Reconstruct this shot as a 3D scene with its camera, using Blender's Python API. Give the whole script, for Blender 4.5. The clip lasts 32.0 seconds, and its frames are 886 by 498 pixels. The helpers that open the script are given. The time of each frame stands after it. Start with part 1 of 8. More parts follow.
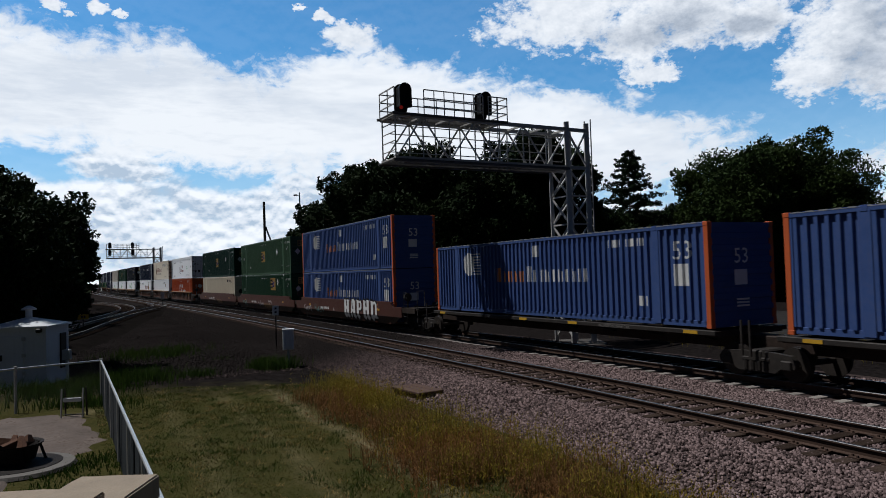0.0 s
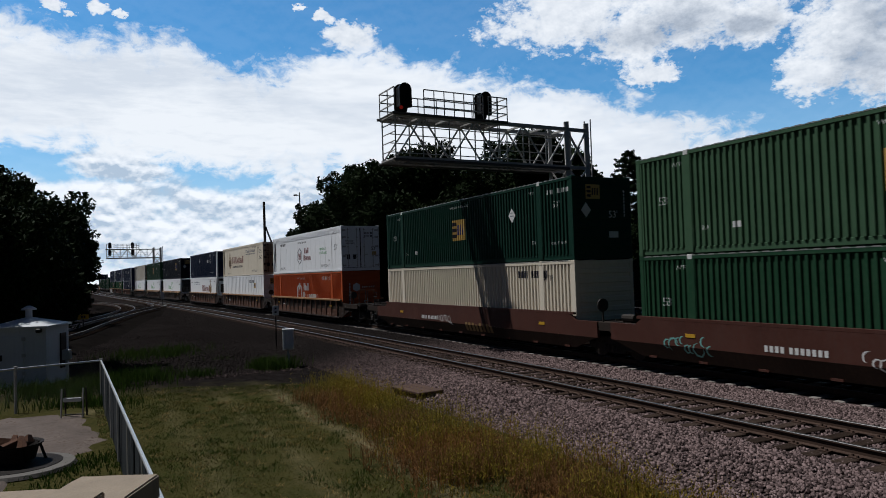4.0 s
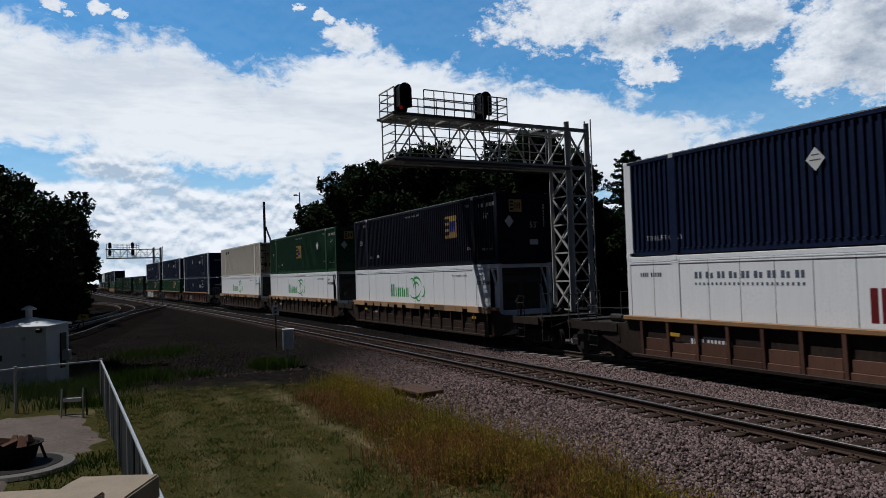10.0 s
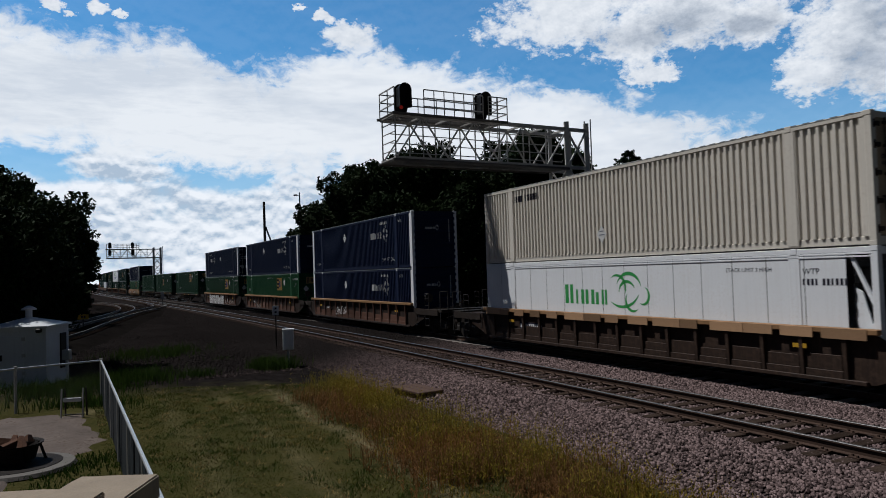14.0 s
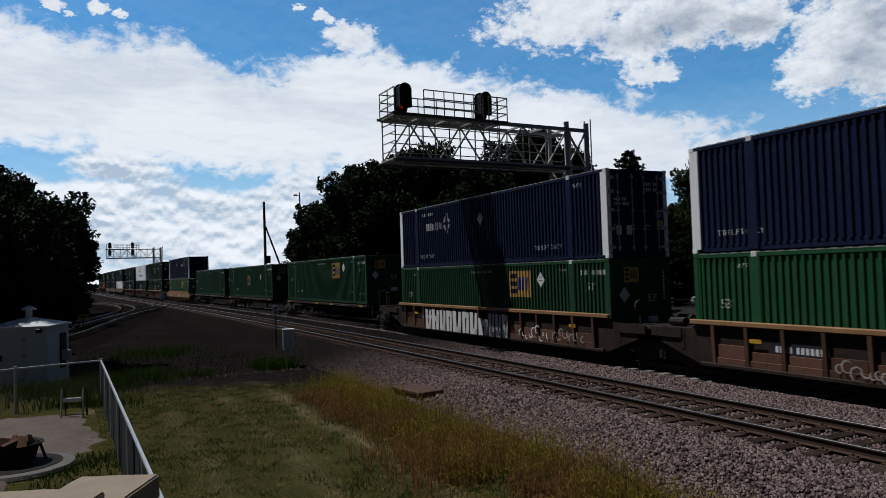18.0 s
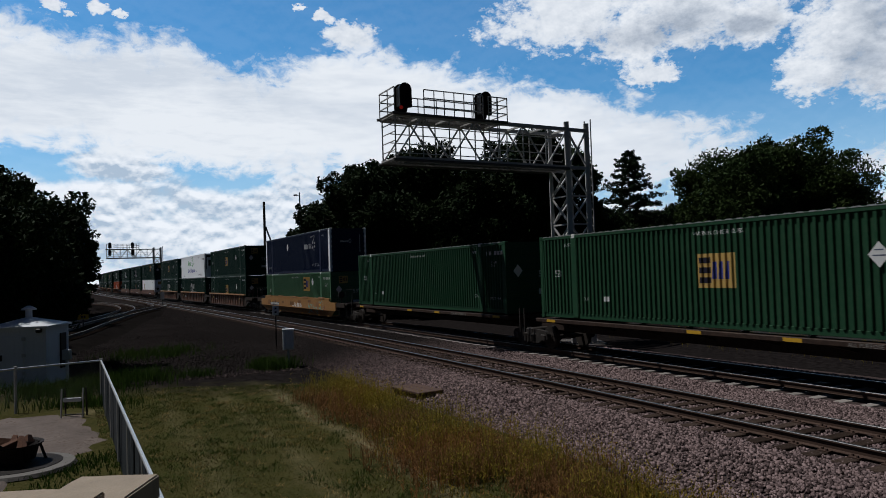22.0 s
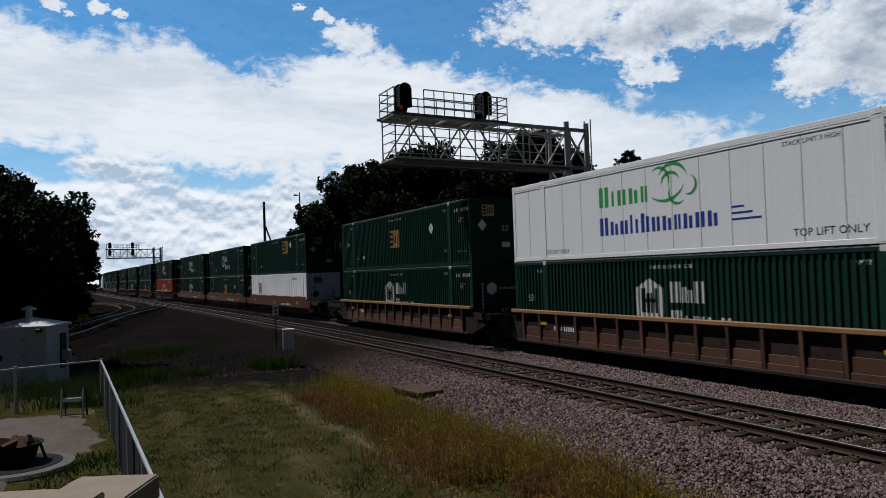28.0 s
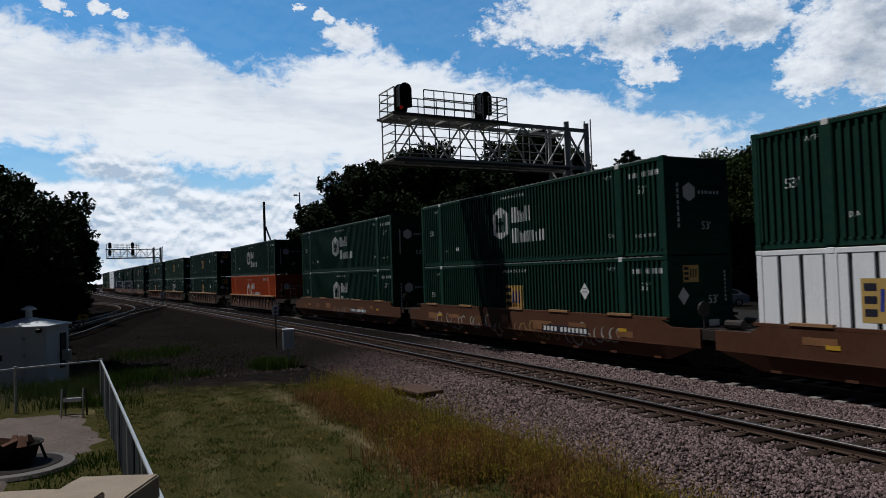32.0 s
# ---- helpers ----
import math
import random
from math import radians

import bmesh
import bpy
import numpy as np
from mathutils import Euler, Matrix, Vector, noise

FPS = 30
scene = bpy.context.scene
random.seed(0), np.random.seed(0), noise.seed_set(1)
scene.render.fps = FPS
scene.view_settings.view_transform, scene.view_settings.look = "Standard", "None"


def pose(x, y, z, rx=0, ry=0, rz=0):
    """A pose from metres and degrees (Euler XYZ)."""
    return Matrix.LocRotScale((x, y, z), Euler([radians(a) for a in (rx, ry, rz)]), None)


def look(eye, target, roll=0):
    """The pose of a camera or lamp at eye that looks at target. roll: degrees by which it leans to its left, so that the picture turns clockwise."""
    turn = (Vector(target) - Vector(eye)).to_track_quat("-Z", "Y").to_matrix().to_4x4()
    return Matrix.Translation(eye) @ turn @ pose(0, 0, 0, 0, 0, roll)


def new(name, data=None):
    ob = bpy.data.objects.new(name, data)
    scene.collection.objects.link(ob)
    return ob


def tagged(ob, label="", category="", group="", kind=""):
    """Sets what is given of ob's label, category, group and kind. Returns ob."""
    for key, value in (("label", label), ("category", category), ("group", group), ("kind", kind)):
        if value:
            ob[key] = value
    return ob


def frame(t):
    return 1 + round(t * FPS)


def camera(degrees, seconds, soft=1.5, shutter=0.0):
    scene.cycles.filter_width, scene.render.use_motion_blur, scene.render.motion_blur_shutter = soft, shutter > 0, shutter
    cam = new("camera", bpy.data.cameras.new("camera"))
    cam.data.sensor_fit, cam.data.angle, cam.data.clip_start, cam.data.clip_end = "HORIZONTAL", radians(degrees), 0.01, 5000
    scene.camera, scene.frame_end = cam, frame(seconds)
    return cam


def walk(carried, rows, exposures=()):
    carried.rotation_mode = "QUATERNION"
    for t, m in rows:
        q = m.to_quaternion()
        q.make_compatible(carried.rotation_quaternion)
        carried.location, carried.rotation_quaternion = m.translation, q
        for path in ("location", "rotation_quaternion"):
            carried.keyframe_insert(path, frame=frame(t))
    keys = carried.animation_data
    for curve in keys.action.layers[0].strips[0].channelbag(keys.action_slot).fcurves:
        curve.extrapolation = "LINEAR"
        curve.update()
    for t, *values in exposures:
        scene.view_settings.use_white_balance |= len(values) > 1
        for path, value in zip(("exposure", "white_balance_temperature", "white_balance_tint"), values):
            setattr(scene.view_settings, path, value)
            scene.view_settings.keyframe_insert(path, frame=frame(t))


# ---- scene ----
EXPOSURE = -0.65
SUN_SIDE, SUN_EL, SUN_POWER = 50.0, radians(62.5), 5.0
CLOUD, SKY, REAR = 1.34, 0.108, 0.42
WARMTH, TINT = 6150.0, 10.0
# ------------------------------------------------------------------ camera
EYE = (0.0, 0.0, 2.948)
TILT, LEAN = 0.03283, -1.83
cam = camera(64.03, 32.0, soft=0.9, shutter=0.1)
STAND = look(EYE, (0.0, 100.0, EYE[2] + 100.0 * math.tan(TILT)), LEAN)
walk(cam, [(0.0, STAND), (32.0, STAND)], [(0.0, EXPOSURE + 0.22, WARMTH, TINT), (4.0, EXPOSURE + 0.20, WARMTH, TINT), (10.0, EXPOSURE + 0.10, WARMTH, TINT), (32.0, EXPOSURE + 0.10, WARMTH, TINT)])

# ------------------------------------------------------------------ light
HEAD0 = 0.46064                     # heading of the main line beside the camera, left of +y
SUN_AZ = HEAD0 + radians(SUN_SIDE)  # the sun stands ahead of the train, a little to its camera side
sun = new("sun", bpy.data.lights.new("sun", "SUN"))
sun.data.energy, sun.data.angle, sun.data.color = SUN_POWER, radians(0.53), (1.0, 0.96, 0.90)
SUN_DIR = Vector((-math.sin(SUN_AZ) * math.cos(SUN_EL), math.cos(SUN_AZ) * math.cos(SUN_EL), math.sin(SUN_EL)))
sun.matrix_world = look(SUN_DIR * 50, (0, 0, 0))


def nd(nt, kind, **values):
    n = nt.nodes.new(kind)
    for key, v in values.items():
        if key in n.inputs:
            n.inputs[key].default_value = v
    return n


def calc(nt, op, a, b=None, c=None, clamp=False):
    n = nt.nodes.new("ShaderNodeMath")
    n.operation, n.use_clamp = op, clamp
    for i, v in enumerate((a, b, c)):
        if v is None:
            continue
        if isinstance(v, (int, float)):
            n.inputs[i].default_value = v
        else:
            nt.links.new(v, n.inputs[i])
    return n.outputs[0]


def mix_col(nt, f, a, b, mode="MIX"):
    n = nt.nodes.new("ShaderNodeMix")
    n.data_type, n.blend_type = "RGBA", mode
    for i, v in ((0, f), (6, a), (7, b)):
        if hasattr(v, "is_linked"):
            nt.links.new(v, n.inputs[i])
        elif i == 0:
            n.inputs[0].default_value = v
        else:
            n.inputs[i].default_value = (*v[:3], 1.0)
    return n.outputs[2]


def ramp(nt, f, *stops):
    n = nt.nodes.new("ShaderNodeValToRGB")
    el = n.color_ramp.elements
    while len(el) < len(stops):
        el.new(0.5)
    for e, (p, c) in zip(el, stops):
        e.position = p
        e.color = (c, c, c, 1) if isinstance(c, (int, float)) else (*c, 1)
    nt.links.new(f, n.inputs[0])
    return n.outputs[0]


def sky_world():
    """Blue summer sky with a wide sheet of bright cloud ahead, loose cumulus above and clear blue behind."""
    world = bpy.data.worlds.new("world")
    scene.world = world
    world.use_nodes = True
    nt = world.node_tree
    nt.nodes.clear()
    out = nt.nodes.new("ShaderNodeOutputWorld")
    bg = nt.nodes.new("ShaderNodeBackground")
    sky = nt.nodes.new("ShaderNodeTexSky")
    sky.sky_type, sky.sun_disc = "NISHITA", False
    sky.sun_elevation, sky.sun_rotation = SUN_EL, -SUN_AZ
    sky.air_density, sky.dust_density, sky.ozone_density = 1.0, 0.6, 3.0
    tc = nt.nodes.new("ShaderNodeTexCoord")
    sep = nt.nodes.new("ShaderNodeSeparateXYZ")
    nt.links.new(tc.outputs["Generated"], sep.inputs[0])
    x, y, z = sep.outputs
    az = calc(nt, "ARCTAN2", x, y)                 # right of +y
    el = calc(nt, "ARCSINE", z)
    def place(da=0.0, de=0.0, tall=1.0):
        """Cloud coordinates, shifted by da, de; tall above 1 draws the shapes out sideways."""
        comb = nt.nodes.new("ShaderNodeCombineXYZ")
        nt.links.new(calc(nt, "ADD", az, da), comb.inputs[0])
        nt.links.new(calc(nt, "MULTIPLY", calc(nt, "ADD", el, de), tall), comb.inputs[1])
        return comb.outputs[0]

    def fbm(co, scale, detail, rough, off, dist=0.0):
        m = nt.nodes.new("ShaderNodeMapping")
        m.inputs["Location"].default_value = off
        nt.links.new(co, m.inputs[0])
        n = nd(nt, "ShaderNodeTexNoise", Scale=scale, Detail=detail, Roughness=rough, Distortion=dist)
        nt.links.new(m.outputs[0], n.inputs["Vector"])
        return calc(nt, "SUBTRACT", n.outputs[0], 0.5)

    def total(*terms):
        """Sum of (value, weight)."""
        v = None
        for a, k in terms:
            w = calc(nt, "MULTIPLY", a, k)
            v = w if v is None else calc(nt, "ADD", v, w)
        return v

    def edge_line(stops):
        """Elevation of a cloud edge over the azimuth, from (azimuth, elevation) stops."""
        return ramp(nt, calc(nt, "DIVIDE", calc(nt, "ADD", az, 0.6), 1.25), *[((a + 0.6) / 1.25, e) for a, e in stops])

    billow = place(0, 0, 1.5)
    az_b = calc(nt, "MULTIPLY_ADD", fbm(billow, 75.0, 4.0, .6, (9.1, 2.2, 0)), .035, az)
    el_b = calc(nt, "MULTIPLY_ADD", fbm(billow, 75.0, 4.0, .6, (2.7, 8.4, 0)), .024, el)

    def blob(a0, e0, wa, we, lean=0.0):
        """1 in the middle of an oval patch of sky, 0 at its edge and below outside."""
        da = calc(nt, "SUBTRACT", az_b, a0)
        de = calc(nt, "SUBTRACT", calc(nt, "SUBTRACT", el_b, e0), calc(nt, "MULTIPLY", da, lean))
        q = calc(nt, "ADD", calc(nt, "POWER", calc(nt, "DIVIDE", da, wa), 2.0), calc(nt, "POWER", calc(nt, "DIVIDE", de, we), 2.0))
        return calc(nt, "SUBTRACT", 1.0, calc(nt, "SQRT", q))

    def most(items):
        v = items[0]
        for i in items[1:]:
            v = calc(nt, "MAXIMUM", v, i)
        return v

    def tint(c, k=1.0):
        return [v * CLOUD * k for v in c]

    flat_co, wide_co, up_co, lit_co = place(0, 0, 1.5), place(0, 0, 4.5), place(0, .007, 1.5), place(-.006, .008, 1.5)
    # the broad sheet of cloud across the middle of the sky
    UPPER = [(-.60, .322), (-.52, .311), (-.43, .312), (-.33, .306), (-.277, .290), (-.232, .289), (-.17, .302), (-.106, .308), (-.059, .299), (.008, .277), (.100, .256), (.179, .240), (.255, .221), (.328, .198), (.40, .172), (.45, .150), (.53, .125), (.60, .12)]
    LOWER = [(-.60, .166), (-.48, .164), (-.38, .159), (-.295, .146), (-.205, .148), (-.143, .146), (-.064, .123), (.015, .112), (.25, .109), (.324, .111), (.40, .10)]
    up, lo = edge_line(UPPER), edge_line(LOWER)
    grain = total((fbm(flat_co, 7.0, 9.0, .62, (3.1, .4, 0), .5), 6.5), (fbm(flat_co, 30.0, 7.0, .64, (1.1, 2.4, 0), .4), 5.0))
    bank = calc(nt, "MINIMUM", calc(nt, "DIVIDE", calc(nt, "SUBTRACT", up, el), .020), calc(nt, "DIVIDE", calc(nt, "SUBTRACT", el, lo), .016))
    m_sheet = ramp(nt, calc(nt, "MULTIPLY_ADD", calc(nt, "ADD", calc(nt, "MINIMUM", bank, 3.4), grain), .25, .25), (.14, 0.0), (.28, .38), (.42, .86), (.62, 1.0))
    soft_grey = ramp(nt, calc(nt, "ADD", total((fbm(wide_co, 3.2, 9.0, .58, (8.0, 5.0, 0), .4), 1.0), (fbm(wide_co, 26.0, 6.0, .6, (2.0, 1.0, 0)), .45)), .5), (.33, 0.0), (.62, 1.0))
    white = mix_col(nt, soft_grey, tint((.70, .745, .80)), tint((.90, .92, .935)))
    # heaped cloud under it, white tops over blue-grey bases, with a strip of blue above
    def heap(co):
        return total((fbm(co, 11.0, 5.0, .55, (2.0, 7.0, 0), .15), 4.5), (fbm(co, 38.0, 5.0, .55, (5.0, 1.0, 0), .1), 1.3))
    LOWPUFF = [blob(-.441, .150, .050, .020), blob(-.405, .141, .032, .014), blob(-.194, .121, .038, .020), blob(-.172, .112, .030, .014)]
    LOWBASE = [blob(-.43, .138, .042, .011), blob(-.186, .106, .036, .009)]
    h0, h1 = heap(flat_co), heap(up_co)
    under = calc(nt, "SUBTRACT", calc(nt, "DIVIDE", calc(nt, "SUBTRACT", calc(nt, "SUBTRACT", lo, .030), el), .016), 0.0)
    low = calc(nt, "ADD", most([calc(nt, "MINIMUM", under, .9), calc(nt, "MULTIPLY", most(LOWPUFF), 2.2)]), h0)
    m_low = ramp(nt, calc(nt, "MULTIPLY_ADD", low, .25, .4), (.26, 0.05), (.42, .75), (.54, 1.0))
    top_lit = ramp(nt, calc(nt, "ADD", calc(nt, "SUBTRACT", calc(nt, "MULTIPLY_ADD", calc(nt, "SUBTRACT", h0, h1), .8, .5), calc(nt, "MULTIPLY", most(LOWBASE), .28, clamp=True)), 0.0), (.22, 0.0), (.50, .62), (.74, 1.0))
    lowcol = mix_col(nt, top_lit, tint((.47, .57, .68)), tint((.96, .98, 1.0)))
    # cumulus above, and small puffs left of it
    HIGH = [blob(.182, .334, .098, .036), blob(.273, .309, .060, .038), blob(.355, .328, .108, .040), blob(.423, .304, .050, .034), blob(.215, .366, .12, .042), blob(.296, .2545, .032, .0135),
            blob(.524, .272, .072, .055), blob(.492, .231, .040, .033), blob(.566, .245, .052, .054), blob(.484, .208, .014, .015), blob(.58, .34, .12, .07), blob(.75, .33, .2, .09),
            blob(-.125, .3248, .040, .0155), blob(-.162, .351, .0145, .0078), blob(-.191, .361, .008, .0046), blob(-.450, .341, .013, .0062), blob(-.501, .338, .013, .0066), blob(-.480, .329, .0065, .0042), blob(-.422, .337, .008, .0036)]
    def puff(co):
        return total((fbm(co, 13.0, 4.0, .5, (7.7, 1.4, 0), .25), 2.2), (fbm(co, 42.0, 4.0, .5, (4.0, 3.0, 0), .25), 1.6), (fbm(co, 120.0, 4.0, .55, (0.3, 6.0, 0), .25), 1.0), (fbm(co, 300.0, 3.0, .5, (3.3, 2.0, 0)), .45))
    p0, p1 = puff(flat_co), puff(lit_co)
    high = calc(nt, "ADD", calc(nt, "MULTIPLY", most(HIGH), 1.35), p0)
    m_high = ramp(nt, calc(nt, "MULTIPLY_ADD", high, .5, .4), (.30, 0.0), (.40, .40), (.52, .85), (.70, 1.0))
    BELLY = [blob(.320, .306, .115, .030), blob(.42, .300, .050, .024), blob(.545, .236, .058, .052), blob(.572, .274, .048, .050), blob(.60, .33, .10, .03), blob(.80, .33, .2, .07)]
    belly = ramp(nt, calc(nt, "ADD", most(BELLY), calc(nt, "MULTIPLY", fbm(flat_co, 18.0, 5.0, .55, (1.7, 3.3, 0), .3), 2.0)), (0.0, 0.0), (.85, 1.0))
    relief = ramp(nt, calc(nt, "MULTIPLY_ADD", calc(nt, "SUBTRACT", p0, p1), .34, .58), (.2, 0.0), (.75, 1.0))
    cumulus = mix_col(nt, belly, mix_col(nt, relief, tint((.62, .67, .73)), tint((.90, .915, .93))), mix_col(nt, relief, tint((.31, .36, .43)), tint((.52, .57, .64))))
    blue = mix_col(nt, 1.0, sky.outputs[0], (SKY * 0.50, SKY * 1.20, SKY * 1.50), "MULTIPLY")
    clear = mix_col(nt, 1.0, sky.outputs[0], [REAR * c for c in (0.0185, 0.0235, 0.031)], "MULTIPLY")
    haze = ramp(nt, el, (0.0, 0.9), (0.06, 0.62), (0.14, 0.32), (0.24, 0.0))
    c0 = mix_col(nt, haze, blue, tint((0.60, 0.74, 0.88)))
    c1 = mix_col(nt, m_low, c0, lowcol)
    c2 = mix_col(nt, m_sheet, c1, white)
    c3 = mix_col(nt, m_high, c2, cumulus)
    # the cloud lies ahead; the sky behind is clear
    ahead = ramp(nt, calc(nt, "MULTIPLY_ADD", y, 0.5, 0.5), (0.74, 0.0), (0.88, 1.0))
    c4 = mix_col(nt, ahead, clear, c3)
    nt.links.new(c4, bg.inputs[0])
    bg.inputs[1].default_value = 1.0
    nt.links.new(bg.outputs[0], out.inputs[0])


sky_world()

# ------------------------------------------------------------------ the line of the tracks
GAUGE, SPACING = 1.5, 4.535         # rail centre to rail centre; track centre to track centre
LAT_NEAR, LAT_TRAIN = 0.75, 0.75 + SPACING
STEP = np.arange(-640.0, 900.0, 1.0)
BEND = np.interp(STEP, [-60, -20, 40, 100, 160, 230, 420, 480], [0, 0.00067, 0.0008, 0.00008, -0.00002, -0.00047, -0.00047, 0])
TURN = np.concatenate([[0], np.cumsum((BEND[1:] + BEND[:-1]) / 2)])
TURN = TURN - np.interp(0, STEP, TURN) + HEAD0


def summed(v):
    c = np.concatenate([[0], np.cumsum((v[1:] + v[:-1]) / 2)])
    return c - np.interp(0, STEP, c)


LINE_X = summed(-np.sin(TURN)) + 10.852 * math.cos(HEAD0)
LINE_Y = summed(np.cos(TURN)) + 10.852 * math.sin(HEAD0)


def along(s, lat=0.0):
    """Ground place at s metres along the near rail (away from the camera) and lat metres to its far side."""
    h = np.interp(s, STEP, TURN)
    over = np.minimum(np.maximum(s, STEP[0]), STEP[-1])
    ex = s - over
    return (np.interp(s, STEP, LINE_X) - np.sin(h) * ex + np.cos(h) * lat,
            np.interp(s, STEP, LINE_Y) + np.cos(h) * ex + np.sin(h) * lat)


def heading(s):
    return float(np.interp(s, STEP, TURN))


def spot(s, lat, z=0.0, rz=0.0):
    """A pose beside the line: local x runs along it towards the camera, local y to its far side."""
    x, y = along(s, lat)
    return pose(float(x), float(y), z, 0, 0, math.degrees(heading(s)) - 90 + rz)


TRAIN_V, TRAIN_A = 13.4352, 0.00159


def ride(s_mid, half, t):
    """Pose at rail height of a vehicle whose bogies run half metres either side of s_mid (taken at time 0)."""
    s = s_mid - TRAIN_V * t - TRAIN_A * t * t
    ax, ay = along(s - half, LAT_TRAIN)
    bx, by = along(s + half, LAT_TRAIN)
    return pose(float(ax + bx) / 2, float(ay + by) / 2, 0, 0, 0, math.degrees(math.atan2(ay - by, ax - bx)))

# ------------------------------------------------------------------ materials
MATS = {}


def paint(name, col, rough=0.5, metal=0.0, var=0.25, scale=2.0, dirt=(0.10, 0.07, 0.05), dirt_amt=0.3, bump=0.0, bump_scale=30.0, streak=0.0, island=0.0, rnd=0.0, spec=0.15, far_shade=None):
    """A worn surface: base colour with broad and fine variation, grime, optional vertical streaks and fine relief."""
    if name in MATS:
        return MATS[name]
    m = bpy.data.materials.new(name)
    MATS[name] = m
    m.use_nodes = True
    nt = m.node_tree
    b = nt.nodes["Principled BSDF"]
    tc = nt.nodes.new("ShaderNodeTexCoord")
    co = tc.outputs["Object"]
    n1 = nd(nt, "ShaderNodeTexNoise", Scale=scale, Detail=6.0, Roughness=0.6)
    n2 = nd(nt, "ShaderNodeTexNoise", Scale=scale * 11, Detail=5.0, Roughness=0.65)
    for n in (n1, n2):
        nt.links.new(co, n.inputs["Vector"])
    f1 = ramp(nt, n1.outputs[0], (0.3, 0.0), (0.7, 1.0))
    f2 = ramp(nt, n2.outputs[0], (0.35, 0.0), (0.65, 1.0))
    lo = [c * (1 - var) for c in col]
    hi = [min(0.95, c * (1 + var * 0.6)) for c in col]
    base = mix_col(nt, calc(nt, "MULTIPLY_ADD", f1, 0.6, calc(nt, "MULTIPLY", f2, 0.4)), lo, hi)
    grime = calc(nt, "MULTIPLY", ramp(nt, n2.outputs[0], (0.45, 0.0), (0.75, 1.0)), calc(nt, "MULTIPLY", f1, dirt_amt), clamp=True)
    if streak:
        mp = nt.nodes.new("ShaderNodeMapping")
        mp.inputs["Scale"].default_value = (9.0, 9.0, 0.35)
        nt.links.new(co, mp.inputs[0])
        n3 = nd(nt, "ShaderNodeTexNoise", Scale=1.6, Detail=6.0, Roughness=0.7)
        nt.links.new(mp.outputs[0], n3.inputs["Vector"])
        grime = calc(nt, "ADD", grime, calc(nt, "MULTIPLY", ramp(nt, n3.outputs[0], (0.48, 0.0), (0.72, 1.0)), streak), clamp=True)
    base = mix_col(nt, grime, base, dirt)
    if rnd:
        oi = nt.nodes.new("ShaderNodeObjectInfo")
        k = calc(nt, "MULTIPLY_ADD", oi.outputs["Random"], 2 * rnd, 1 - rnd)
        cc = nt.nodes.new("ShaderNodeCombineColor")
        for i in range(3):
            nt.links.new(k, cc.inputs[i])
        base = mix_col(nt, 1.0, base, cc.outputs[0], "MULTIPLY")
    if island:
        g = nt.nodes.new("ShaderNodeNewGeometry")
        k = calc(nt, "MULTIPLY_ADD", g.outputs["Random Per Island"], 2 * island, 1 - island)
        cc = nt.nodes.new("ShaderNodeCombineColor")
        for i in range(3):
            nt.links.new(k, cc.inputs[i])
        base = mix_col(nt, 1.0, base, cc.outputs[0], "MULTIPLY")
    if far_shade:
        # cloud shade put into the colour from a stretch of the line onwards
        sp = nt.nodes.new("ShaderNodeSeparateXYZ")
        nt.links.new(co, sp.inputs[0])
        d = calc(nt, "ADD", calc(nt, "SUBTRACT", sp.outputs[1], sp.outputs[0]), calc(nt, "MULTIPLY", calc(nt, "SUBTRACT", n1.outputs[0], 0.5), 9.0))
        base = mix_col(nt, ramp(nt, calc(nt, "DIVIDE", d, 100.0), (far_shade[0] / 100, 0.0), (far_shade[1] / 100, 1.0)), base, mix_col(nt, f2, (0.008, 0.0068, 0.0068), (0.026, 0.022, 0.021)))
    nt.links.new(base, b.inputs["Base Color"])
    nt.links.new(calc(nt, "MULTIPLY_ADD", f2, 0.2, rough - 0.1, clamp=True), b.inputs["Roughness"])
    b.inputs["Metallic"].default_value = metal
    b.inputs["Specular IOR Level"].default_value = spec
    if bump:
        bp = nt.nodes.new("ShaderNodeBump")
        bp.inputs["Strength"].default_value = bump
        bp.inputs["Distance"].default_value = 0.02
        nb = nd(nt, "ShaderNodeTexNoise", Scale=bump_scale, Detail=5.0, Roughness=0.6)
        nt.links.new(co, nb.inputs["Vector"])
        nt.links.new(nb.outputs[0], bp.inputs["Height"])
        nt.links.new(bp.outputs[0], b.inputs["Normal"])
    return m


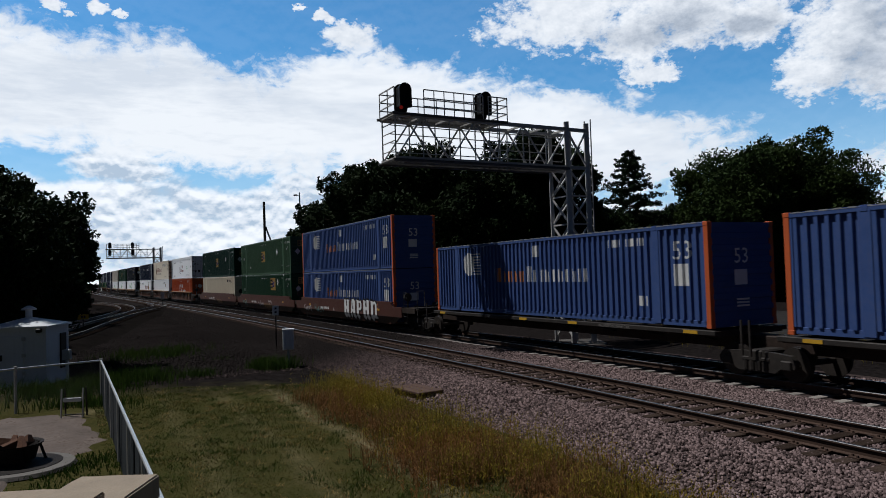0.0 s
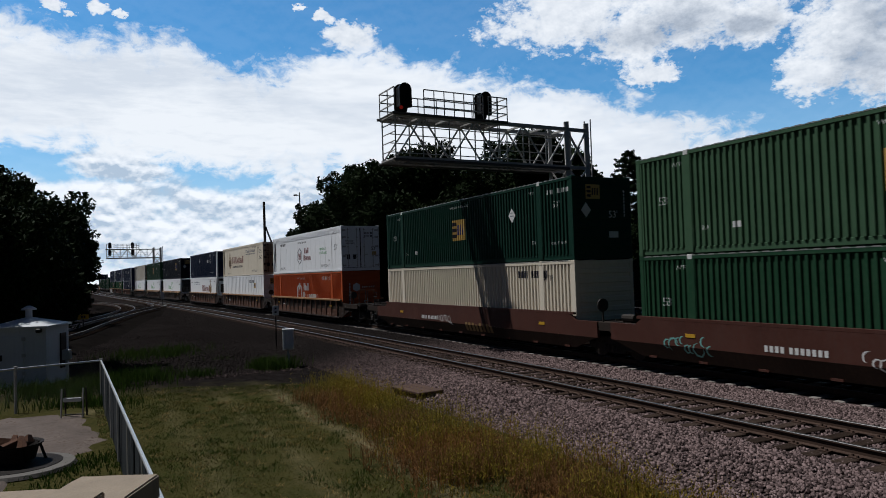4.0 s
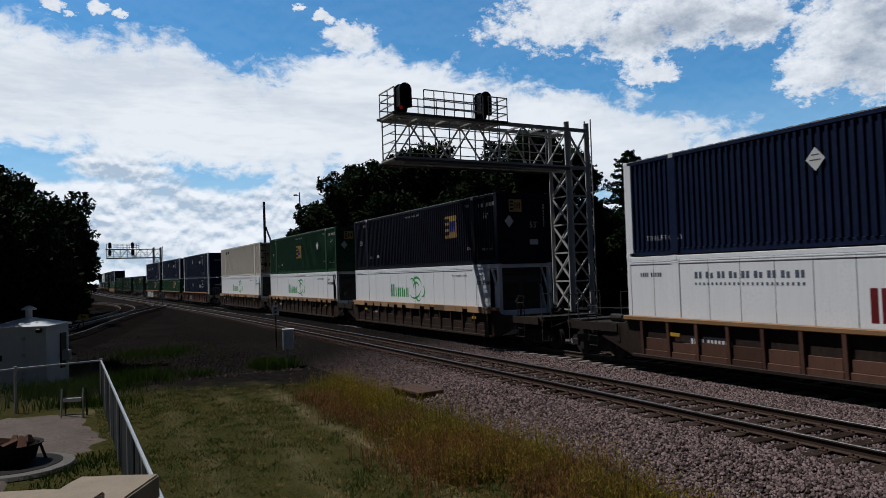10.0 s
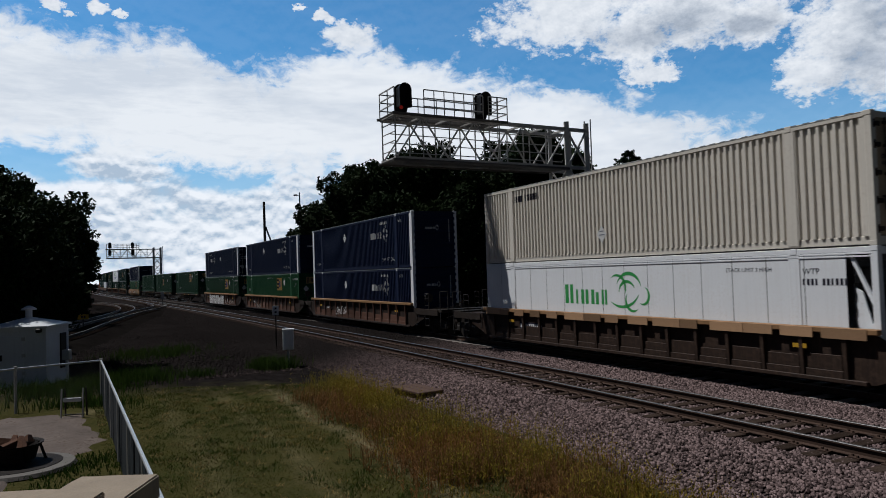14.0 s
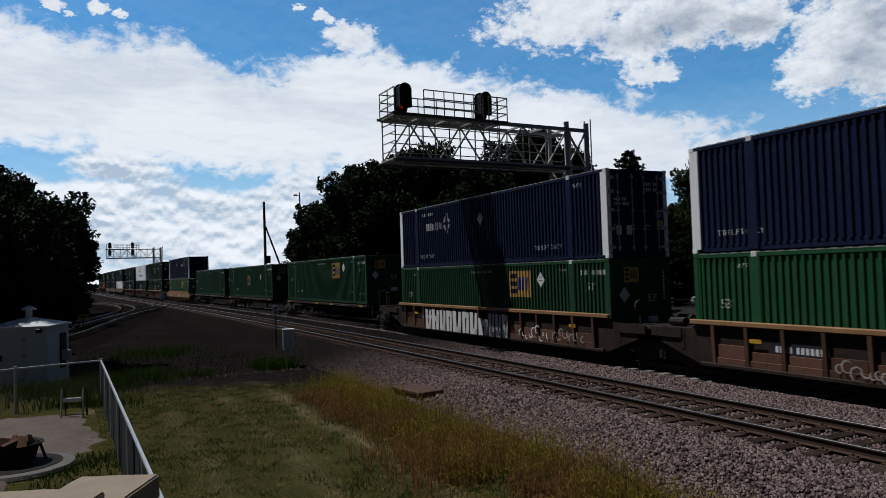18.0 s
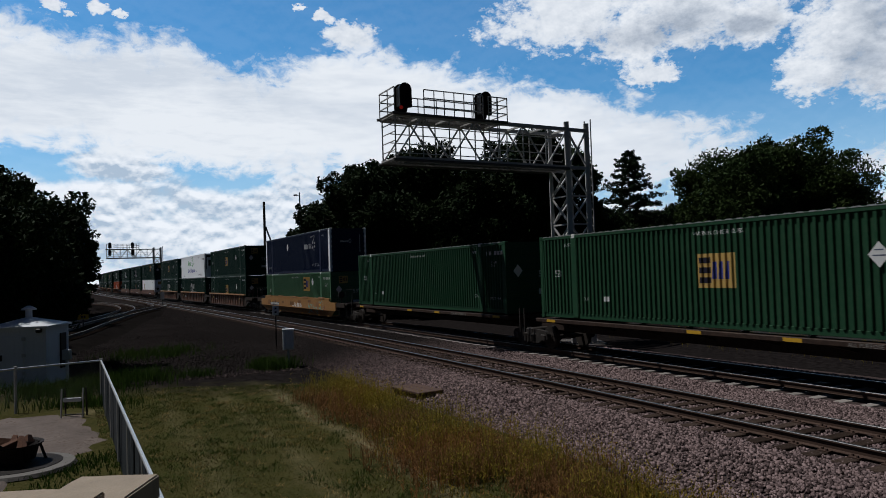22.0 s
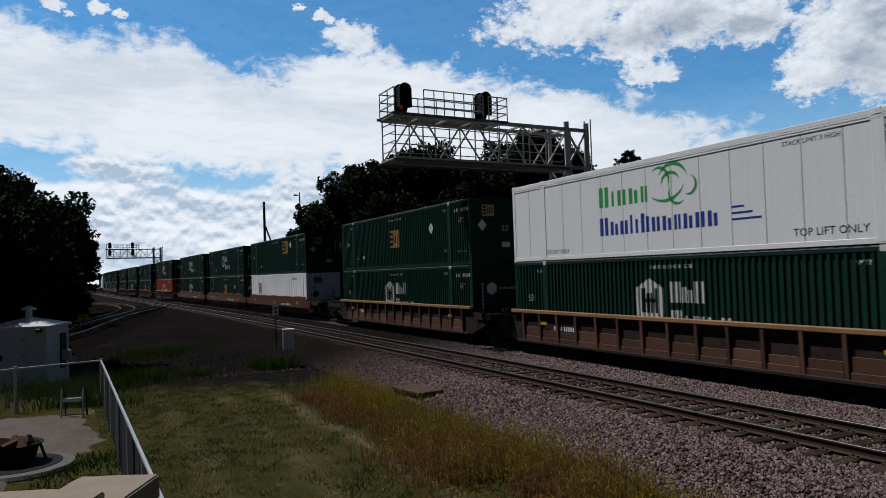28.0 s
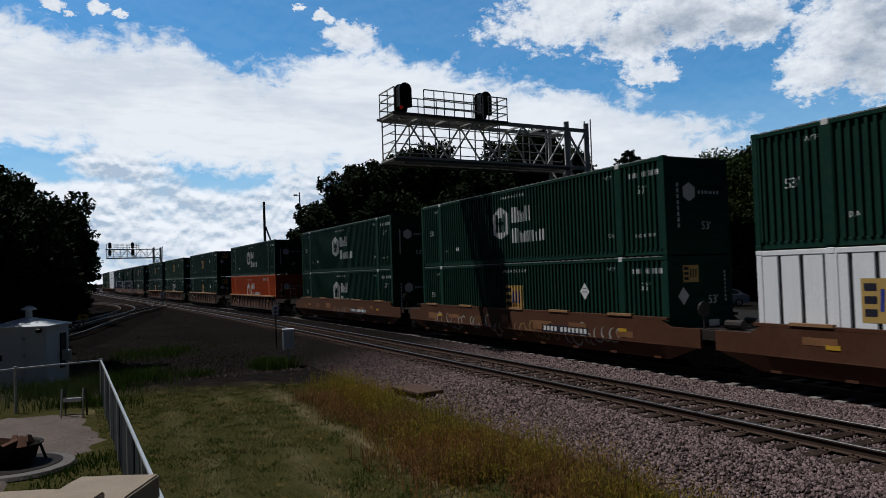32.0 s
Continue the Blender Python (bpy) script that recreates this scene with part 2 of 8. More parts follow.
def leafy(name, col, island=0.4, through_light=0.35):
    """Leaves: each its own tint, a little light passing through."""
    m = bpy.data.materials.new(name)
    MATS[name] = m
    m.use_nodes = True
    nt = m.node_tree
    b = nt.nodes["Principled BSDF"]
    g = nt.nodes.new("ShaderNodeNewGeometry")
    r = g.outputs["Random Per Island"]
    base = mix_col(nt, r, [c * (1 - island) for c in col], [c * (1 + island) for c in col])
    tc = nt.nodes.new("ShaderNodeTexCoord")
    n = nd(nt, "ShaderNodeTexNoise", Scale=0.35, Detail=3.0)
    nt.links.new(tc.outputs["Object"], n.inputs["Vector"])
    base = mix_col(nt, ramp(nt, n.outputs[0], (0.35, 0.0), (0.65, 0.55)), base, (col[0] * 1.5, col[1] * 1.15, col[2] * 0.8))
    nt.links.new(base, b.inputs["Base Color"])
    b.inputs["Roughness"].default_value = 0.7
    b.inputs["Specular IOR Level"].default_value = 0.05
    if through_light:
        t = nt.nodes.new("ShaderNodeBsdfTranslucent")
        nt.links.new(base, t.inputs[0])
        mx = nt.nodes.new("ShaderNodeMixShader")
        mx.inputs[0].default_value = through_light
        nt.links.new(b.outputs[0], mx.inputs[1])
        nt.links.new(t.outputs[0], mx.inputs[2])
        nt.links.new(mx.outputs[0], nt.nodes["Material Output"].inputs[0])
    return m


def glow(name, col, power):
    m = bpy.data.materials.new(name)
    MATS[name] = m
    m.use_nodes = True
    b = m.node_tree.nodes["Principled BSDF"]
    b.inputs["Base Color"].default_value = (*col, 1)
    b.inputs["Emission Color"].default_value = (*col, 1)
    b.inputs["Emission Strength"].default_value = power
    return m


def glassy(name, col):
    m = bpy.data.materials.new(name)
    MATS[name] = m
    m.use_nodes = True
    b = m.node_tree.nodes["Principled BSDF"]
    b.inputs["Base Color"].default_value = (*col, 1)
    b.inputs["Roughness"].default_value = 0.06
    return m


GRATE = paint("grating_steel", (0.085, 0.082, 0.078), 0.65, 0.1, 0.3, 3.0, (0.12, 0.09, 0.07), 0.4)
GALV = paint("galvanised_steel", (0.44, 0.43, 0.415), 0.55, 0.15, 0.2, 3.0, (0.2, 0.18, 0.16), 0.35, 0.05, 40)
STEEL_DARK = paint("dark_steel", (0.035, 0.032, 0.03), 0.55, 0.2, 0.4, 3.0, (0.10, 0.07, 0.05), 0.4, 0.1, 40)
RUST = paint("rusty_rail_side", (0.058, 0.036, 0.027), 0.75, 0.1, 0.35, 6.0, (0.05, 0.03, 0.02), 0.4, 0.1, 60)
SHINE = paint("polished_railhead", (0.25, 0.245, 0.24), 0.36, 1.0, 0.2, 4.0, (0.3, 0.25, 0.2), 0.2)
DULL = paint("dull_railhead", (0.13, 0.12, 0.11), 0.5, 0.5, 0.2, 4.0, (0.06, 0.04, 0.03), 0.3)
TIE = paint("weathered_tie", (0.036, 0.025, 0.020), 0.85, 0, 0.45, 3.0, (0.10, 0.085, 0.075), 0.5, 0.5, 40, rnd=0.35, spec=0.0)
TIE_PALE = paint("concrete_tie", (0.20, 0.182, 0.168), 0.8, 0, 0.3, 4.0, (0.2, 0.16, 0.13), 0.5, 0.3, 40, rnd=0.2)
# stones and bed turn dark further along: cloud shade in their colour
STONE = paint("ballast_stone", (0.148, 0.108, 0.105), 0.85, 0, 0.4, 9.0, (0.09, 0.07, 0.065), 0.4, 0.4, 40, island=0.8, far_shade=(21, 35), spec=0.0)
BED = paint("ballast_bed", (0.055, 0.041, 0.039), 0.9, 0, 0.6, 5.0, (0.06, 0.05, 0.045), 0.6, 1.0, 22, far_shade=(21, 35), spec=0.0)
# cinder with the train's and the cloud's shade put into its colour
SHADE_CINDER = paint("shaded_cinder", (0.008, 0.007, 0.0065), 0.95, 0, 0.5, 0.6, (0.015, 0.013, 0.012), 0.6, 0.8, 14, spec=0.0)
CONCRETE = paint("old_concrete", (0.30, 0.245, 0.185), 0.85, 0, 0.3, 2.6, (0.13, 0.10, 0.07), 0.8, 0.6, 25)

# ------------------------------------------------------------------ building tools


def mesh_of(name, verts, faces, smooth=False):
    me = bpy.data.meshes.new(name)
    me.from_pydata([tuple(map(float, v)) for v in verts], [], [tuple(map(int, f)) for f in faces])
    me.update()
    if smooth:
        me.polygons.foreach_set("use_smooth", [True] * len(me.polygons))
    return me


def raw_mesh(name, v, f):
    """Mesh from numpy arrays of places and of faces with equal corner counts."""
    me = bpy.data.meshes.new(name)
    v, f = np.asarray(v, np.float32), np.asarray(f, np.int32)
    n = f.shape[1]
    me.vertices.add(len(v))
    me.vertices.foreach_set("co", v.ravel())
    me.loops.add(f.size)
    me.loops.foreach_set("vertex_index", f.ravel())
    me.polygons.add(len(f))
    me.polygons.foreach_set("loop_start", np.arange(0, f.size, n, dtype=np.int32))
    me.update(calc_edges=True)
    return me


def box(bm, x0, x1, y0, y1, z0, z1, bev=0.0, m=None):
    vs = [bm.verts.new(Vector(p)) for p in ((x0, y0, z0), (x1, y0, z0), (x1, y1, z0), (x0, y1, z0), (x0, y0, z1), (x1, y0, z1), (x1, y1, z1), (x0, y1, z1))]
    fs = [bm.faces.new([vs[i] for i in q]) for q in ((0, 3, 2, 1), (4, 5, 6, 7), (0, 1, 5, 4), (1, 2, 6, 5), (2, 3, 7, 6), (3, 0, 4, 7))]
    if bev:
        es = list({e for f in fs for e in f.edges})
        got = bmesh.ops.bevel(bm, geom=es, offset=bev, segments=1, affect="EDGES")
        vs = list({v for f in got["faces"] for v in f.verts} | {v for v in vs if v.is_valid})
    if m is not None:
        bmesh.ops.transform(bm, matrix=m, verts=vs)
    return vs


def rod(bm, a, b, r, n=8, r2=None):
    a, b = Vector(a), Vector(b)
    r2 = r if r2 is None else r2
    q = (b - a).to_track_quat("Z", "Y").to_matrix()
    ring = []
    for p, rr in ((a, r), (b, r2)):
        ring.append([bm.verts.new(p + q @ Vector((math.cos(2 * math.pi * i / n) * rr, math.sin(2 * math.pi * i / n) * rr, 0))) for i in range(n)])
    for i in range(n):
        bm.faces.new((ring[0][i], ring[0][(i + 1) % n], ring[1][(i + 1) % n], ring[1][i]))
    bm.faces.new(ring[0][::-1])
    bm.faces.new(ring[1])


def bar(bm, a, b, w, h=None):
    """A square bar from a to b."""
    a, b = Vector(a), Vector(b)
    h = w if h is None else h
    q = (b - a).to_track_quat("Z", "Y").to_matrix().to_4x4()
    box(bm, -w / 2, w / 2, -h / 2, h / 2, 0, (b - a).length, 0, Matrix.Translation(a) @ q)


def shape(bm, pts, y0, y1):
    """A flat outline in x, z pulled from y0 to y1."""
    lo = [bm.verts.new((x, y0, z)) for x, z in pts]
    hi = [bm.verts.new((x, y1, z)) for x, z in pts]
    n = len(pts)
    for i in range(n):
        bm.faces.new((lo[i], lo[(i + 1) % n], hi[(i + 1) % n], hi[i]))
    bm.faces.new(lo[::-1])
    bm.faces.new(hi)


def disc_y(bm, x, z, r, y0, y1, n=20, m=None):
    shape(bm, [(x + r * math.cos(2 * math.pi * i / n), z + r * math.sin(2 * math.pi * i / n)) for i in range(n)], y0, y1)


def baked(name, bm):
    bmesh.ops.recalc_face_normals(bm, faces=bm.faces)
    me = bpy.data.meshes.new(name)
    bm.to_mesh(me)
    bm.free()
    return me


def part(name, bm, material, parent, label="", m=None):
    """Links a bmesh or a ready mesh as one mesh object under parent."""
    me = bm if isinstance(bm, bpy.types.Mesh) else baked(name, bm)
    ob = new(name, me)
    if material is not None:
        if not me.materials:
            me.materials.append(material)
        if me.materials[0] != material:
            ob.material_slots[0].link = "OBJECT"
            ob.material_slots[0].material = material
    ob.parent = parent
    if m is not None:
        ob.matrix_basis = m
    if label:
        tagged(ob, label)
    if name in ("lettering", "serial_number", "logo_word", "logo_line", "logo_mark", "logo_block", "graffiti"):
        ob["kind"] = "stuff"
    return ob


def thing(name, m, label, category, group="", kind=""):
    ob = new(name)
    ob.empty_display_size = 0.2
    ob.matrix_basis = m
    return tagged(ob, label, category, group, kind)


def solid(name, bm, material, label, category="", group="", kind="", m=None):
    me = bm if isinstance(bm, bpy.types.Mesh) else baked(name, bm)
    if not me.materials:
        me.materials.append(material)
    ob = new(name, me)
    if m is not None:
        ob.matrix_basis = m
    return tagged(ob, label, category, group, kind)


KEPT = {}


def kept(key, make):
    """A mesh made once and shared."""
    if key not in KEPT:
        KEPT[key] = make()
    return KEPT[key]


def written(text, size):
    """Flat letters as a mesh in the x, z plane, starting at 0, baseline at 0, facing -y."""
    def make():
        cu = bpy.data.curves.new("letters", "FONT")
        cu.body, cu.size, cu.resolution_u = text, size, 2
        ob = bpy.data.objects.new("letters", cu)
        scene.collection.objects.link(ob)
        me = bpy.data.meshes.new_from_object(ob.evaluated_get(bpy.context.evaluated_depsgraph_get()))
        bpy.data.objects.remove(ob)
        me.transform(Matrix.Rotation(math.pi / 2, 4, "X"))
        return me
    return kept(("text", text, size), make)

# ------------------------------------------------------------------ ground and tracks
GROUND_Z = -0.5


def strip(name, rows, s_list, uneven=0.0):
    """A sheet along the line: rows are (lat, z)."""
    lats = np.array([r[0] for r in rows], float)
    zs = np.array([r[1] for r in rows], float)
    v = []
    for s in s_list:
        x, y = along(np.full(len(lats), float(s)), lats)
        for i in range(len(lats)):
            dz = uneven * noise.noise((x[i] * 0.35, y[i] * 0.35, 0.0)) if uneven and abs(lats[i]) < 60 else 0.0
            v.append((x[i], y[i], zs[i] + dz))
    n = len(lats)
    f = [(a * n + b, a * n + b + 1, (a + 1) * n + b + 1, (a + 1) * n + b) for a in range(len(s_list) - 1) for b in range(n - 1)]
    return mesh_of(name, v, f, True)


def ground_material():
    """Mown, half-dry grass with worn wheel lanes and bare patches; dirt by the line, coloured dark for shade; asphalt
    lot beyond it.
    """
    m = bpy.data.materials.new("ground_cover")
    m.use_nodes = True
    nt = m.node_tree
    b = nt.nodes["Principled BSDF"]
    tc = nt.nodes.new("ShaderNodeTexCoord")
    co = tc.outputs["Object"]

    def noi(scale, detail=6.0, rough=0.6):
        n = nd(nt, "ShaderNodeTexNoise", Scale=scale, Detail=detail, Roughness=rough)
        nt.links.new(co, n.inputs["Vector"])
        return n.outputs[0]
    big, mid, fine = noi(0.22), noi(1.3), noi(16.0)
    grass = mix_col(nt, ramp(nt, mid, (0.35, 0.0), (0.65, 1.0)), (0.017, 0.023, 0.006), (0.042, 0.037, 0.012))
    grass = mix_col(nt, ramp(nt, fine, (0.38, 0.0), (0.62, 1.0)), grass, (0.056, 0.050, 0.020))
    dry = mix_col(nt, ramp(nt, fine, (0.35, 0.0), (0.65, 1.0)), (0.085, 0.070, 0.036), (0.185, 0.155, 0.088))
    # wheel lanes run beside the line
    sep = nt.nodes.new("ShaderNodeSeparateXYZ")
    nt.links.new(co, sep.inputs[0])
    x, y = sep.outputs[0], sep.outputs[1]
    lat = calc(nt, "SUBTRACT", calc(nt, "ADD", calc(nt, "MULTIPLY", x, math.cos(LANE)), calc(nt, "MULTIPLY", y, math.sin(LANE))), LANE_D)
    lat = calc(nt, "ADD", lat, calc(nt, "MULTIPLY", calc(nt, "SUBTRACT", big, 0.5), 1.2))
    lanes = None
    for c in (0.0, -1.5, -3.0):
        d = calc(nt, "ABSOLUTE", calc(nt, "SUBTRACT", lat, c))
        k = calc(nt, "SUBTRACT", 1.0, calc(nt, "DIVIDE", d, 0.36), clamp=True)
        k = k if c == 0.0 else calc(nt, "MULTIPLY", k, 0.35)
        lanes = k if lanes is None else calc(nt, "MAXIMUM", lanes, k)
    worn = calc(nt, "MULTIPLY", lanes, ramp(nt, mid, (0.3, 0.2), (0.6, 1.0)), clamp=True)
    patch = ramp(nt, noi(0.45, 5.0), (0.60, 0.0), (0.72, 0.5))
    col = mix_col(nt, calc(nt, "MAXIMUM", worn, patch), grass, dry)
    # dirt further along, where nothing is mown, its colour lowered for cloud shade
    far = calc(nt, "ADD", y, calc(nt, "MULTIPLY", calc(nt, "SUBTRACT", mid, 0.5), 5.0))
    shaded_ground = ramp(nt, calc(nt, "DIVIDE", far, 60.0), (0.345, 0.0), (0.40, 1.0))
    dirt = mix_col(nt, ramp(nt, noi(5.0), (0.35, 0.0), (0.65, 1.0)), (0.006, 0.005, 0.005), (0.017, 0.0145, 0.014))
    # past the line the same dark colour paints tree and train shade
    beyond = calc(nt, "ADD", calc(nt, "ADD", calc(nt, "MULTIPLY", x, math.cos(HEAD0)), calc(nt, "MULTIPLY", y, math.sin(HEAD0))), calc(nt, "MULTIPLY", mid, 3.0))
    beyond_shade = ramp(nt, calc(nt, "DIVIDE", beyond, 100.0), (.17, 0.0), (.19, 1.0))
    col = mix_col(nt, calc(nt, "MAXIMUM", shaded_ground, beyond_shade), col, dirt)
    nt.links.new(col, b.inputs["Base Color"])
    b.inputs["Roughness"].default_value = 0.95
    b.inputs["Specular IOR Level"].default_value = 0.0
    bp = nt.nodes.new("ShaderNodeBump")
    bp.inputs["Strength"].default_value, bp.inputs["Distance"].default_value = 0.8, 0.03
    nt.links.new(fine, bp.inputs["Height"])
    nt.links.new(bp.outputs[0], b.inputs["Normal"])
    return m


LANE, LANE_D = HEAD0 + 0.01, 5.05
S_LONG = sorted({-2500, -640, -300, -120, -60, *range(-40, 130, 2), *range(130, 300, 10), 360, 430, 500, 640, 900, 2500})
side_rows = [(-2500, -1), (-500, -0.8), (-60, -0.55), (-25, -0.52), *[(-20 + 0.8 * i, GROUND_Z) for i in range(21)], (-3.2, GROUND_Z), (-2.9, -0.56), (11.5, -0.62), (13, -0.52), (16, -0.6), (30, -0.65), (60, -0.65), (120, -0.6), (500, -0.8), (2500, -1)]
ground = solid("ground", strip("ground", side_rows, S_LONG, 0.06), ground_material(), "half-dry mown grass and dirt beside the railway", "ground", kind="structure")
BED_ROWS = [(-3.1, -0.60), (-2.7, -0.50), (-2.2, -0.42), (-1.3, -0.235), (-0.75, -0.215), (0.0, -0.212), (0.75, -0.215), (1.5, -0.212), (2.3, -0.212), (3.0, -0.26), (3.7, -0.22),
            (4.5, -0.24), (5.3, -0.25), (6.1, -0.24), (7.2, -0.22), (8.6, -0.42), (10.5, -0.66)]
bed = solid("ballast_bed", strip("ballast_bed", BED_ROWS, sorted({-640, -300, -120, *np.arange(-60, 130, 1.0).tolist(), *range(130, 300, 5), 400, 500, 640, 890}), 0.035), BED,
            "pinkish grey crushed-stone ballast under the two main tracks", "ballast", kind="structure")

# dark sheet laid over the ballast in place of the train's shade
SHADE_ROWS = [(l, float(np.interp(l, [r[0] for r in BED_ROWS], [r[1] for r in BED_ROWS])) + (.012 if 4.7 < l < 10.4 else -.03)) for l in (4.6, 4.75, 5.3, 6.1, 7.2, 8.6, 10.4, 10.5)]
part_bed = solid("oily_ballast", strip("oily_ballast", SHADE_ROWS, sorted({-640, -300, -120, *np.arange(-60, 130, 1.0).tolist(), *range(130, 300, 5), 400, 500, 640, 890}), 0.035), SHADE_CINDER,
                 "dark sheet standing in for the train's shade on its ballast", "ballast", kind="structure")

HEAD = [(0.036, -0.014), (0.0341, -0.007), (0.029, -0.0019), (0.022, 0.0)]      # rounded shoulder of the railhead
RAIL_PROFILE = [(-0.070, -0.168), (0.070, -0.168), (0.070, -0.156), (0.012, -0.140), (0.010, -0.045), (0.036, -0.034), *HEAD, *[(-x, z) for x, z in HEAD[::-1]], (-0.036, -0.034), (-0.010, -0.045), (-0.012, -0.140), (-0.070, -0.156)]


def rail_mesh(line, head=SHINE):
    """A steel rail along a list of (x, y): worn shiny head, rusty web and foot."""
    pts = [Vector((p[0], p[1], 0)) for p in line]
    v, f, mi = [], [], []
    n = len(RAIL_PROFILE)
    for i, p in enumerate(pts):
        d = (pts[min(i + 1, len(pts) - 1)] - pts[max(i - 1, 0)]).normalized()
        side = Vector((d.y, -d.x, 0))
        v += [p + side * a + Vector((0, 0, b)) for a, b in RAIL_PROFILE]
    for i in range(len(pts) - 1):
        for k in range(n):
            f.append((i * n + k, i * n + (k + 1) % n, (i + 1) * n + (k + 1) % n, (i + 1) * n + k))
            mi.append(1 if 6 <= k <= 12 else 0)
    me = mesh_of("rail", v, f)
    me.materials.append(RUST)
    me.materials.append(head)
    me.polygons.foreach_set("material_index", mi)
    me.polygons.foreach_set("use_smooth", [m == 1 for m in mi])
    return me


def tie_mesh(w, l, h):
    bm = bmesh.new()
    box(bm, -w / 2, w / 2, -l / 2, l / 2, -h, 0, 0.012)
    return baked("tie", bm)


def plate_mesh():
    """Tie plate with its spikes."""
    bm = bmesh.new()
    box(bm, -0.10, 0.10, -0.19, 0.19, 0, 0.018)
    for x, y in ((-0.06, -0.10), (0.06, 0.10), (0.05, -0.15), (-0.05, 0.15)):
        box(bm, x - 0.014, x + 0.014, y - 0.018, y + 0.018, 0.018, 0.05)
    return baked("tie_plate", bm)


def main_track(name, lat, tie_mat, label, s0, s1, tie_len, pitch):
    t = tagged(new(name), label, "railway track", "tracks", "structure")
    ss = [-640, -400, -200, *np.arange(-100, 320, 4.0).tolist(), 350, 400, 450, 500, 600, 700, 890]
    for o in (-GAUGE / 2, GAUGE / 2):
        part("rail", rail_mesh([along(s, lat + o) for s in ss]), None, t)
    tm = kept(("tie", tie_len), lambda: tie_mesh(0.23, tie_len, 0.18))
    pm = kept("plate", plate_mesh)
    s, k = s0, 0
    while s < s1:
        rr = random.Random(k * 7 + int(lat * 10))
        x, y = along(s, lat)
        a = math.degrees(heading(s)) - 90
        part("tie", tm, tie_mat, t, m=pose(float(x) + rr.uniform(-.02, .02), float(y), (-0.168 if lat < 3 else -0.196) + rr.uniform(-.012, .004), 0, 0, a + rr.uniform(-1.2, 1.2)))
        if s < 38 and lat < 3:
            for o in (-GAUGE / 2, GAUGE / 2):
                px, py = along(s, lat + o)
                part("tie_plate", pm, RUST, t, m=pose(float(px), float(py), -0.172, 0, 0, a))
        s += pitch * rr.uniform(0.97, 1.03)
        k += 1
    # ties further off in one piece
    bm = bmesh.new()
    while s < 330:
        box(bm, -0.115, 0.115, -tie_len / 2, tie_len / 2, -0.34, -0.17, 0, spot(s, lat))
        s += pitch
    part("far_ties", bm, tie_mat, t)["kind"] = "stuff"
    return t


main_track("track_near", LAT_NEAR, TIE, "railway track with polished rails on weathered wooden ties", -14, 90, 2.6, 0.53)
main_track("track_train", LAT_TRAIN, TIE_PALE, "railway track with pale concrete ties under the train", -8, 90, 2.6, 0.61)


def smooth_line(pts, step=1.5):
    out = []
    p = [Vector((*a, 0)) for a in pts]
    p = [p[0] * 2 - p[1]] + p + [p[-1] * 2 - p[-2]]
    for i in range(1, len(p) - 2):
        n = max(2, int((p[i + 1] - p[i]).length / step))
        for k in range(n):
            t = k / n
            out.append(0.5 * ((2 * p[i]) + (p[i + 1] - p[i - 1]) * t + (2 * p[i - 1] - 5 * p[i] + 4 * p[i + 1] - p[i + 2]) * t * t + (3 * p[i] - p[i - 1] - 3 * p[i + 1] + p[i + 2]) * t ** 3))
    return out


def branch(name, pts, label):
    c = smooth_line(pts)
    t = tagged(new(name), label, "railway track", "tracks", "structure")
    nrm = []
    for i in range(len(c)):
        d = (c[min(i + 1, len(c) - 1)] - c[max(i - 1, 0)]).normalized()
        nrm.append(Vector((d.y, -d.x, 0)))
    for o in (-GAUGE / 2, GAUGE / 2):
        part("rail", rail_mesh([(p + n * o)[:2] for p, n in zip(c, nrm)], DULL), None, t)
    bm = bmesh.new()
    for i in range(len(c) - 1):
        d = (c[i + 1] - c[i]).normalized()
        for k in (0.0, 0.5):
            q = c[i].lerp(c[i + 1], k)
            box(bm, -0.11, 0.11, -1.3, 1.3, -0.34, -0.175, 0, Matrix.Translation(q) @ pose(0, 0, 0, 0, 0, math.degrees(math.atan2(d.y, d.x))))
    part("far_ties", bm, TIE, t)["kind"] = "stuff"
    v, f = [], []
    for p, n in zip(c, nrm):
        v += [p + n * a + Vector((0, 0, z)) for a, z in ((-3.4, -0.62), (-2.0, -0.26), (0, -0.2), (2.0, -0.26), (3.4, -0.62))]
    for i in range(len(c) - 1):
        f += [(i * 5 + k, i * 5 + k + 1, i * 5 + k + 6, i * 5 + k + 5) for k in range(4)]
    part("roadbed", mesh_of("roadbed", v, f, True), SHADE_CINDER, t)


branch("branch_track", [(-40.2, 98), (-34.6, 86), (-30.4, 68), (-26.4, 54), (-22.9, 42.5), (-20.4, 30), (-19.5, 15), (-20, -20)], "branch track curving away over a cinder bed coloured dark for shade")
branch("connecting_track", [(-110, 150), (-66, 121), (-49, 103), (-38.5, 86), (-32.2, 70), (-28.4, 55), (-26.5, 42), (-26, 20), (-27, -20)], "connecting curve of track beside the branch")


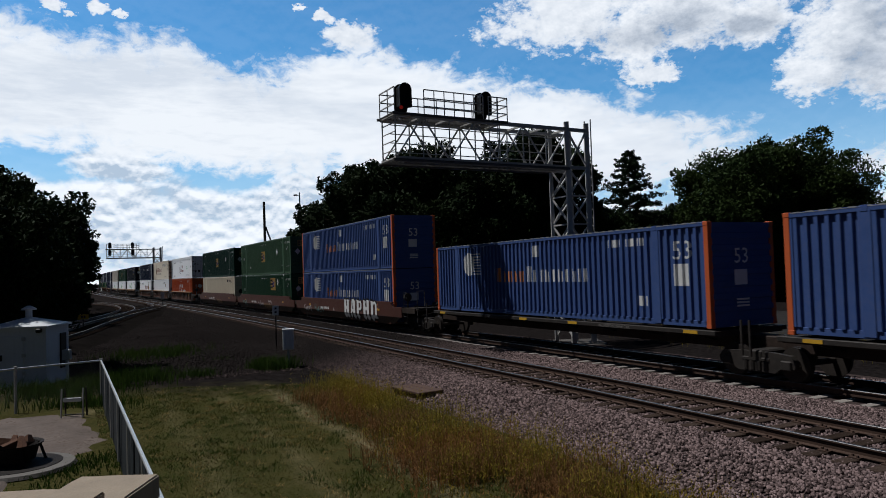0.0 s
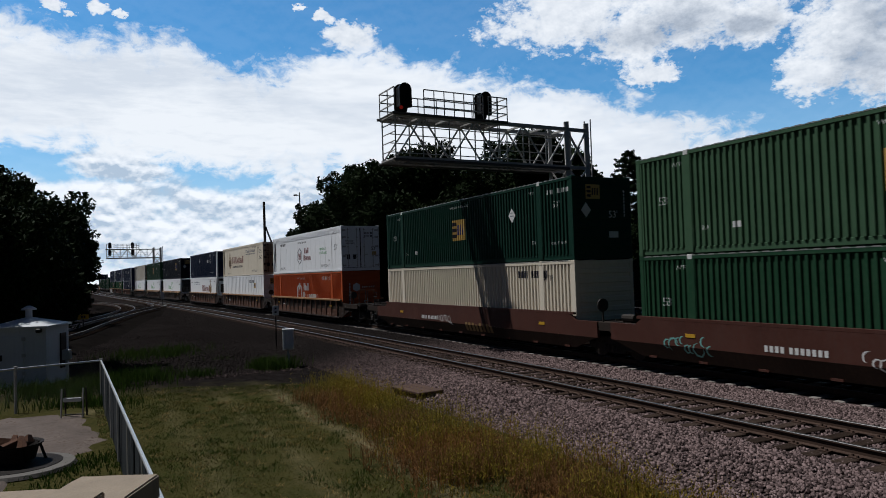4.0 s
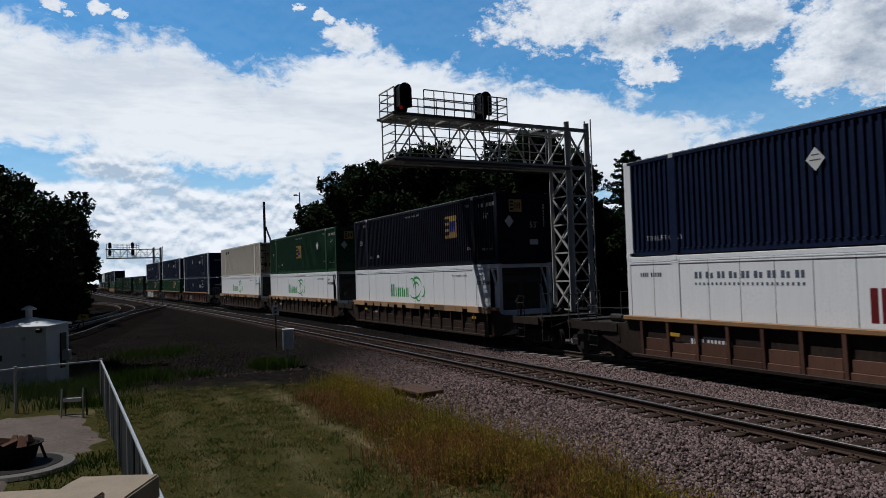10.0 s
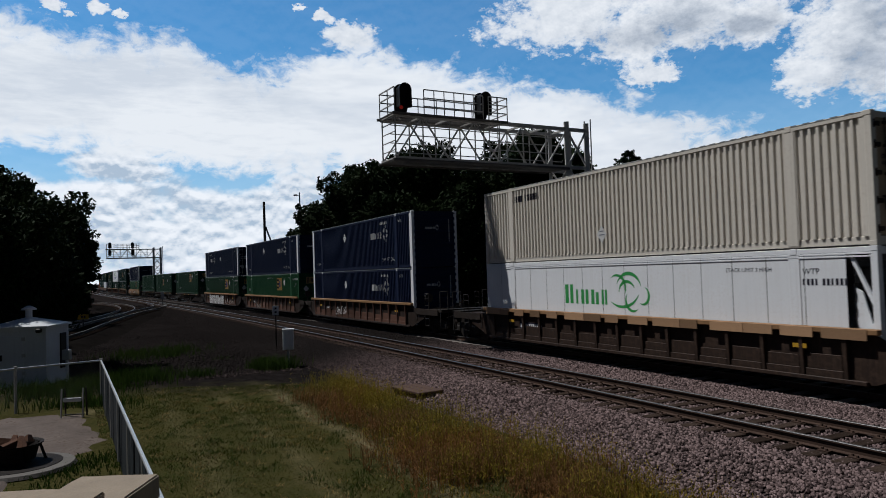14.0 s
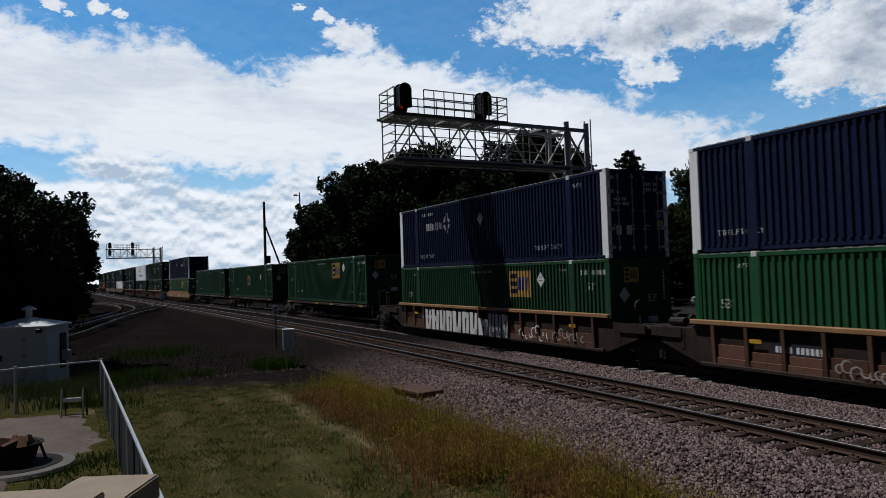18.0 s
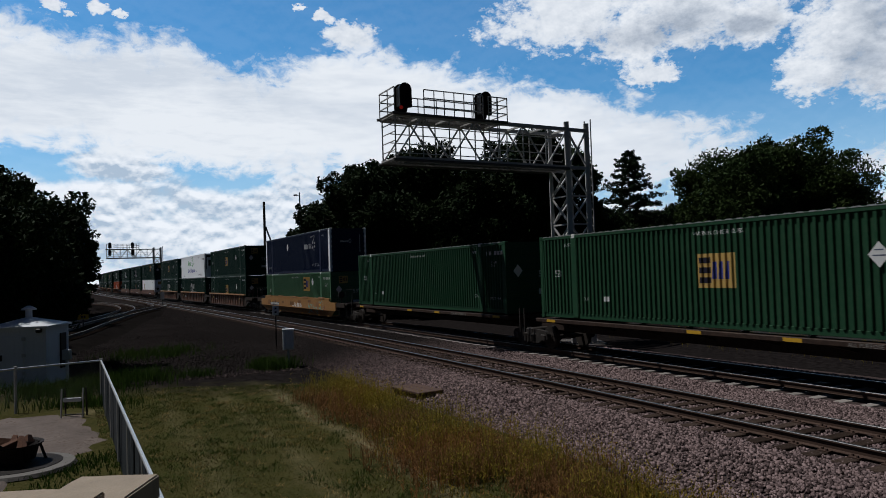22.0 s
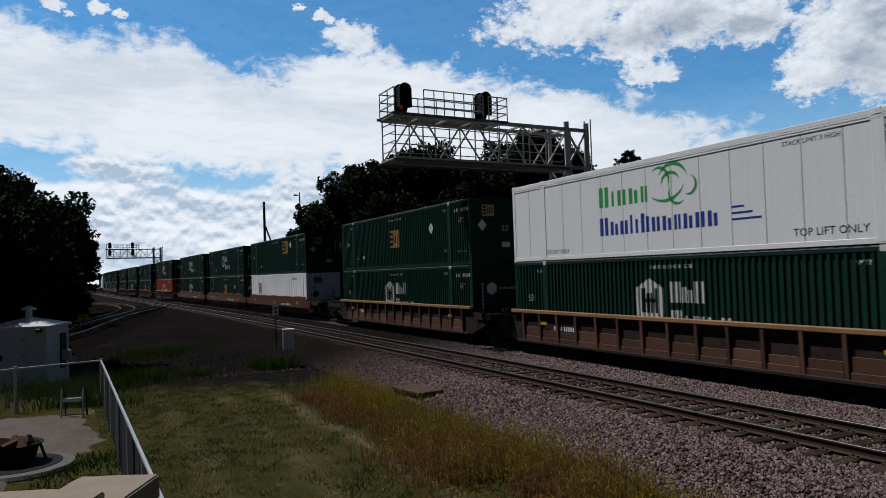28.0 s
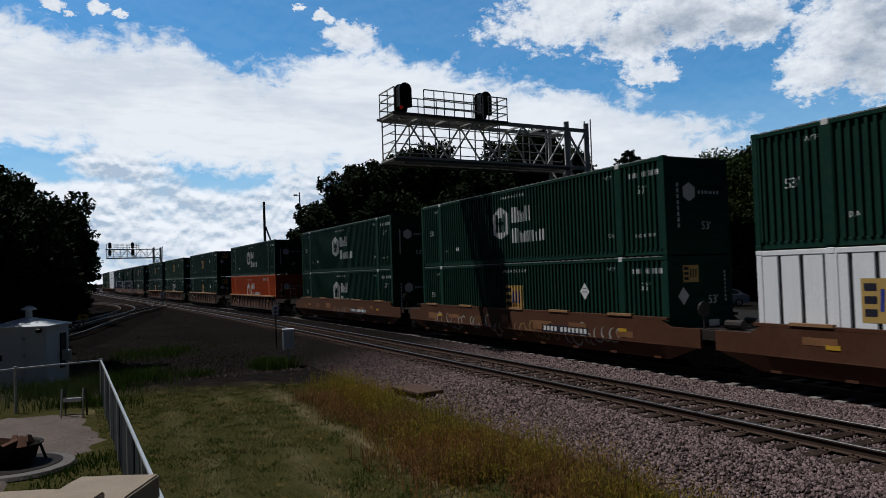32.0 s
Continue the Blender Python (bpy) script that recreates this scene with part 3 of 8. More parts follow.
def stones():
    """Loose ballast stones, joined: irregular little blocks."""
    rng = np.random.default_rng(5)
    parts = []
    for s0, s1, l0, l1, dens, size in ((-3, 14, -3.0, 3.95, 520, 0.040), (14, 32, -3.0, 3.95, 330, 0.046), (32, 50, -2.9, 3.95, 130, 0.06), (-3, 40, 6.7, 8.4, 70, 0.06), (26, 60, -11, -3.2, 60, 0.07), (60, 95, -14, 3.9, 22, 0.10), (50, 60, -2.9, 3.95, 60, 0.08)):
        n = int((s1 - s0) * (l1 - l0) * dens)
        s, l = rng.uniform(s0, s1, n), rng.uniform(l0, l1, n)
        keep = (np.abs(np.abs(l - LAT_NEAR) - GAUGE / 2) > 0.13) & ((np.abs(l - LAT_NEAR) > 1.25) | (rng.random(n) < .45))
        s, l = s[keep], l[keep]
        parts.append((s, l, np.full(len(s), size)))
    s = np.concatenate([p[0] for p in parts]); l = np.concatenate([p[1] for p in parts]); size = np.concatenate([p[2] for p in parts])
    n = len(s)
    x, y = along(s, l)
    z = np.where(l < -3.15, GROUND_Z - .01, np.interp(l, [r[0] for r in BED_ROWS], [r[1] for r in BED_ROWS]))
    size = size * rng.uniform(0.55, 1.25, n)
    cube = np.array([(-1, -1, -1), (1, -1, -1), (1, 1, -1), (-1, 1, -1), (-1, -1, 1), (1, -1, 1), (1, 1, 1), (-1, 1, 1)], float) * 0.5
    v = cube[None] * rng.uniform(0.6, 1.1, (n, 1, 3)) + rng.uniform(-0.2, 0.2, (n, 8, 3))
    a, b = rng.uniform(0, 6.3, n), rng.uniform(-0.7, 0.7, n)
    ca, sa, cb, sb = np.cos(a)[:, None], np.sin(a)[:, None], np.cos(b)[:, None], np.sin(b)[:, None]
    y2, z2 = v[..., 1] * cb - v[..., 2] * sb, v[..., 1] * sb + v[..., 2] * cb
    vx, vy = v[..., 0] * ca - y2 * sa, v[..., 0] * sa + y2 * ca
    k = size[:, None]
    pts = np.stack([x[:, None] + vx * k, y[:, None] + vy * k, z[:, None] + z2 * k + 0.012], -1).reshape(-1, 3)
    quad = np.array([(4, 5, 6, 7), (0, 1, 5, 4), (1, 2, 6, 5), (2, 3, 7, 6), (3, 0, 4, 7)])
    f = (quad[None] + (np.arange(n) * 8)[:, None, None]).reshape(-1, 4)
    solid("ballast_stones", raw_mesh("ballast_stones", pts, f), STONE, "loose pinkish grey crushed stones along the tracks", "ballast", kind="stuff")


stones()

# ------------------------------------------------------------------ the train: containers
CL, CW, CH = 16.154, 2.59, 2.896
POSTS = 1.98                         # the stacking posts stand this far from the ends
MOVERS = []                          # (object, s at time 0, half bogie spacing, height)
WAVES = {"corr": (0.200, 0.050), "coarse": (0.270, 0.062)}     # corrugation: pitch and depth
FOLDS = (0.0, 0.36, 0.47, 0.89)


def groove(x, wall):
    """Depth of the corrugation at x from the container's middle."""
    pitch, deep = WAVES[wall]
    if abs(abs(x) - (CL / 2 - POSTS)) < 0.16 or abs(x) > CL / 2 - 0.22:
        return 0.0
    u = (x / pitch) % 1.0
    if u < FOLDS[1]:
        return 0.0
    if u < FOLDS[2]:
        return deep * (u - FOLDS[1]) / (FOLDS[2] - FOLDS[1])
    if u < FOLDS[3]:
        return deep
    return deep * (1.0 - u) / (1.0 - FOLDS[3])


def breaks(x0, x1, wall):
    xs = []
    pitch = WAVES[wall][0]
    k = math.floor(x0 / pitch) - 1
    while k * pitch < x1:
        xs += [k * pitch + pitch * u for u in FOLDS]
        k += 1
    for p in (-(CL / 2 - POSTS), CL / 2 - POSTS):
        xs += [p - 0.161, p - 0.159, p + 0.159, p + 0.161]
    xs += [-CL / 2 + 0.219, -CL / 2 + 0.221, CL / 2 - 0.221, CL / 2 - 0.219]
    return sorted({round(x, 4) for x in xs if x0 + 1e-4 < x < x1 - 1e-4})


SIDE_Y = CW / 2 - 0.012


def corrugated_wall(wall):
    xs = [-CL / 2 + 0.1] + breaks(-CL / 2 + 0.1, CL / 2 - 0.1, wall) + [CL / 2 - 0.1]
    v, f = [], []
    for x in xs:
        d = groove(x, wall)
        v += [(x, -SIDE_Y + d, 0.20), (x, -SIDE_Y + d, CH - 0.13)]
    for i in range(len(xs) - 1):
        f.append((2 * i, 2 * i + 2, 2 * i + 3, 2 * i + 1))
    return mesh_of("side_wall", v, f)


def panel_wall(n, gap, depth, front=0.1, back=0.1):
    """Smooth plates between recessed joints."""
    w = (CL - front - back) / n
    v, f = [], []
    xs = []
    for i in range(n):
        a = -CL / 2 + back + i * w
        xs += [(a, depth), (a + gap * 0.02, 0.0), (a + w - gap, 0.0), (a + w - gap * 0.98, depth)]
    for x, d in xs:
        v += [(x, -SIDE_Y + d, 0.16), (x, -SIDE_Y + d, CH - 0.10)]
    for i in range(len(xs) - 1):
        f.append((2 * i, 2 * i + 2, 2 * i + 3, 2 * i + 1))
    me = mesh_of("side_wall", v, f)
    me.materials.append(MATS["white_paint"])
    me.materials.append(MATS["joint_dark"])
    me.polygons.foreach_set("material_index", [1 if (i % 4) == 3 else 0 for i in range(len(f))])
    return me


def folded(name, steps, edge):
    """A sheet folded along one axis: steps are (along, depth); edge turns them and a side (0 or 1) into a place."""
    v = [edge(a, d, k) for a, d in steps for k in (0, 1)]
    return mesh_of(name, v, [(2 * i, 2 * i + 2, 2 * i + 3, 2 * i + 1) for i in range(len(steps) - 1)])


def end_wall():
    """The closed front: shallow level ribs."""
    steps = [(.16, 0)]
    for i in range(7):
        z = .42 + i * .33
        steps += [(z, 0), (z + .03, .028), (z + .17, .028), (z + .20, 0)]
    steps.append((CH - .10, 0))
    return folded("front_wall", steps, lambda z, d, k: (.03 + d, (CW / 2 - .12) * (1 - 2 * k), z))


def door_leaf():
    bm = bmesh.new()
    box(bm, 0, 0.05, 0.012, CW / 2 - 0.12, 0.2, CH - 0.14, 0.01)
    for z in (0.55, 1.15, 1.75, 2.35):
        box(bm, 0.05, 0.066, 0.06, CW / 2 - 0.16, z, z + 0.10)
    return baked("door", bm)


def gasket_mesh():
    """Dark rubber seal round a door leaf."""
    bm = bmesh.new()
    a, b, lo, hi = 0.004, CW / 2 - 0.112, 0.192, CH - 0.132
    for y0, y1, z0, z1 in ((a, a + .03, lo, hi), (b - .03, b, lo, hi), (a + .03, b - .03, lo, lo + .03), (a + .03, b - .03, hi - .03, hi)):
        box(bm, 0.0, 0.053, y0, y1, z0, z1)
    return baked("gasket", bm)


def hinge_mesh():
    bm = bmesh.new()
    box(bm, 0.05, 0.085, CW / 2 - .30, CW / 2 - .08, -.05, .05, .006)
    rod(bm, (.08, CW / 2 - .085, -.09), (.08, CW / 2 - .085, .09), .022, 6)
    return baked("hinge", bm)


def lock_rod():
    bm = bmesh.new()
    rod(bm, (0.09, 0, 0.22), (0.09, 0, CH - 0.16), 0.017, 6)
    for z in (0.3, 0.9, 1.5, 2.1, 2.6):
        box(bm, 0.06, 0.115, -0.045, 0.045, z, z + 0.06)
    box(bm, 0.10, 0.125, -0.02, 0.22, 1.02, 1.06)
    return baked("lock_rod", bm)


def rails_long(z0, z1, back=0.0):
    bm = bmesh.new()
    box(bm, -CL / 2 + 0.1, CL / 2 - 0.1, -CW / 2 + back, -CW / 2 + 0.09, z0, z1, 0.008)
    return baked("side_rail", bm)


def post_mesh(w):
    bm = bmesh.new()
    box(bm, -w, 0, -CW / 2 - 0.002, -CW / 2 + 0.16, 0.1, CH - 0.1, 0.01)
    return baked("corner_post", bm)


def stack_post_mesh():
    bm = bmesh.new()
    box(bm, -0.15, 0.15, -CW / 2 - 0.004, -CW / 2 + 0.05, 0.06, CH - 0.06, 0.01)
    return baked("stacking_post", bm)


def casting_mesh():
    bm = bmesh.new()
    box(bm, -0.17, 0.008, -CW / 2 - 0.008, -CW / 2 + 0.16, 0, 0.118, 0.012)
    return baked("corner_casting", bm)


def top_block_mesh():
    bm = bmesh.new()
    box(bm, -0.09, 0.09, -CW / 2 - 0.012, -CW / 2 + 0.08, -0.07, 0.075, 0.01)
    return baked("lifting_block", bm)


def roof_mesh():
    steps = [(-CL / 2 + .05, 0)]
    for i in range(40):
        x = -CL / 2 + .25 + (CL - .5) * i / 40
        steps += [(x, 0), (x + .05, .02), (x + .22, .02), (x + .27, 0)]
    steps.append((CL / 2 - .05, 0))
    return folded("roof", steps, lambda x, d, k: (x, (CW / 2 - .03) * (2 * k - 1), CH - .03 + d))


def roof_lip_mesh():
    """Pale wavy edge along the top rail where the roof sheet ends."""
    steps = [(-CL / 2 + .2, 0)]
    for i in range(46):
        x = -CL / 2 + .25 + (CL - .5) * i / 46
        steps += [(x, 0), (x + .03, .022), (x + .2, .022), (x + .23, 0)]
    steps.append((CL / 2 - .2, 0))
    return folded("roof_edge", steps, lambda x, d, k: (x, -CW / 2 - .004, CH - .035 + (d + .012) * k))


def base_mesh():
    bm = bmesh.new()
    box(bm, -CL / 2 + 0.1, CL / 2 - 0.1, -CW / 2 + 0.06, CW / 2 - 0.06, 0.04, 0.2)
    for s in (-1, 1):
        box(bm, s * (CL / 2 - 0.09) - 0.09, s * (CL / 2 - 0.09) + 0.09, -CW / 2 + 0.1, CW / 2 - 0.1, 0.02, 0.2)
        box(bm, s * (CL / 2 - 0.09) - 0.09, s * (CL / 2 - 0.09) + 0.09, -CW / 2 + 0.1, CW / 2 - 0.1, CH - 0.16, CH - 0.03)
    return baked("base", bm)


def reefer_frame():
    """The open frame before a chilled container's machinery: posts, a cross brace, cooling unit and its tank."""
    bm = bmesh.new()
    for y in (-CW / 2 + 0.07, CW / 2 - 0.07):
        box(bm, 0.0, 0.12, y - 0.07, y + 0.07, 0.1, CH - 0.1, 0.01)
        box(bm, -0.56, 0.12, y - 0.067, y + 0.067, 0.02, 0.155)
        box(bm, -0.56, 0.12, y - 0.067, y + 0.067, CH - 0.16, CH - 0.02)
        bar(bm, (-0.5, y, 0.2), (0.06, y, CH * 0.5), 0.07)
        bar(bm, (-0.5, y, CH - 0.2), (0.06, y, CH * 0.5), 0.07)
    box(bm, 0.0, 0.12, -CW / 2 + 0.1, CW / 2 - 0.1, CH - 0.18, CH - 0.03)
    return baked("end_frame", bm)


def reefer_unit():
    bm = bmesh.new()
    box(bm, -0.58, -0.30, -0.95, 0.95, 1.0, CH - 0.45, 0.05)
    return baked("cooling_unit", bm)


def reefer_hatch():
    bm = bmesh.new()
    box(bm, -0.31, -0.25, -0.35, 0.35, -.35, .35, 0.02)
    return baked("hatch", bm)


def reefer_panel():
    """The low bulkhead under the machinery: two plates with a seam, and slanting cheeks."""
    bm = bmesh.new()
    for a, b in ((-1.1, -.01), (.01, 1.1)):
        box(bm, -.12, -.08, a, b, .16, 1.0, .01)
    for y in (-1.14, 1.10):
        lo = [bm.verts.new((x, y, z)) for x, z in ((-.52, .16), (-.12, .16), (-.12, 1.0), (-.36, 1.9), (-.52, 2.0))]
        hi = [bm.verts.new(v.co + Vector((0, .04, 0))) for v in lo]
        bm.faces.new(lo)
        bm.faces.new(hi[::-1])
        for i in range(5):
            bm.faces.new((lo[i], hi[i], hi[(i + 1) % 5], lo[(i + 1) % 5]))
    return baked("lower_panel", bm)


def band_mesh(n):
    """Level ribs under the top rail of a smooth-panelled side."""
    bm = bmesh.new()
    for i in range(n):
        z = CH - .155 - i * .062
        box(bm, -CL / 2 + .12, CL / 2 - .12, -SIDE_Y - .016, -SIDE_Y + .02, z - .018, z + .018, .004)
    return baked("top_band", bm)


def reefer_tank():
    bm = bmesh.new()
    rod(bm, (-0.45, -0.9, 0.45), (-0.45, 0.9, 0.45), 0.27, 14)
    return baked("fuel_tank", bm)


def on_wall(me_key, build, x0, z0, wall):
    """Paint laid on a wall: the flat shapes from build follow its grooves. Mirrored texts never occur: x grows to the right of a viewer on this side."""
    def make():
        bm = build()
        bmesh.ops.translate(bm, verts=bm.verts, vec=(x0, 0, z0))
        if wall in WAVES:
            lo, hi = min(v.co.x for v in bm.verts), max(v.co.x for v in bm.verts)
            for x in breaks(lo, hi, wall):
                bmesh.ops.bisect_plane(bm, geom=bm.verts[:] + bm.edges[:] + bm.faces[:], plane_co=(x, 0, 0), plane_no=(1, 0, 0))
        for v in bm.verts:
            v.co.y = -SIDE_Y - 0.004 + (groove(v.co.x, wall) if wall in WAVES else 0.0)
        me = bpy.data.meshes.new("marking")
        bm.to_mesh(me)
        bm.free()
        return me
    return kept(("paint", me_key, round(x0, 3), round(z0, 3), wall), make)


def flat(pts_list):
    """Flat outlines in the x, z plane."""
    def build():
        bm = bmesh.new()
        for pts in pts_list:
            bm.faces.new([bm.verts.new((x, 0, z)) for x, z in pts])
        return bm
    return build


def quad(x, z, w, h, lean=0.0):
    return [(x, z), (x + w, z), (x + w + lean, z + h), (x + lean, z + h)]


def letters(text, size):
    def build():
        bm = bmesh.new()
        bm.from_mesh(written(text, size))
        return bm
    return build


def oval(x, z, a, b, n=16):
    return [(x + a * math.cos(2 * math.pi * i / n), z + b * math.sin(2 * math.pi * i / n)) for i in range(n)]


def arc_band(x, z, r, w, a0, a1, n=10, sq=1.0):
    """A curved stroke as a row of quads."""
    out = []
    for i in range(n):
        t0, t1 = radians(a0 + (a1 - a0) * i / n), radians(a0 + (a1 - a0) * (i + 1) / n)
        k0, k1 = w * math.sin(math.pi * (i + 0.15) / (n + 0.3)), w * math.sin(math.pi * (i + 1.15) / (n + 0.3))
        out.append([(x + r * math.cos(t0), z + sq * r * math.sin(t0)), (x + (r + k0) * math.cos(t0), z + sq * (r + k0) * math.sin(t0)), (x + (r + k1) * math.cos(t1), z + sq * (r + k1) * math.sin(t1)), (x + r * math.cos(t1), z + sq * r * math.sin(t1))])
    return out


def word_bars(widths, h, gap, tall=(), *_):
    """A brand word as a row of plain upright bars, two to a place, no characters."""
    out, x = [], 0.0
    for i, w in enumerate(widths):
        hh = h * (1.35 if i in tall else 1.0)
        if w < .18:
            out.append(quad(x, 0, w * .7, hh))
        else:
            out += [quad(x, 0, w * .40, hh), quad(x + w * .58, 0, w * .36, hh * (.82 if i % 2 else 1.0))]
        x += w + gap
    return out


def code_bars(n, h):
    """A serial number as a row of plain bars."""
    return [quad(i * h * 0.70 + (h * 0.5 if i > 3 else 0), 0, h * (.44 if i % 3 else .34), h) for i in range(n)]

WHITE = paint("white_paint", (0.83, 0.855, 0.89), 0.45, 0, 0.08, 1.2, (0.30, 0.24, 0.18), 0.35, 0.03, 20, streak=0.10)
paint("joint_dark", (0.05, 0.05, 0.055), 0.6)
COLOURS = {
    "blue": paint("faded_blue_paint", (0.046, 0.086, 0.235), 0.58, 0, 0.18, 0.8, (0.10, 0.08, 0.07), 0.35, 0.03, 20, streak=0.12, spec=0.08),
    "green": paint("green_paint", (0.017, 0.060, 0.031), 0.58, 0, 0.22, 0.8, (0.06, 0.06, 0.045), 0.35, 0.03, 20, streak=0.12, spec=0.08),
    # paler copy of the green: fading and strong sunlight put into its colour
    "sage": paint("faded_sunlit_green_paint", (0.054, 0.112, 0.064), 0.58, 0, 0.22, 0.8, (0.06, 0.06, 0.045), 0.35, 0.03, 20, streak=0.12, spec=0.08),
    "leaf": paint("bright_green_paint", (0.018, 0.085, 0.036), 0.58, 0, 0.22, 0.8, (0.06, 0.06, 0.045), 0.35, 0.03, 20, streak=0.12, spec=0.08),
    "pine": paint("pine_green_paint", (0.007, 0.036, 0.025), 0.58, 0, 0.22, 0.8, (0.05, 0.05, 0.04), 0.3, 0.03, 20, streak=0.10, spec=0.08),
    "mint": paint("bluish_green_paint", (0.055, 0.130, 0.072), 0.58, 0, 0.2, 0.8, (0.06, 0.06, 0.045), 0.35, 0.03, 20, streak=0.12, spec=0.08),
    "navy": paint("navy_paint", (0.0085, 0.016, 0.048), 0.58, 0, 0.2, 0.8, (0.05, 0.05, 0.05), 0.3, 0.03, 20, streak=0.10, spec=0.08),
    "black": paint("black_navy_paint", (0.009, 0.010, 0.020), 0.58, 0, 0.2, 0.8, (0.05, 0.05, 0.05), 0.3, 0.03, 20, streak=0.10, spec=0.08),
    "orange": paint("orange_paint", (0.40, 0.078, 0.024), 0.58, 0, 0.15, 0.8, (0.16, 0.07, 0.05), 0.35, 0.03, 20, streak=0.12, spec=0.08),
    "cream": paint("cream_paint", (0.70, 0.64, 0.53), 0.6, 0, 0.12, 0.9, (0.25, 0.18, 0.12), 0.4, 0.03, 20, streak=0.16, spec=0.08),
    "grey": paint("pale_grey_paint", (0.70, 0.66, 0.59), 0.6, 0, 0.12, 0.9, (0.22, 0.16, 0.12), 0.4, 0.03, 20, streak=0.16, spec=0.08),
    "white": WHITE,
}
POST_ORANGE = paint("orange_post_paint", (0.50, 0.105, 0.035), 0.5, 0, 0.15, 2.0, (0.15, 0.08, 0.05), 0.4)
LETTER = paint("letter_white", (0.60, 0.61, 0.61), 0.6, 0, 0.1, 2.0, (0.35, 0.3, 0.25), 0.35)
GOLD = paint("letter_gold", (0.46, 0.31, 0.10), 0.6, 0, 0.12, 2.0, (0.3, 0.2, 0.1), 0.3)
ORANGE_INK = paint("letter_orange", (0.60, 0.22, 0.07), 0.6, 0, 0.12, 2.0)
DARK_INK = paint("letter_dark", (0.02, 0.02, 0.035), 0.6)
BLUE_INK = paint("letter_blue", (0.03, 0.05, 0.30), 0.6)
RED_INK = paint("letter_red", (0.15, 0.014, 0.02), 0.6)
GREEN_INK = paint("letter_green", (0.05, 0.33, 0.09), 0.6, 0, 0.12, 2.0)
GREY_INK = paint("letter_grey", (0.10, 0.12, 0.17), 0.6)
BRASS_INK = paint("letter_brass", (0.22, 0.14, 0.06), 0.6)
RUSTY_WHITE = paint("rust_stained_white", (0.42, 0.32, 0.22), 0.6, 0, 0.3, 1.5, (0.18, 0.09, 0.05), 0.7, 0.05, 20, streak=0.5)
PATCH = paint("sooty_tank", (0.05, 0.05, 0.05), 0.6)


def emp_mark(w, h):
    """Gold square with three plain dark bars and slanting blue bars."""
    dark = [quad(w * .07, h * z, w * .29, h * .17) for z in (.14, .43, .72)]
    blue = [[(w * (.42 + .17 * i), h * .26), (w * (.51 + .17 * i), h * .26), (w * (.54 + .17 * i), h * .76), (w * (.45 + .17 * i), h * .76)] for i in range(3)]
    return [quad(0, 0, w, h)], dark, blue


def hex_pts(x, z, r):
    return [(x + r * math.sin(radians(60 * i)), z + r * math.cos(radians(60 * i))) for i in range(6)]


def ring_pts(x, z, r, w):
    o, i = hex_pts(x, z, r), hex_pts(x, z, r - w)
    return [[o[k], o[(k + 1) % 6], i[(k + 1) % 6], i[k]] for k in range(6)]


def tall_hex(x, z, w, h):
    return [(x, z + h * 0.15), (x + w / 2, z), (x + w, z + h * 0.15), (x + w, z + h * 0.78), (x + w / 2, z + h), (x, z + h * 0.78)]


def h_bars(x, z, w, h):
    return [quad(x, z, w * 0.22, h), quad(x + w * 0.78, z, w * 0.22, h), quad(x + w * 0.32, z, w * 0.13, h * 0.8), quad(x + w * 0.55, z, w * 0.13, h * 0.8), quad(x + w * 0.22, z + h * 0.42, w * 0.56, h * 0.16)]


def tiger_mark(k):
    """A green word block with a cat's-head swirl, as plain strokes."""
    w = word_bars((0.50, 0.16, 0.42, 0.42, 0.30), 0.50, 0.13, (0,), 3, 0.36)
    sw = arc_band(3.35, 0.42, 0.62, 0.13, 150, 20, 10, 0.9) + arc_band(3.30, 0.36, 0.40, 0.12, 170, 30, 8, 0.9) + arc_band(3.0, 0.75, 0.95, 0.12, 235, 330, 10, 0.8) + arc_band(3.95, 0.35, 0.28, 0.1, 60, -110, 8) + arc_band(3.6, 0.2, 0.35, 0.1, 150, 300, 8) + arc_band(2.75, 0.5, 0.45, 0.1, 120, -20, 8)
    return [[(x * k, z * k) for x, z in p] for p in w + sw]


def umax_mark(k):
    w = word_bars((.40, .46, .42, .40), .44, .14, (), 3)
    c, z = 2.62, 0.30
    for sx in (-1, 1):
        for sz in (-1, 1):
            w.append([(c + sx * .42, z + sz * .05), (c + sx * .05, z + sz * .62), (c + sx * .05, z + sz * .40), (c + sx * .26, z + sz * .05)])
    return [[(x * k, z2 * k) for x, z2 in p] for p in w]


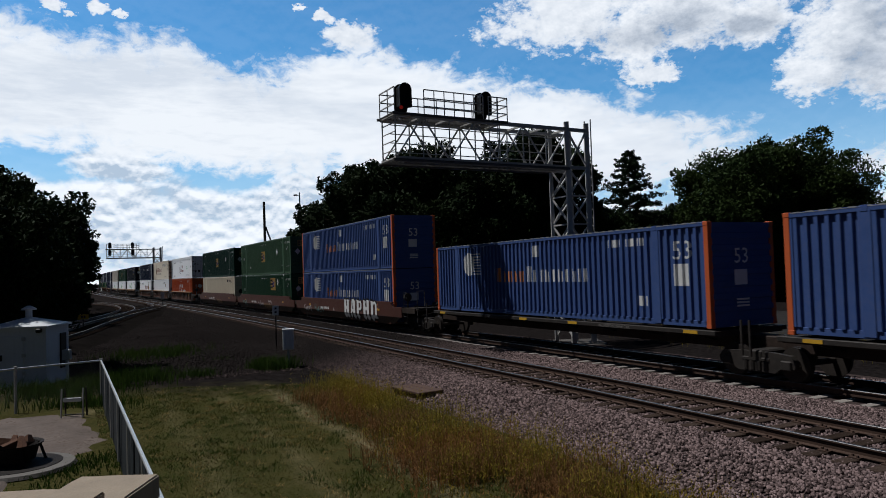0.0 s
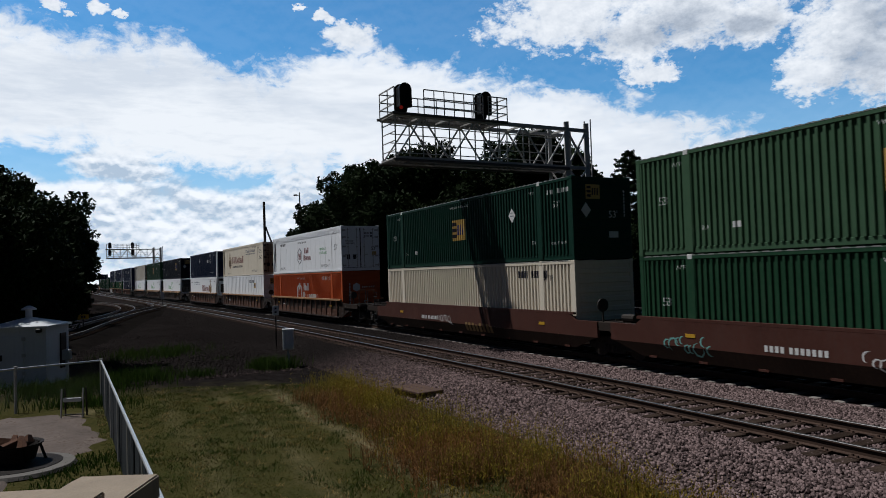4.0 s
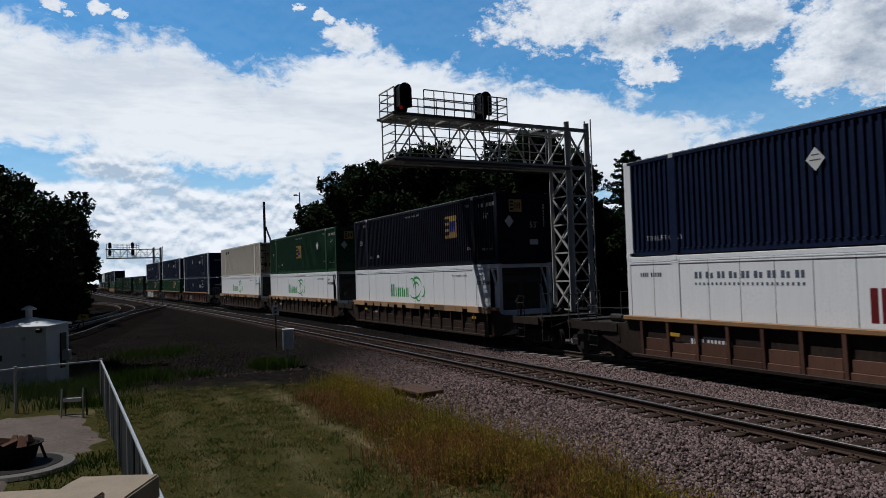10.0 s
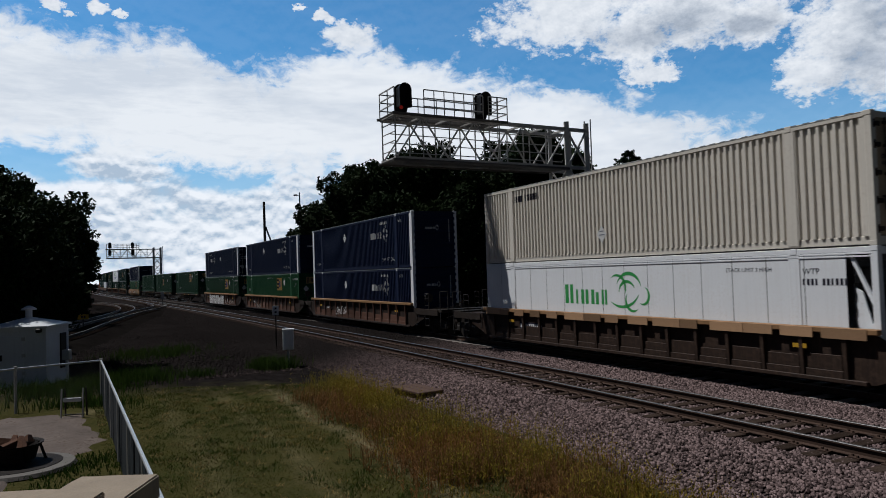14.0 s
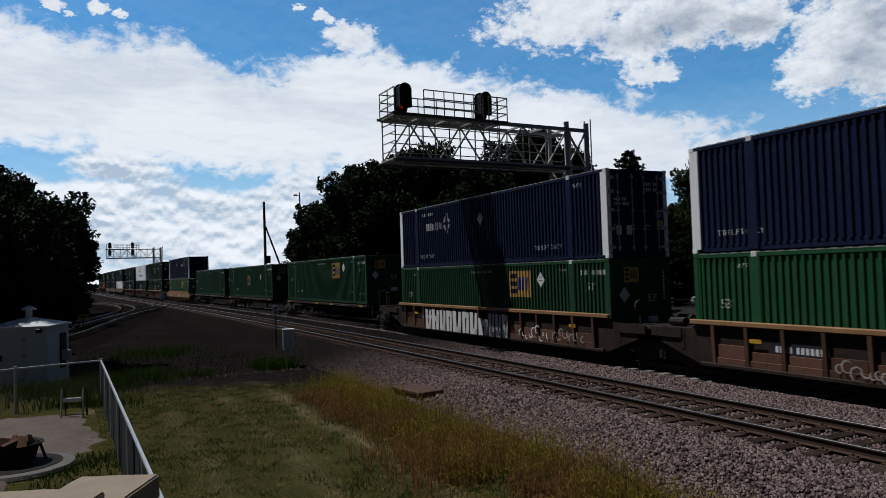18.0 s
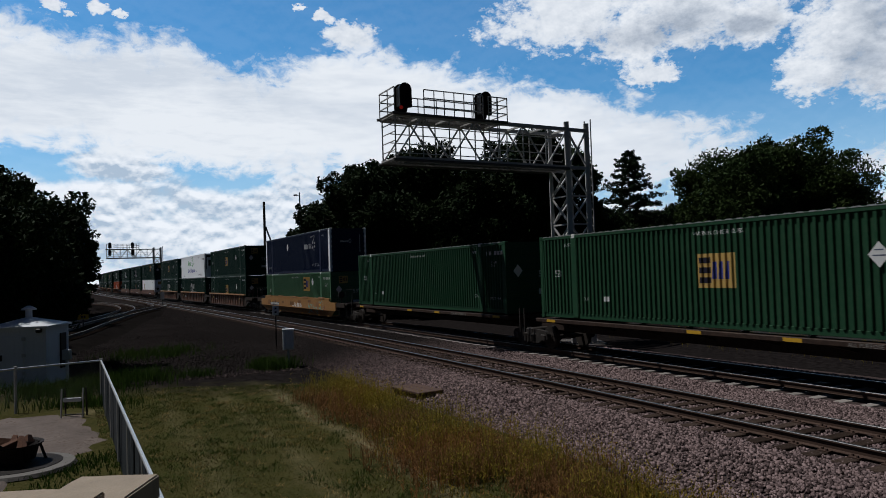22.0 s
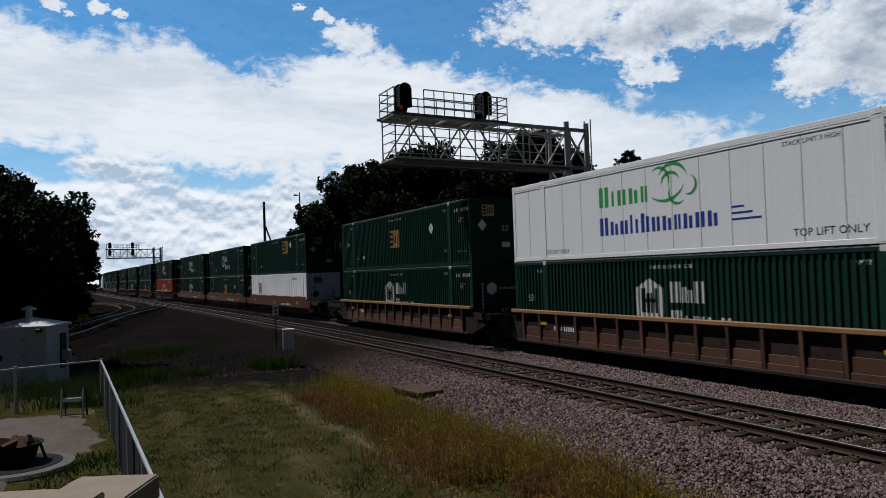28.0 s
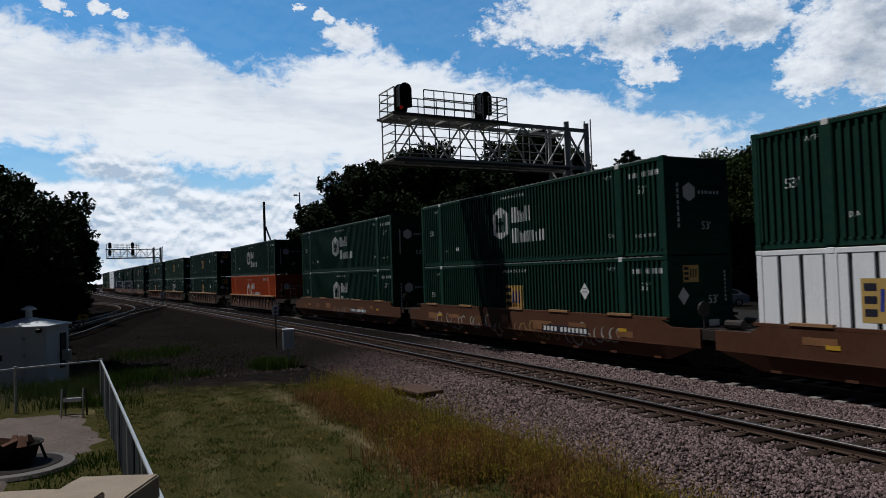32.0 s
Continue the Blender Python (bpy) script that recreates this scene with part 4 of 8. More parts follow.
def marks(ob, wall, scheme, rr):
    """Paints one long side."""
    def put(name, key, build, x, z, mat, label=""):
        part(name, on_wall(key, build, x, z, wall), mat, ob, label)

    def text(s, size, x, z, mat=LETTER):
        put("lettering", ("t", s, size), letters(s, size), x, z, mat)

    def bars(n, h, x, z, mat=LETTER):
        put("serial_number", ("c", n, h), flat(code_bars(n, h)), x, z, mat)

    def emp(x, z, w=1.35, h=1.22):
        a, d, b = emp_mark(w, h)
        put("logo_plate", ("emp0", w), flat(a), x, z, GOLD, "faded gold square")
        for nm, pts, mt in (("logo_block", d, DARK_INK), ("logo_mark", b, BLUE_INK)):
            me = kept(("emp", nm, w, h, round(x, 3), round(z, 3), wall), lambda: lifted(on_wall((nm, w, h), flat(pts), x, z, wall)))
            part(nm, me, mt, ob)

    def diamond(x, z):
        part("placard", on_wall("dia", flat([[(0, .28), (.24, 0), (.48, .28), (.24, .56)]]), x, z, "plate"), LETTER, ob, "white diamond placard")
        part("placard_line", kept(("pline", round(x, 3), round(z, 3)), lambda: lifted(on_wall("dial", flat([quad(.10, .25, .28, .025), quad(.14, .37, .20, .025)]), x, z, "plate"))), GREY_INK, ob)

    def stock():
        """The small notices that most of the boxes share."""
        text("53'", 0.34, 6.92, 1.88)
        bars(11, 0.155, 6.62, 2.38)
        text("WTP", 0.17, 5.46, 2.48)
        text("DA", 0.19, 5.58, 0.64)
        text("TOP LIFT ONLY", 0.135, 6.72, 0.58)
        text("WARNING HIGH CUBE", 0.16, -0.78, 2.52)
        text("53'", 0.34, -7.2, 1.45)
        text("WTP", 0.17, -6.64, 2.48)
        text("DA", 0.19, -5.67, 0.64)
        put("panel_mark", "sq", flat([quad(0, 0, .26, .16)]), -4.6, 0.64, LETTER)
    if scheme in ("emp", "emp3"):
        emp(*((-0.69, 1.1, 1.25, 0.92) if scheme == "emp" else (2.15, 1.58, 1.5, 1.0)))
        diamond(4.05, 1.55 if scheme == "emp" else 1.95)
        stock()
    elif scheme == "emp_black":
        emp(3.5, 1.25, 1.15, 1.0)
        stock()
    elif scheme == "plain":
        stock()
    elif scheme == "pacer":
        put("logo_disc", "pd", flat([oval(0.45, 0.5, .42, .5)]), -5.5, 1.55, LETTER)
        put("logo_lines", "pl", flat([quad(0.5, .05 + i * .12, .95, .05) for i in range(8)]), -5.5, 1.55, LETTER)
        put("logo_word", "pw", flat(word_bars((.34, .22, .20, .20, .22), .42, .19, (0,), 4)), -2.83, 1.28, ORANGE_INK, "faded orange word strokes")
        put("logo_word", "sw", flat(word_bars((.32, .20, .23, .20, .23, .23, .20, .22, .12, .23), .44, .165, (0,), 6)), -0.67, 1.28, LETTER)
        text("53", 0.75, 6.75, 1.9)
        put("panel_mark", "ps", flat([quad(0, 0, .55, .62)]), 6.8, 1.15, LETTER)
        put("panel_mark", "pq", flat([quad(0, 0, .35, .42)]), -0.2, 2.2, LETTER)
        bars(9, 0.24, 4.0, 2.35)
        put("panel_mark", "pp", flat([quad(0, 0, .22, .3), quad(.3, 0, .12, .3)]), 5.3, 0.55, LETTER)
    elif scheme == "umax":
        put("logo_mark", "um8", flat(umax_mark(0.78)), 2.6, 1.70, LETTER)
        diamond(-1.9, 1.75)
        bars(10, 0.15, 3.9, 2.45)
        text("TOP LIFT ONLY", 0.28, 4.1, 0.42)
        text("TOP LIFT ONLY", 0.2, -7.2, 0.45)
        text("WTP", 0.22, 6.3, 2.42)
    elif scheme == "umax_flip":
        put("logo_mark", "um8", flat(umax_mark(0.78)), -5.0, 1.72, LETTER)
        diamond(-0.15, 1.65)
        bars(10, 0.15, -5.4, 2.42)
        text("TOP LIFT ONLY", 0.24, -5.9, 0.42)
        text("TOP LIFT ONLY", 0.24, 3.9, 0.42)
        text("WTP", 0.22, 6.3, 2.42)
    elif scheme == "hub":
        put("logo_hexagon", "hh", flat([tall_hex(0, 0, 1.1, 1.3)]), -1.4, 0.95, LETTER, "white six-sided shield")
        part("logo_block", kept(("hubh", wall), lambda: lifted(on_wall("hb", flat(h_bars(.22, .28, .66, .72)), -1.4, 0.95, wall))), COLOURS["pine"], ob)
        put("logo_word", "hw", flat(word_bars((.42, .36, .38), .44, .07, (0, 2), 9) + [[(x, z - .78) for x, z in p] for p in word_bars((.46, .28, .38, .38, .38), .42, .07, (0,), 8)]), -.05, 1.55, LETTER)
        stock()
    elif scheme == "hub_orange":
        put("logo_house", "ho", flat([[(0, 0), (1.25, 0), (1.25, .75), (.62, 1.12), (0, .75)]]), -1.65, 1.08, LETTER, "white house-shaped shield")
        part("logo_block", kept(("huboh", wall), lambda: lifted(on_wall("hob", flat(h_bars(.27, .0, .7, .75)), -1.65, 1.08, wall))), COLOURS["orange"], ob)
        put("logo_word", "how", flat(word_bars((.42, .36, .38), .4, .07, (0, 2), 9) + [[(x - .1, z - .62) for x, z in p] for p in word_bars((.46, .28, .38, .38, .38, .1, .3, .3, .25), .38, .07, (0,), 8)]), -.1, 1.62, LETTER)
        bars(10, 0.26, 3.9, 2.35)
        text("WARNING HIGH CUBE", 0.19, -1.7, 2.42)
    elif scheme == "hub_white":
        put("logo_ring", "hr", flat(ring_pts(0, 0, .62, .09)), -0.8, 1.25, GREY_INK, "grey six-sided ring")
        put("logo_block", "hrb", flat(h_bars(-.26, -.28, .52, .56)), -0.8, 1.25, RED_INK)
        put("logo_word", "hww", flat(word_bars((.32, .28, .28), .3, .06, (0, 2), 9) + [[(x - .2, z - .5) for x, z in p] for p in word_bars((.34, .22, .28, .28, .28), .3, .06, (0,), 8)]), .35, 1.4, RED_INK)
        text("TEMPERATURE", 0.21, 3.75, 1.5, GREEN_INK)
        text("CONTROLLED", 0.23, 3.75, 1.22, GREEN_INK)
        text("53'", 0.5, 6.7, 1.4, DARK_INK)
        text("53'", 0.4, -7.5, 1.4, DARK_INK)
        text("TOP LIFT ONLY", 0.24, 4.0, 0.35, DARK_INK)
        text("DA", 0.24, 5.5, 0.7, DARK_INK)
        text("TOP LIFT ONLY", 0.22, -6.0, 0.35, DARK_INK)
        text("WTP", 0.2, 6.3, 2.4, DARK_INK)
        text("WARNING HIGH CUBE", 0.2, -1.2, 2.16, DARK_INK)
        bars(10, 0.2, -5.9, 2.16, DARK_INK)
    elif scheme == "crest":
        put("crest", "cr", flat([[(.1, .2), (.45, 0), (.8, .2), (.9, .9), (0, .9)], quad(.2, .95, .5, .3), oval(.45, 1.45, .2, .22), quad(-.15, .3, .2, .7), quad(.85, .3, .2, .7)]), -5.25, 0.75, BRASS_INK, "brass and dark red crest")
        part("crest_bars", kept(("crb", wall), lambda: lifted(on_wall("crb", flat([quad(.12, .55, .66, .12), quad(.16, .3, .58, .12), quad(.1, .8, .7, .08)]), -5.25, 0.75, wall))), DARK_INK, ob)
        put("logo_word", "crw", flat(word_bars((.42, .1, .42, .1, .46, .36, .36, .2, .34, .36, .38), .5, .13, (0, 2, 4, 7, 10), 12, .42)), -3.95, 1.25, RED_INK)
        put("logo_line", "crl", flat(word_bars([.16] * 20, .2, .05, (), 2, .5)), -3.6, 0.82, DARK_INK)
        put("logo_word", "tmp", flat(word_bars((.26,) * 9, .26, .12, (), 14, .25)), 1.9, 2.15, GREY_INK)
        put("logo_line", "tml", flat(word_bars([.1] * 24, .11, .04, (), 2, .5)), 1.9, 1.95, GREY_INK)
        text("53 ft", 0.5, 6.6, 1.95, DARK_INK)
        text("XHC", 0.5, 6.6, 1.38, DARK_INK)
        text("TOP LIFT ONLY", 0.26, 4.1, 0.32, DARK_INK)
        text("STACK LIMIT 3 HIGH", 0.15, 4.2, 2.5, DARK_INK)
        text("TOP LIFT ONLY", 0.2, -5.9, 0.22, DARK_INK)
        text("WTP", 0.24, 6.2, 2.35, DARK_INK)
    elif scheme == "crest_low":
        put("logo_word", "crw", flat(word_bars((.42, .1, .42, .1, .46, .36, .36, .2, .34, .36, .38), .55, .10, (0, 2, 4, 7, 10), 12, .42)), -0.55, 1.25, RED_INK)
        put("crest", "cr", flat([[(.1, .2), (.45, 0), (.8, .2), (.9, .9), (0, .9)], quad(.2, .95, .5, .3), oval(.45, 1.45, .2, .22), quad(-.15, .3, .2, .7), quad(.85, .3, .2, .7)]), 3.9, 0.95, BRASS_INK, "brass and dark red crest")
        put("logo_word", "tmp", flat(word_bars((.26,) * 9, .18, .125, (), 14, .25)), -5.39, 2.23, GREY_INK)
        put("logo_line", "tml", flat(word_bars([.09] * 24, .07, .052, (), 2, .5)), -5.39, 2.05, GREY_INK)
        text("WTP", 0.26, 6.3, 2.3, DARK_INK)
        text("STACK LIMIT 3 HIGH", 0.15, 3.9, 2.4, DARK_INK)
        bars(9, 0.13, -7.5, 2.28, DARK_INK)
    elif scheme == "tiger":
        put("logo_mark", "tg9", flat(tiger_mark(0.95)), -2.8, 1.42, GREEN_INK, "green cat-head swirl and word strokes")
        bars(10, 0.15, 6.3, 2.05, DARK_INK)
        text("WTP", 0.2, 6.3, 2.3, DARK_INK)
        text("STACK LIMIT 3 HIGH", 0.15, 4.1, 2.38, DARK_INK)
    elif scheme == "tiger_cool":
        put("logo_mark", "tg9", flat(tiger_mark(0.95)), -2.95, 1.62, GREEN_INK, "green cat-head swirl and word strokes")
        put("logo_word", "cw", flat(word_bars((.42, .36, .36, .14, .15, .36, .34, .36, .26, .34, .34, .34), .42, .09, (0, 3, 5), 21, .4) + [quad(5.2, .1 + i * .16, .9 - .25 * i, .05) for i in range(3)]), -2.95, 0.72, BLUE_INK)
        bars(10, 0.22, 6.2, 2.15, DARK_INK)
        text("WTP", 0.22, 6.2, 2.45, DARK_INK)
        text("TOP LIFT ONLY", 0.26, 4.0, 0.3, DARK_INK)
        text("STACK LIMIT 3 HIGH", 0.16, 3.8, 2.45, DARK_INK)
        text("TOP LIFT ONLY", 0.2, -6.0, 0.25, DARK_INK)
    elif scheme == "emp_low":
        emp(4.7, 1.72, 0.6, 0.45)
        bars(10, 0.26, 2.9, 2.2, DARK_INK)
    elif scheme == "emp_low_back":
        emp(-5.45, 1.25, 0.95, 0.95)
        bars(10, 0.15, 4.69, 2.40, DARK_INK)
    elif scheme == "bare":
        bars(10, 0.24, -5.9, 2.3, DARK_INK)
        diamond(-1.0, 0.5)
    elif scheme == "bare_low":
        bars(10, 0.26, 4.6, 2.3, DARK_INK)
        text("WTP", 0.26, 6.2, 2.2, DARK_INK)


def lifted(me):
    """A copy of a marking a hair further out."""
    c = me.copy()
    c.transform(Matrix.Translation((0, -0.003, 0)))
    return c


def end_marks(ob, scheme, post):
    """Paint on the end that faces the way the train runs. Built in y, z on the plane of the end."""
    X = CL / 2 - 0.0

    def put(name, key, pts, y, z, mat, dx=0.0):
        def make():
            bm = flat(pts)()
            for v in bm.verts:
                v.co = Vector((X + 0.012 + dx, v.co.x + y, v.co.z + z))
            me = bpy.data.meshes.new("end_marking")
            bm.to_mesh(me)
            bm.free()
            return me
        part(name, kept(("end", key, y, z, dx), make), mat, ob)

    def text(s, size, y, z, mat=LETTER):
        def make():
            me = written(s, size).copy()
            me.transform(Matrix.Translation((X + 0.012, y, z)) @ Matrix.Rotation(math.pi / 2, 4, "Z"))
            return me
        part("lettering", kept(("endtext", s, size, y, z), make), mat, ob)
    if scheme in ("emp", "emp3", "emp_black", "plain", "emp_low", "emp_low_back"):
        if scheme.startswith("emp"):
            a, d, b = emp_mark(.62, .5)
            put("logo_plate", "e0", a, -0.72, 2.1, GOLD)
            put("logo_block", "e1", d + b, -0.72, 2.1, DARK_INK, 0.003)
        put("placard", "ed", [[(0, .26), (.22, 0), (.44, .26), (.22, .52)]], -0.95, 1.45, LETTER)
        text("53'", 0.36, 0.25, 1.45)
        put("panel_mark", "er", [quad(0, 0, .42, .22)], 0.25, 0.75, LETTER)
        put("serial_number", "ec", [quad(0, 1.3 + i * .12, .06, .08) for i in range(8)], 0.95, 0.2, LETTER)
    elif scheme == "pacer":
        text("53", 0.6, -0.35, 1.75)
        put("panel_mark", "pe", [quad(0, 0, .5, .42)], -0.35, 1.15, LETTER)
        put("panel_mark", "pf", [quad(0, i * .09, .5, .05) for i in range(3)], -0.3, 0.55, LETTER)
    elif scheme in ("umax", "umax_flip"):
        put("logo_mark", "ue", umax_mark(.26), -0.55, 1.95, LETTER)
        put("serial_number", "uc", [quad(0, 1.1 + i * .12, .05, .08) for i in range(10)], 0.8, 0.2, LETTER)
    elif scheme in ("hub", "hub_orange"):
        put("logo_hexagon", "he", [hex_pts(0, 0, .28)], -0.35, 1.85, LETTER)
        put("logo_word", "hf", word_bars((.1, .1, .1, .03, .1, .1, .1), .1, .04, (), 3, .5), 0.02, 1.8, LETTER)
        text("53'", 0.34, 0.1, 0.75)
        put("serial_number", "hg", [quad(0, .6 + i * .17, .08, .12) for i in range(8)], -0.85, 0.2, LETTER)


def door_marks(ob, scheme):
    """Notices and numbers on the door leaves."""
    X = CL / 2 + .012
    ink = DARK_INK if scheme in ("hub_white", "crest", "bare") else LETTER

    def put(name, pts, mat):
        bm = flat(pts)()
        for v in bm.verts:
            v.co = Vector((X, v.co.x, v.co.z))
        me = bpy.data.meshes.new("notice")
        bm.to_mesh(me)
        bm.free()
        part(name, me, mat, ob)
    put("serial_number", code_at(.28, 2.35, 6, .12) + code_at(.28, 2.17, 6, .12), ink)
    put("notice", [quad(-.95 + i * .42, .75, .22, .3) for i in range(2)], ink)
    put("notice", [quad(.78, .98, .3, .24)], GOLD)
    me = written("53'", .3).copy()
    me.transform(Matrix.Translation((X, .72, 1.32)) @ Matrix.Rotation(math.pi / 2, 4, "Z"))
    part("lettering", me, ink, ob)
    put("serial_number", code_at(-1.0, 1.85, 7, .1) + code_at(-1.0, 1.7, 8, .1), ink)


def code_at(y, z, n, h):
    return [[(a + y, b + z) for a, b in p] for p in code_bars(n, h)]


KIND_LABEL = {"sage": "faded green, brightened as if sunlit, corrugated", "leaf": "bright green corrugated", "blue": "faded blue corrugated", "green": "green corrugated", "pine": "dark green corrugated", "mint": "pale green corrugated", "navy": "navy blue corrugated", "black": "near-black corrugated",
              "orange": "orange corrugated", "cream": "cream", "grey": "pale grey corrugated", "white": "white"}


def container(s_near, z, colour, scheme, wall="corr", front="closed", where_on="stacked on the container below", post=None):
    """A 53-foot container whose leading end is at s_near at time 0, its base at height z."""
    mat = COLOURS[colour]
    if wall == "corr" and scheme == "pacer":
        wall = "coarse"
    what = {"corr": "", "coarse": "", "ribbed": " ribbed-plate", "panel": " smooth-panelled"}[wall]
    label = f"{KIND_LABEL[colour]}{what} 53-foot container {where_on}"
    ob = thing("shipping_container", Matrix(), label, "shipping container", "containers on the train")
    postmat = POST_ORANGE if scheme == "pacer" else (WHITE if scheme.startswith("umax") else mat)
    turn = pose(0, 0, 0, 0, 0, 180)
    if wall in WAVES:
        wm = kept(("corr_wall", wall), lambda: corrugated_wall(wall))
    elif wall == "ribbed":
        wm = kept("rib_wall", lambda: panel_wall(27, 0.11, 0.05))
    else:
        fr, bk = (.7, .1) if front.startswith("frame") else ((.1, .85) if front == "door" else (.1, .1))
        wm = kept(("smooth_wall", fr, bk), lambda: panel_wall(15, 0.02, 0.008, fr, bk))
        wm2 = kept(("smooth_wall", bk, fr), lambda: panel_wall(15, 0.02, 0.008, bk, fr))
    if wall in WAVES:
        for m in (None, turn):
            part("side_wall", wm, mat, ob, m=m)
    else:
        for m in (None, turn):
            o = part("side_wall", wm if m is None or wall != "panel" else wm2, None, ob, m=m)
            if colour != "white":
                o.material_slots[0].link = "OBJECT"
                o.material_slots[0].material = mat
    top = kept("top_rail", lambda: rails_long(CH - 0.13, CH - 0.01))
    bot = kept(("bottom_rail", wall in WAVES), lambda: rails_long(0.03, 0.20, 0.045) if wall in WAVES else rails_long(0.03, 0.16))
    for m in (None, turn):
        part("top_rail", top, mat, ob, m=m)
        part("bottom_rail", bot, mat, ob, m=m)
    if wall in WAVES:
        part("roof_edge", kept("roof_edge", roof_lip_mesh), paint("bare_metal_edge", (0.45, 0.46, 0.45), 0.4, 0.6, 0.3, 5.0), ob)
    if wall == "panel":
        n = 5 if scheme == "hub_white" else 2
        part("top_band", kept(("band", n), lambda: band_mesh(n)), mat, ob)
    part("roof", kept("roof", roof_mesh), mat, ob)
    part("base", kept("base", base_mesh), mat, ob)
    pw = 0.30 if scheme.startswith("umax") else 0.16
    pm, cm = kept(("post", pw), lambda: post_mesh(pw)), kept("casting", casting_mesh)
    for sx in (1, -1):
        for sy in (1, -1):
            m = Matrix.Translation((sx * CL / 2, 0, 0)) @ Matrix.Diagonal((sx, sy, 1, 1))
            part("corner_post", pm, postmat, ob, m=m)
            for zz in (0, CH - 0.118):
                part("corner_casting", cm, postmat, ob, m=Matrix.Translation((0, 0, zz)) @ m)
    sp, bl = kept("stack_post", stack_post_mesh), kept("block", top_block_mesh)
    for sx in (1, -1):
        for sy in (1, -1):
            f = Matrix.Diagonal((1, sy, 1, 1))
            part("stacking_post", sp, mat, ob, m=Matrix.Translation((sx * (CL / 2 - POSTS), 0, 0)) @ f)
        part("lifting_block", bl, LETTER if colour in ("green", "sage", "leaf", "pine", "mint", "navy", "black") else mat, ob, m=Matrix.Translation((sx * (CL / 2 - POSTS), 0, CH - 0.07)))
    back = kept("front_wall", end_wall)
    if wall == "panel" and front == "door":
        part("back_wall", back, paint("dark_recess", (0.06, 0.06, 0.06), 0.7), ob, m=pose(-CL / 2 + .85, 0, 0, 0, 0, 180))
        part("end_frame", kept("reefer_frame", reefer_frame), mat, ob, m=pose(-CL / 2 + 0.12, 0, 0, 0, 0, 180))
    else:
        part("back_wall", back, mat, ob, m=pose(-CL / 2 + 0.05, 0, 0, 0, 0, 180))
    if front == "closed":
        part("front_wall", back, mat, ob, m=pose(CL / 2 - 0.055, 0, 0))
    elif front == "door":
        dm = RUSTY_WHITE if scheme in ("crest", "bare") else mat
        leaf, lr = kept("door", door_leaf), kept("lock", lock_rod)
        seal, hg = kept("gasket", gasket_mesh), kept("hinge", hinge_mesh)
        for sy in (1, -1):
            d = part("door", leaf, dm, ob, "rust-stained door leaf" if dm is RUSTY_WHITE else "", m=Matrix.Translation((CL / 2 - 0.07, 0, 0)) @ Matrix.Diagonal((1, sy, 1, 1)))
            part("gasket", seal, paint("rubber_seal", (0.02, 0.02, 0.022), 0.7), d)
            for up in (.35, .95, 1.55, 2.15, 2.6):
                part("hinge", hg, GALV if dm is mat else RUST, d, m=pose(0, 0, up))
            for y in (0.25, 0.85):
                part("lock_rod", lr, GALV if dm is mat else RUST, d, m=Matrix.Translation((0, y, 0)))
    else:
        part("front_wall", back, paint("dark_recess", (0.06, 0.06, 0.06), 0.7), ob, m=pose(CL / 2 - .66, 0, 0))
        part("end_frame", kept("reefer_frame", reefer_frame), mat, ob, m=pose(CL / 2 - 0.12, 0, 0))
        unit = part("cooling_unit", kept("reefer_unit", reefer_unit), WHITE if front == "frame" else PATCH, ob, m=pose(CL / 2 - 0.05, 0, 0))
        for y in (-.48, .48):
            part("hatch", kept("hatch", reefer_hatch), STEEL_DARK, unit, m=pose(0, y, 1.75))
        part("lower_panel", kept("reefer_panel", reefer_panel), mat, ob, m=pose(CL / 2 - 0.1, 0, 0))
        part("fuel_tank", kept("reefer_tank", reefer_tank), PATCH, ob, "dark fuel tank", m=pose(CL / 2 - 0.1, 0, 0))
    if front == "door":
        door_marks(ob, scheme)
    marks(ob, wall, scheme, random.Random(int(s_near)))
    if front == "closed":
        end_marks(ob, scheme, post)
    MOVERS.append((ob, s_near + CL / 2, CL / 2 - 1.0, z))
    return ob

# ------------------------------------------------------------------ the train: cars
CAR_PAINT = {
    "bnsf": paint("oxide_red_car_paint", (0.070, 0.027, 0.020), 0.6, 0, 0.3, 0.9, (0.05, 0.035, 0.03), 0.5, 0.06, 20, streak=0.3),
    "rib": paint("rusted_brown_car_paint", (0.027, 0.019, 0.016), 0.65, 0, 0.35, 0.9, (0.06, 0.04, 0.03), 0.6, 0.08, 20, streak=0.4),
    "tan": paint("faded_tan_car_paint", (0.030, 0.020, 0.016), 0.6, 0, 0.3, 0.9, (0.10, 0.06, 0.04), 0.5, 0.06, 20, streak=0.3),
    "yellow": paint("yellow_ochre_car_paint", (0.29, 0.150, 0.052), 0.55, 0, 0.2, 0.9, (0.12, 0.07, 0.04), 0.4, 0.05, 20, streak=0.25),
    "umber": paint("rust_orange_car_paint", (0.086, 0.036, 0.019), 0.6, 0, 0.35, 0.9, (0.06, 0.04, 0.03), 0.6, 0.06, 20, streak=0.35),
}
CHORD = paint("ochre_top_chord", (0.29, 0.165, 0.080), 0.6, 0, 0.35, 1.2, (0.10, 0.06, 0.04), 0.5, 0.06, 20)
PATCHED = paint("patched_tan_chord", (0.30, 0.185, 0.105), 0.65, 0, 0.25, 1.5, (0.12, 0.06, 0.04), 0.6, 0.06, 20, rnd=0.55)
PLATFORM = paint("grimy_platform", (0.026, 0.020, 0.017), 0.75, 0, 0.4, 1.5, (0.07, 0.045, 0.03), 0.5, 0.1, 20)
